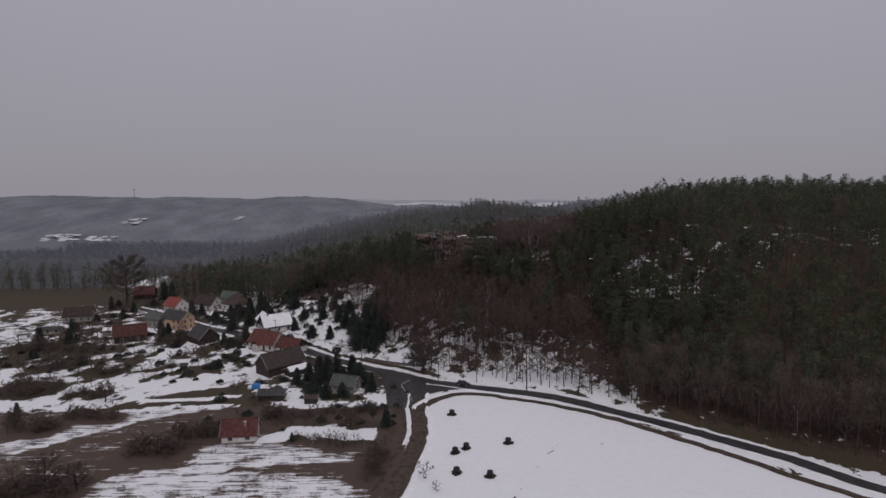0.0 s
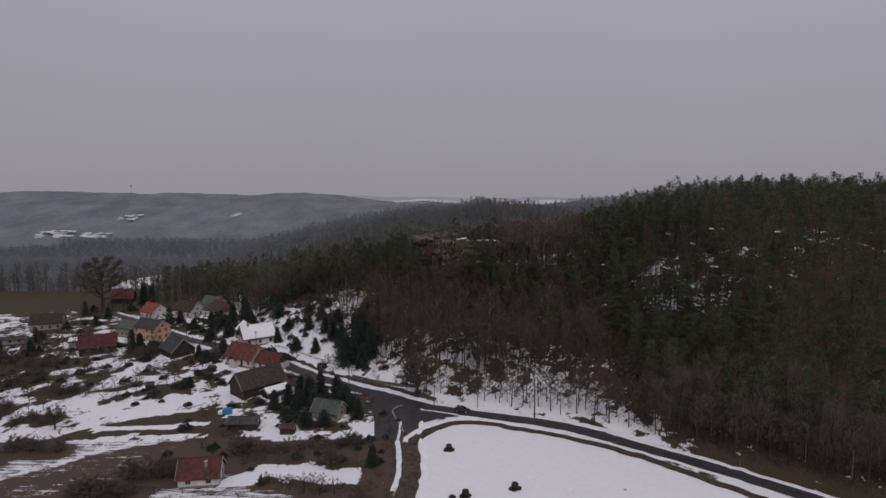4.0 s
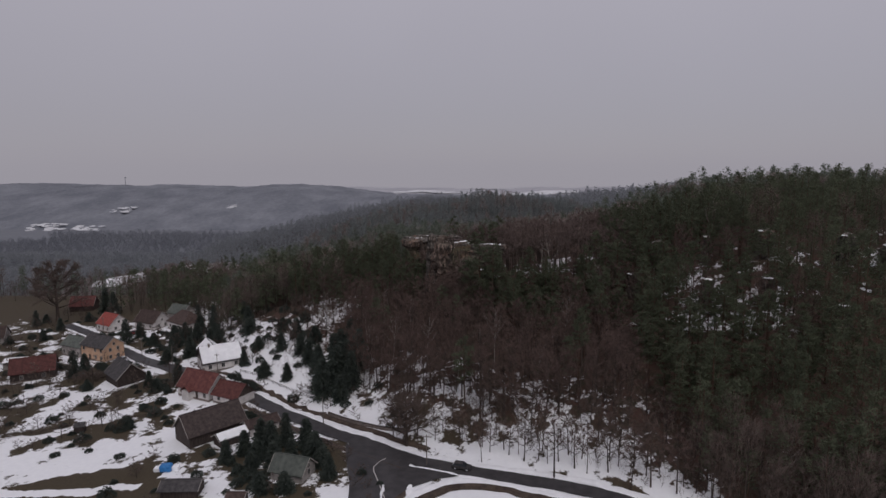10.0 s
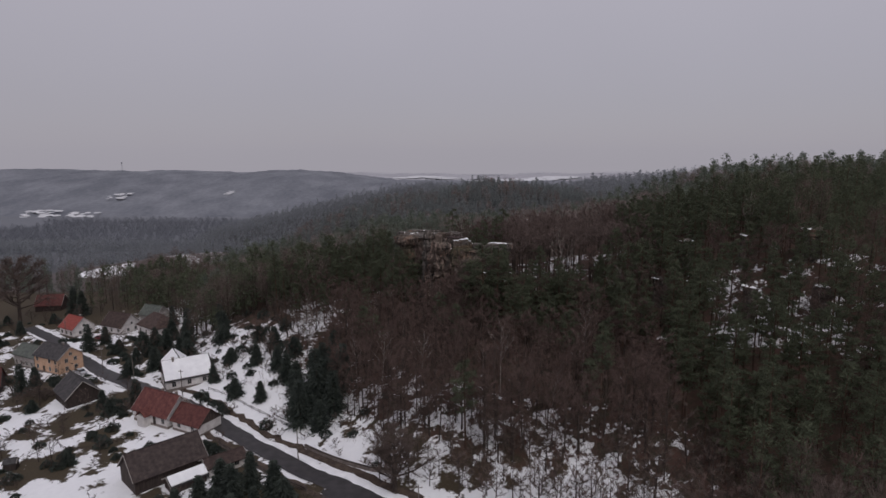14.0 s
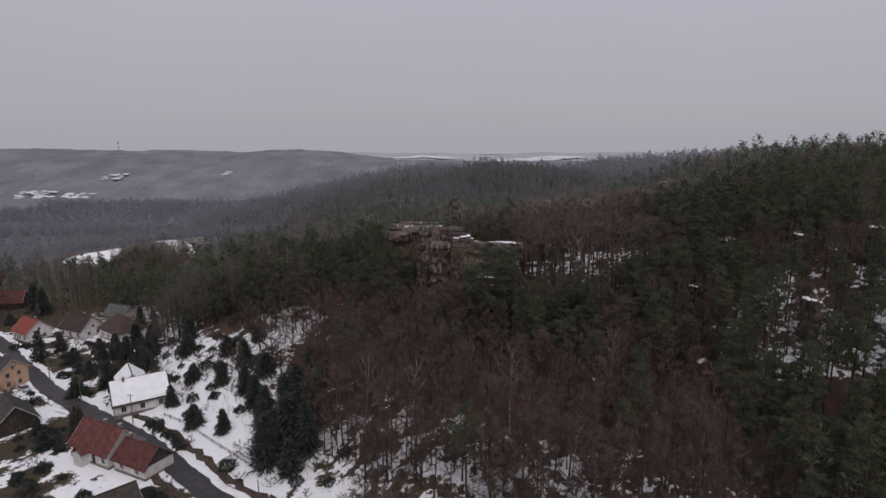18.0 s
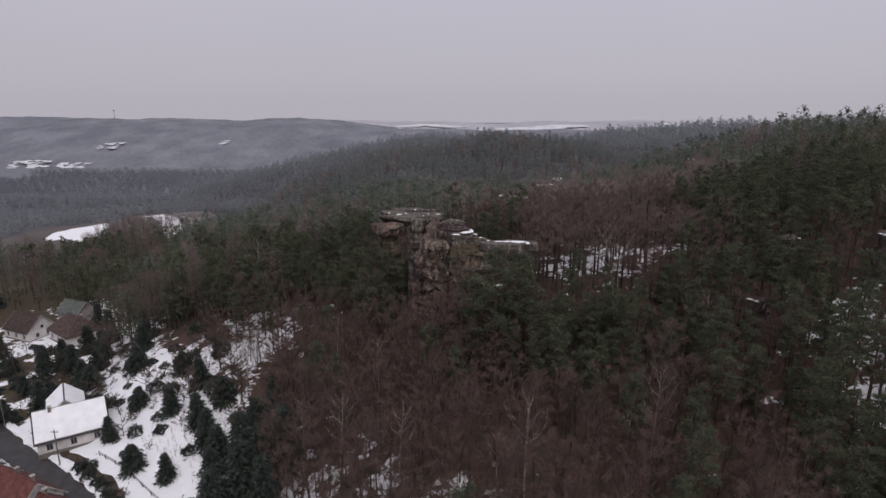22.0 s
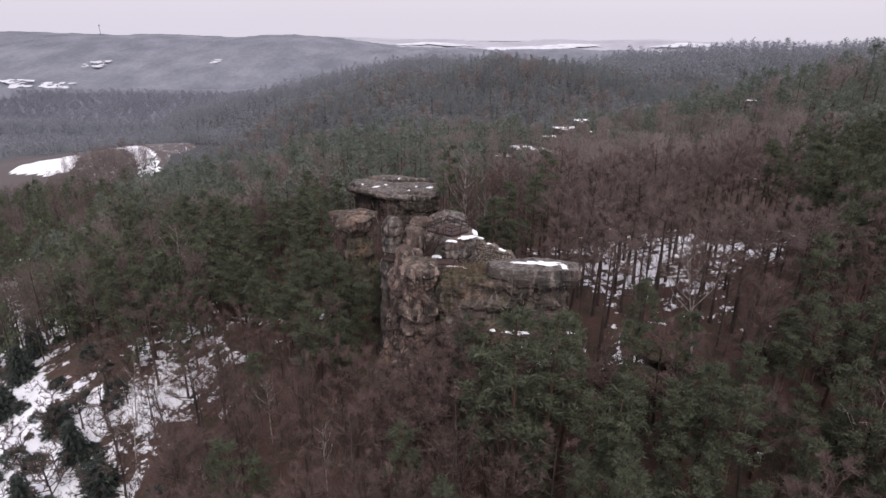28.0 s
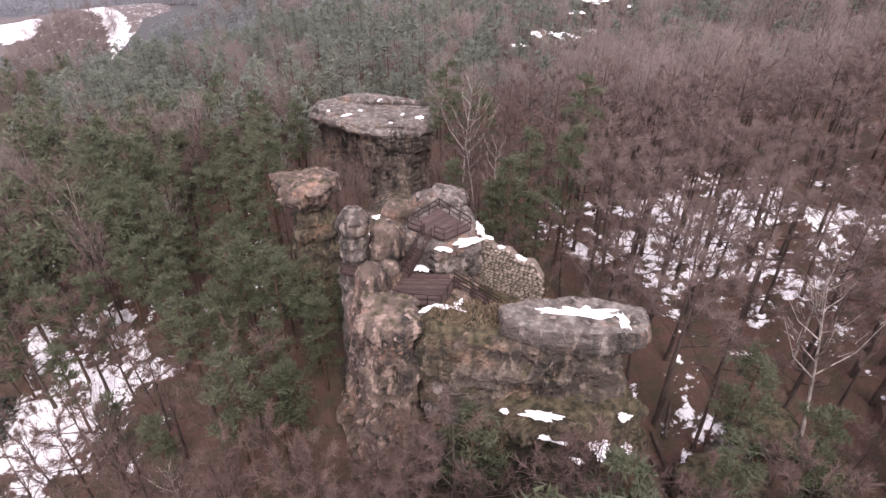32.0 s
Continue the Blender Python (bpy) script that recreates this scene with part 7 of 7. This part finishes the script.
for x, y, k, s in ((-89.7, 120.6, 0, 0.62), (-84, 122, 1, 0.6), (-72.2, 145.6, 1, 0.5), (-123.5, 155.9, 1, 0.55), (-109.6, 175.5, 1, 0.6), (-28.9, 151.4, 1, 0.45)):
    plant(BIGTREES[k], x, y, s, GRNG.uniform(0, 360))
for x, y in ((-35.6, 141.8), (-32.3, 141.0), (-28.7, 139.6), (-25.7, 140.2), (-104.5, 226), (-98, 222), (-90, 224), (-113, 252), (-82, 211)):
    plant(FRUITS[GRNG.randint(2)], x, y, GRNG.uniform(0.6, 0.9), GRNG.uniform(0, 360))
for x, y in scatter(62, -185, -84, 168, 246, 6.0, lambda x, y: y > 190 + (x + 120) * 0.2 and math.hypot(x + 107.8, y - 243.4) > 10 and math.hypot(x + 143, y - 251) > 10 and math.hypot(x + 76, y - 229) > 11, 31):
    plant(FRUITS[GRNG.randint(2)], x, y, GRNG.uniform(0.7, 1.1), GRNG.uniform(0, 360))
HOUSE_SPOTS = [(-76, 229, 9), (-65, 224, 8), (-63, 203, 10), (-53, 203, 7), (-80, 249, 9), (-88, 257, 6), (-132, 270, 10), (-144, 276, 8), (-108, 243, 9), (-152, 312, 8), (-136, 314, 9), (-119, 311, 10), (-143, 251, 9), (-194, 294, 9), (-36, 180, 6), (-57, 174, 6), (-56, 146, 7), (-65, 184, 4)]


def free_spot(x, y):
    if any(math.hypot(x - a, y - b) < r for a, b, r in HOUSE_SPOTS):
        return False
    for line, w in ((ROAD, 4.2), (TRACK, 3.4)):
        for (ax, ay), (bx, by) in zip(line, line[1:]):
            dx, dy = bx - ax, by - ay
            u = min(1, max(0, ((x - ax) * dx + (y - ay) * dy) / (dx * dx + dy * dy)))
            if math.hypot(x - ax - u * dx, y - ay - u * dy) < w:
                return False
    return True


def village_bush(x, y):
    return free_spot(x, y) and depth_in(x, y) < 30 and (y > 178 + 0.25 * abs(x + 40) or (x > -75 and y > 150)) and not within(SNOW_FIELD, x, y)


for x, y in scatter(380, -190, -16, 150, 330, 3.2, village_bush, 33):
    kind = BUSHES if GRNG.uniform() < 0.48 else SHRUBS
    plant(kind[GRNG.randint(2)], x, y, GRNG.uniform(0.6, 1.3), GRNG.uniform(0, 360))
for x, y in scatter(60, -98, -30, 205, 290, 3.2, lambda x, y: in_garden(x, y) and free_spot(x, y) and (y > 248 + (x + 60) * 0.2 or math.hypot(x + 40, y - 225) < 9), 37):
    kind = BUSHES if GRNG.uniform() < 0.7 else SHRUBS
    plant(kind[GRNG.randint(2)], x, y, GRNG.uniform(0.7, 1.6), GRNG.uniform(0, 360))
for x, y in scatter(26, -62, -32, 236, 284, 4.0, lambda x, y: in_garden(x, y) and y > 246 - (x + 40) * 0.3, 38):
    plant(YOUNGS[GRNG.randint(3)], x, y, GRNG.uniform(0.7, 1.3), GRNG.uniform(0, 360))
for i in range(13):
    u = i / 12
    plant(BUSHES[i % 2], -50 + 30 * u + GRNG.uniform(-1, 1), 153.5 - 1.5 * u + GRNG.uniform(-1.3, 1.3), GRNG.uniform(0.7, 1.1), GRNG.uniform(0, 360))
for x, y in ((-18.5, 141), (-18.2, 135), (-19.2, 129), (-20.6, 124), (-17.5, 147), (-17, 160), (-17.5, 168), (-18.5, 175), (-21, 182), (-25, 187), (-66, 148), (-69, 141), (-71, 136), (-67, 152), (-5, 121), (-2, 113), (-8, 126)):
    plant(BUSHES[GRNG.randint(2)], x, y, GRNG.uniform(0.8, 1.3), GRNG.uniform(0, 360))
for line in (((-127, 292), (-119, 284), (-111, 276)), ((-98, 240), (-92, 236), (-88, 231)), ((-104, 262), (-98, 258)), ((-86, 262), (-80, 260), (-74, 258)), ((-125, 258), (-118, 252), (-112, 256)), ((-60, 216), (-54, 211), (-48, 206)), ((-90, 221), (-84, 216)), ((-150, 300), (-144, 303)), ((-127, 303), (-121, 300), (-112, 298)), ((-72, 240), (-66, 236), (-60, 231)), ((-52, 188), (-48, 183), (-44, 179)), ((-160, 296), (-150, 290)), ((-146, 262), (-138, 258))):
    for p, _ in along(line, 1.9):
        plant(SHRUBS[GRNG.randint(2)], p.x + GRNG.uniform(-0.5, 0.5), p.y + GRNG.uniform(-0.5, 0.5), GRNG.uniform(0.8, 1.3), GRNG.uniform(0, 360))
# hedges and thickets between the fields, round the cabin and in the orchard
HEDGE_SHAPES = [bare_tree(180 + i, h, w, 0.05, 420, 0.08, 0.05, 0.026, 0.7, 9) for i, (h, w) in enumerate(((2.4, 1.7), (3.1, 2.0), (1.9, 1.6)))]
for cx, cy, rx, ry, n, size in ((-68, 149, 5, 2.4, 12, 1.15), (-60, 145.2, 2.5, 1.6, 4, 0.9), (-51, 158.5, 4, 3, 9, 1.0), (-43, 159, 5, 1.6, 7, 0.8), (-33, 161, 5, 1.4, 7, 0.75), (-25, 162.5, 4, 1.6, 6, 0.9), (-76, 139.5, 6, 2.2, 14, 1.25), (-92, 121, 9, 2.6, 16, 1.1), (-141, 187, 9, 5, 20, 1.2), (-119, 155, 8, 2.5, 12, 1.1), (-106, 163, 8, 2.2, 12, 1.0), (-19.6, 132, 1.6, 6, 14, 0.9), (-36, 145, 7, 1.4, 6, 0.55), (-27, 141, 6, 1.2, 5, 0.55), (-120, 182, 7, 3, 9, 0.8), (-178, 240, 12, 5, 18, 1.3), (-150, 215, 9, 4, 12, 1.0), (-130, 205, 8, 3, 9, 0.9), (-155, 235, 8, 3, 9, 1.1), (-84, 236, 5, 2, 6, 0.9), (-92, 246, 5, 3, 7, 0.9), (-122, 245, 5, 3, 7, 0.9)):
    places = [(x, y) for x, y in zip(cx + GRNG.uniform(-rx, rx, 2 * n), cy + GRNG.uniform(-ry, ry, 2 * n)) if free_spot(x, y)]
    THAW.extend((x, y, size) for x, y in places)
    if not places:
        continue
    tagged(stuff_forest("hedge", places, HEDGE_SHAPES, M_BUSH, "", int(cx * 7) % 1000, None, size * 0.8, size * 1.3), "dark leafless hedge thicket between the snowy fields", "hedge", kind="stuff")
for x, y, k, s in ((-97.2, 121.2, 2, 0.8), (-75, 151.2, 1, 0.75), (-72, 139, 0, 0.6), (-145.4, 195.8, 2, 0.9), (-132, 183, 0, 0.8), (-122.9, 152.5, 1, 0.7), (-64, 147, 0, 0.6), (-190, 246, 2, 1.0), (-175, 238, 0, 0.9), (-163, 226, 1, 0.8), (-108, 214, 1, 0.7), (-95, 209, 0, 0.7)):
    plant(YOUNGS[k], x, y, s, GRNG.uniform(0, 360))
# trees along the road at the foot of the slope
for x, y, k, s in ((20.8, 180.4, 1, 1.0), (35.9, 176.2, 0, 0.95), (40.1, 176.6, 3, 0.9), (44.7, 174.5, 2, 1.0), (59.8, 171.5, 4, 1.1), (5.5, 186.5, 2, 0.7), (28, 181.5, 2, 0.8)):
    plant(BARES[k], x, y, s, GRNG.uniform(0, 360))
for x, y, s in ((63.5, 168.5, 0.95), (88, 152, 1.0), (81, 158, 0.8), (14, 188.5, 0.7)):
    plant(BIRCHES[GRNG.randint(3)], x, y, s, GRNG.uniform(0, 360))
for x, y in scatter(280, -16, 125, 115, 215, 2.1, lambda x, y: 3.5 < depth_in(x, y) < 24, 35):
    if GRNG.uniform() < 0.8:
        plant(YOUNGS[GRNG.randint(3)], x, y, GRNG.uniform(0.7, 1.35), GRNG.uniform(0, 360))
    else:
        plant(BUSHES[GRNG.randint(2)], x, y, GRNG.uniform(0.5, 1.1), GRNG.uniform(0, 360))
for x, y in scatter(75, -200, -62, 222, 338, 5.0, lambda x, y: free_spot(x, y) and depth_in(x, y) < 12 and not in_garden(x, y), 39):
    if GRNG.uniform() < 0.72:
        plant(YOUNGS[GRNG.randint(3)], x, y, GRNG.uniform(0.6, 1.1), GRNG.uniform(0, 360))
    else:
        plant(SPRUCES[GRNG.randint(3)], x, y, GRNG.uniform(0.7, 1.0), GRNG.uniform(0, 360))


# ---- far hills, haze put into their colours ----
def crest_near(x):
    return 68 - 2420 * (0.0345 + 0.020 * float(smooth(-720, -200, np.float64(x))) + 0.0012 * math.sin(x * 0.011) + 0.0016 * math.sin(x * 0.0043))


def crest_far(x):
    return 68 - 3900 * (0.0395 + 0.0022 * math.sin(x * 0.0038 + 1.0) + 0.0016 * math.sin(x * 0.0091))


def slope_of(y0, crest, foot, depth):
    """Height over (x, y) of a long hill with its crest at y0."""
    def at(x, y):
        u = 0.6 + (y - y0) / depth
        lift = u / 0.6 if u < 0.6 else 1 - (u - 0.6)
        return foot + (crest(x) - foot) * math.sin(min(1, max(0, lift)) * math.pi / 2)
    return at


def far_hill(name, y0, x0, x1, at, depth, mat, label, seed, bumps):
    """A long wooded hill; its surface is uneven with the crowns of its trees."""
    rng = np.random.RandomState(seed)
    xs = np.linspace(x0, x1, 520)
    verts, faces, rows = [], [], 22
    for x in xs:
        for j in range(rows):
            y = y0 + (j / (rows - 1) - 0.6) * depth
            stand = 5.0 if noise.noise((x * 0.006, y * 0.004, seed)) > 0.12 else 0.0
            verts.append((x, y, at(x, y) + rng.uniform(-bumps, bumps) + stand * bumps / 3))
    for i in range(len(xs) - 1):
        for j in range(rows - 1):
            a = i * rows + j
            faces.append((a, a + rows, a + rows + 1, a + 1))
    return tagged(new(name, mesh_of(name, verts, faces, mat, True)), label, "backdrop", kind="structure")


# hill and snow colours with the haze already mixed in; no air is drawn
M_HAZE1 = paint("haze_tinted_hill", (0.138, 0.146, 0.168), (0.222, 0.230, 0.255), 0.010, 1.0, 0, 0.0, fine=9.0, stretch=(1, 0.6, 2), detail=12.0)
M_HAZE2 = paint("haze_tinted_pale_hill", (0.33, 0.325, 0.352), (0.43, 0.423, 0.452), 0.003, 1.0, 0, 0.0, fine=6.0, stretch=(1, 0.6, 2), detail=10.0)
M_HAZESNOW = paint("haze_tinted_snow", (0.50, 0.50, 0.52), (0.66, 0.66, 0.68), 0.02, 0.9, 0, 0.05)
near_slope, far_slope = slope_of(2500, crest_near, -190, 1700), slope_of(3900, crest_far, -140, 1400)
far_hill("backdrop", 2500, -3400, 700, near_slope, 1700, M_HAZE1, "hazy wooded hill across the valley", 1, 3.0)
far_hill("backdrop", 3900, -3800, 3800, far_slope, 1400, M_HAZE2, "pale far hills with haze put into their colour", 2, 2.5)


def clearing(cx, cy, wide, deep, n, at, seed, small, large):
    """Snow-covered clearings close together on a far slope, each with an uneven edge."""
    rng = np.random.RandomState(seed)
    for _ in range(n):
        ox, oy, r = cx + rng.uniform(-1, 1) * wide, cy + rng.uniform(-1, 1) * deep, rng.uniform(small, large)
        pts = []
        for i in range(24):
            a = 2 * math.pi * i / 24
            w = r * (1 + 0.55 * noise.noise((math.cos(a) * 1.6 + ox, math.sin(a) * 1.6 + oy, seed)) + 0.3 * noise.noise((math.cos(a) * 4 + ox, math.sin(a) * 4, oy)))
            x, y = ox + math.cos(a) * w * 1.6, oy + math.sin(a) * w * 0.8
            pts.append((x, y, at(x, y) + 6))
        verts = pts + [(ox, oy, at(ox, oy) + 7)]
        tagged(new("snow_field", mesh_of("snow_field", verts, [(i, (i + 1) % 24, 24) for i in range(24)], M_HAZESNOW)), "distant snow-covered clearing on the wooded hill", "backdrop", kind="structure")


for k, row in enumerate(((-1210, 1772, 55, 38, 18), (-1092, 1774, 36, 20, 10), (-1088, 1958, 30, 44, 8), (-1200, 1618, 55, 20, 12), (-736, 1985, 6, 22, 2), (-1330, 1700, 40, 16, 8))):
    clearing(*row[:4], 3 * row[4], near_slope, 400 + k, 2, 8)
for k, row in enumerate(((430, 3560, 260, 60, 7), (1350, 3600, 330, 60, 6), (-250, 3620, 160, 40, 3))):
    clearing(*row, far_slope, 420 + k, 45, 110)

mast = thing("radio_mast", pose(-1375.0, 2500, near_slope(-1375.0, 2500) - 2), "slender radio mast on the far hill", "mast")
v, f = tube([(0, 0, 0), (0, 0, 45)], [1.2, 0.5], 6)
piece("pole", mesh_of("pole", v, f, M_HAZE1), mast)
part("head", boxes((0, 0, 40, 5, 2, 5), bevel=0.5), M_HAZE1, mast)

# the far woods of the valley floor, single crowns paled by haze in their colour
M_HAZETREE = paint("haze_tinted_trees", (0.205, 0.214, 0.236), (0.248, 0.257, 0.280), 0.01, 0.95, 0, 0.06, random_by="island", thin=0.5)
HAZE_TREES = [clump_conifer(260 + i, h, s, 10, 7, 3.0, 0.03) for i, (h, s) in enumerate(((15, 6.0), (12, 6.4), (14, 6.6)))]
rng = np.random.RandomState(61)
tv, tf, o = [], [], 0
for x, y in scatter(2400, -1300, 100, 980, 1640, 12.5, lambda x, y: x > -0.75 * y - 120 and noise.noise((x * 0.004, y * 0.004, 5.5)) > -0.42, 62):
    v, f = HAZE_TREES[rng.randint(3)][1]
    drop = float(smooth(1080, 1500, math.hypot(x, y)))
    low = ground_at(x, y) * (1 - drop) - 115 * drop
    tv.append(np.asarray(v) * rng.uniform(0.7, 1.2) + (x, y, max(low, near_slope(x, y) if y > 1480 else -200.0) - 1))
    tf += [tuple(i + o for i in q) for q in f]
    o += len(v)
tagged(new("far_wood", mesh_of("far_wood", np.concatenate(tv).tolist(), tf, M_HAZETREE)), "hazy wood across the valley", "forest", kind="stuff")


# ---- snow is thinner under trees and bushes of the gardens and orchard ----
thin = np.zeros(GX.shape)
for x, y, s in THAW:
    if y < 330 and depth_in(x, y) < 3:
        i0, i1 = np.searchsorted(gx, (x - 6, x + 6))
        j0, j1 = np.searchsorted(gy, (y - 6, y + 6))
        d2 = (GX[j0:j1, i0:i1] - x) ** 2 + (GY[j0:j1, i0:i1] - y) ** 2
        thin[j0:j1, i0:i1] += 0.10 * np.exp(-d2 / (2 * (1.5 * s + 0.6) ** 2))
snow = np.where(field_in, snow, snow - np.minimum(thin, 0.24))
ground_me.attributes["snow"].data.foreach_set("value", snow.ravel().astype(np.float32))
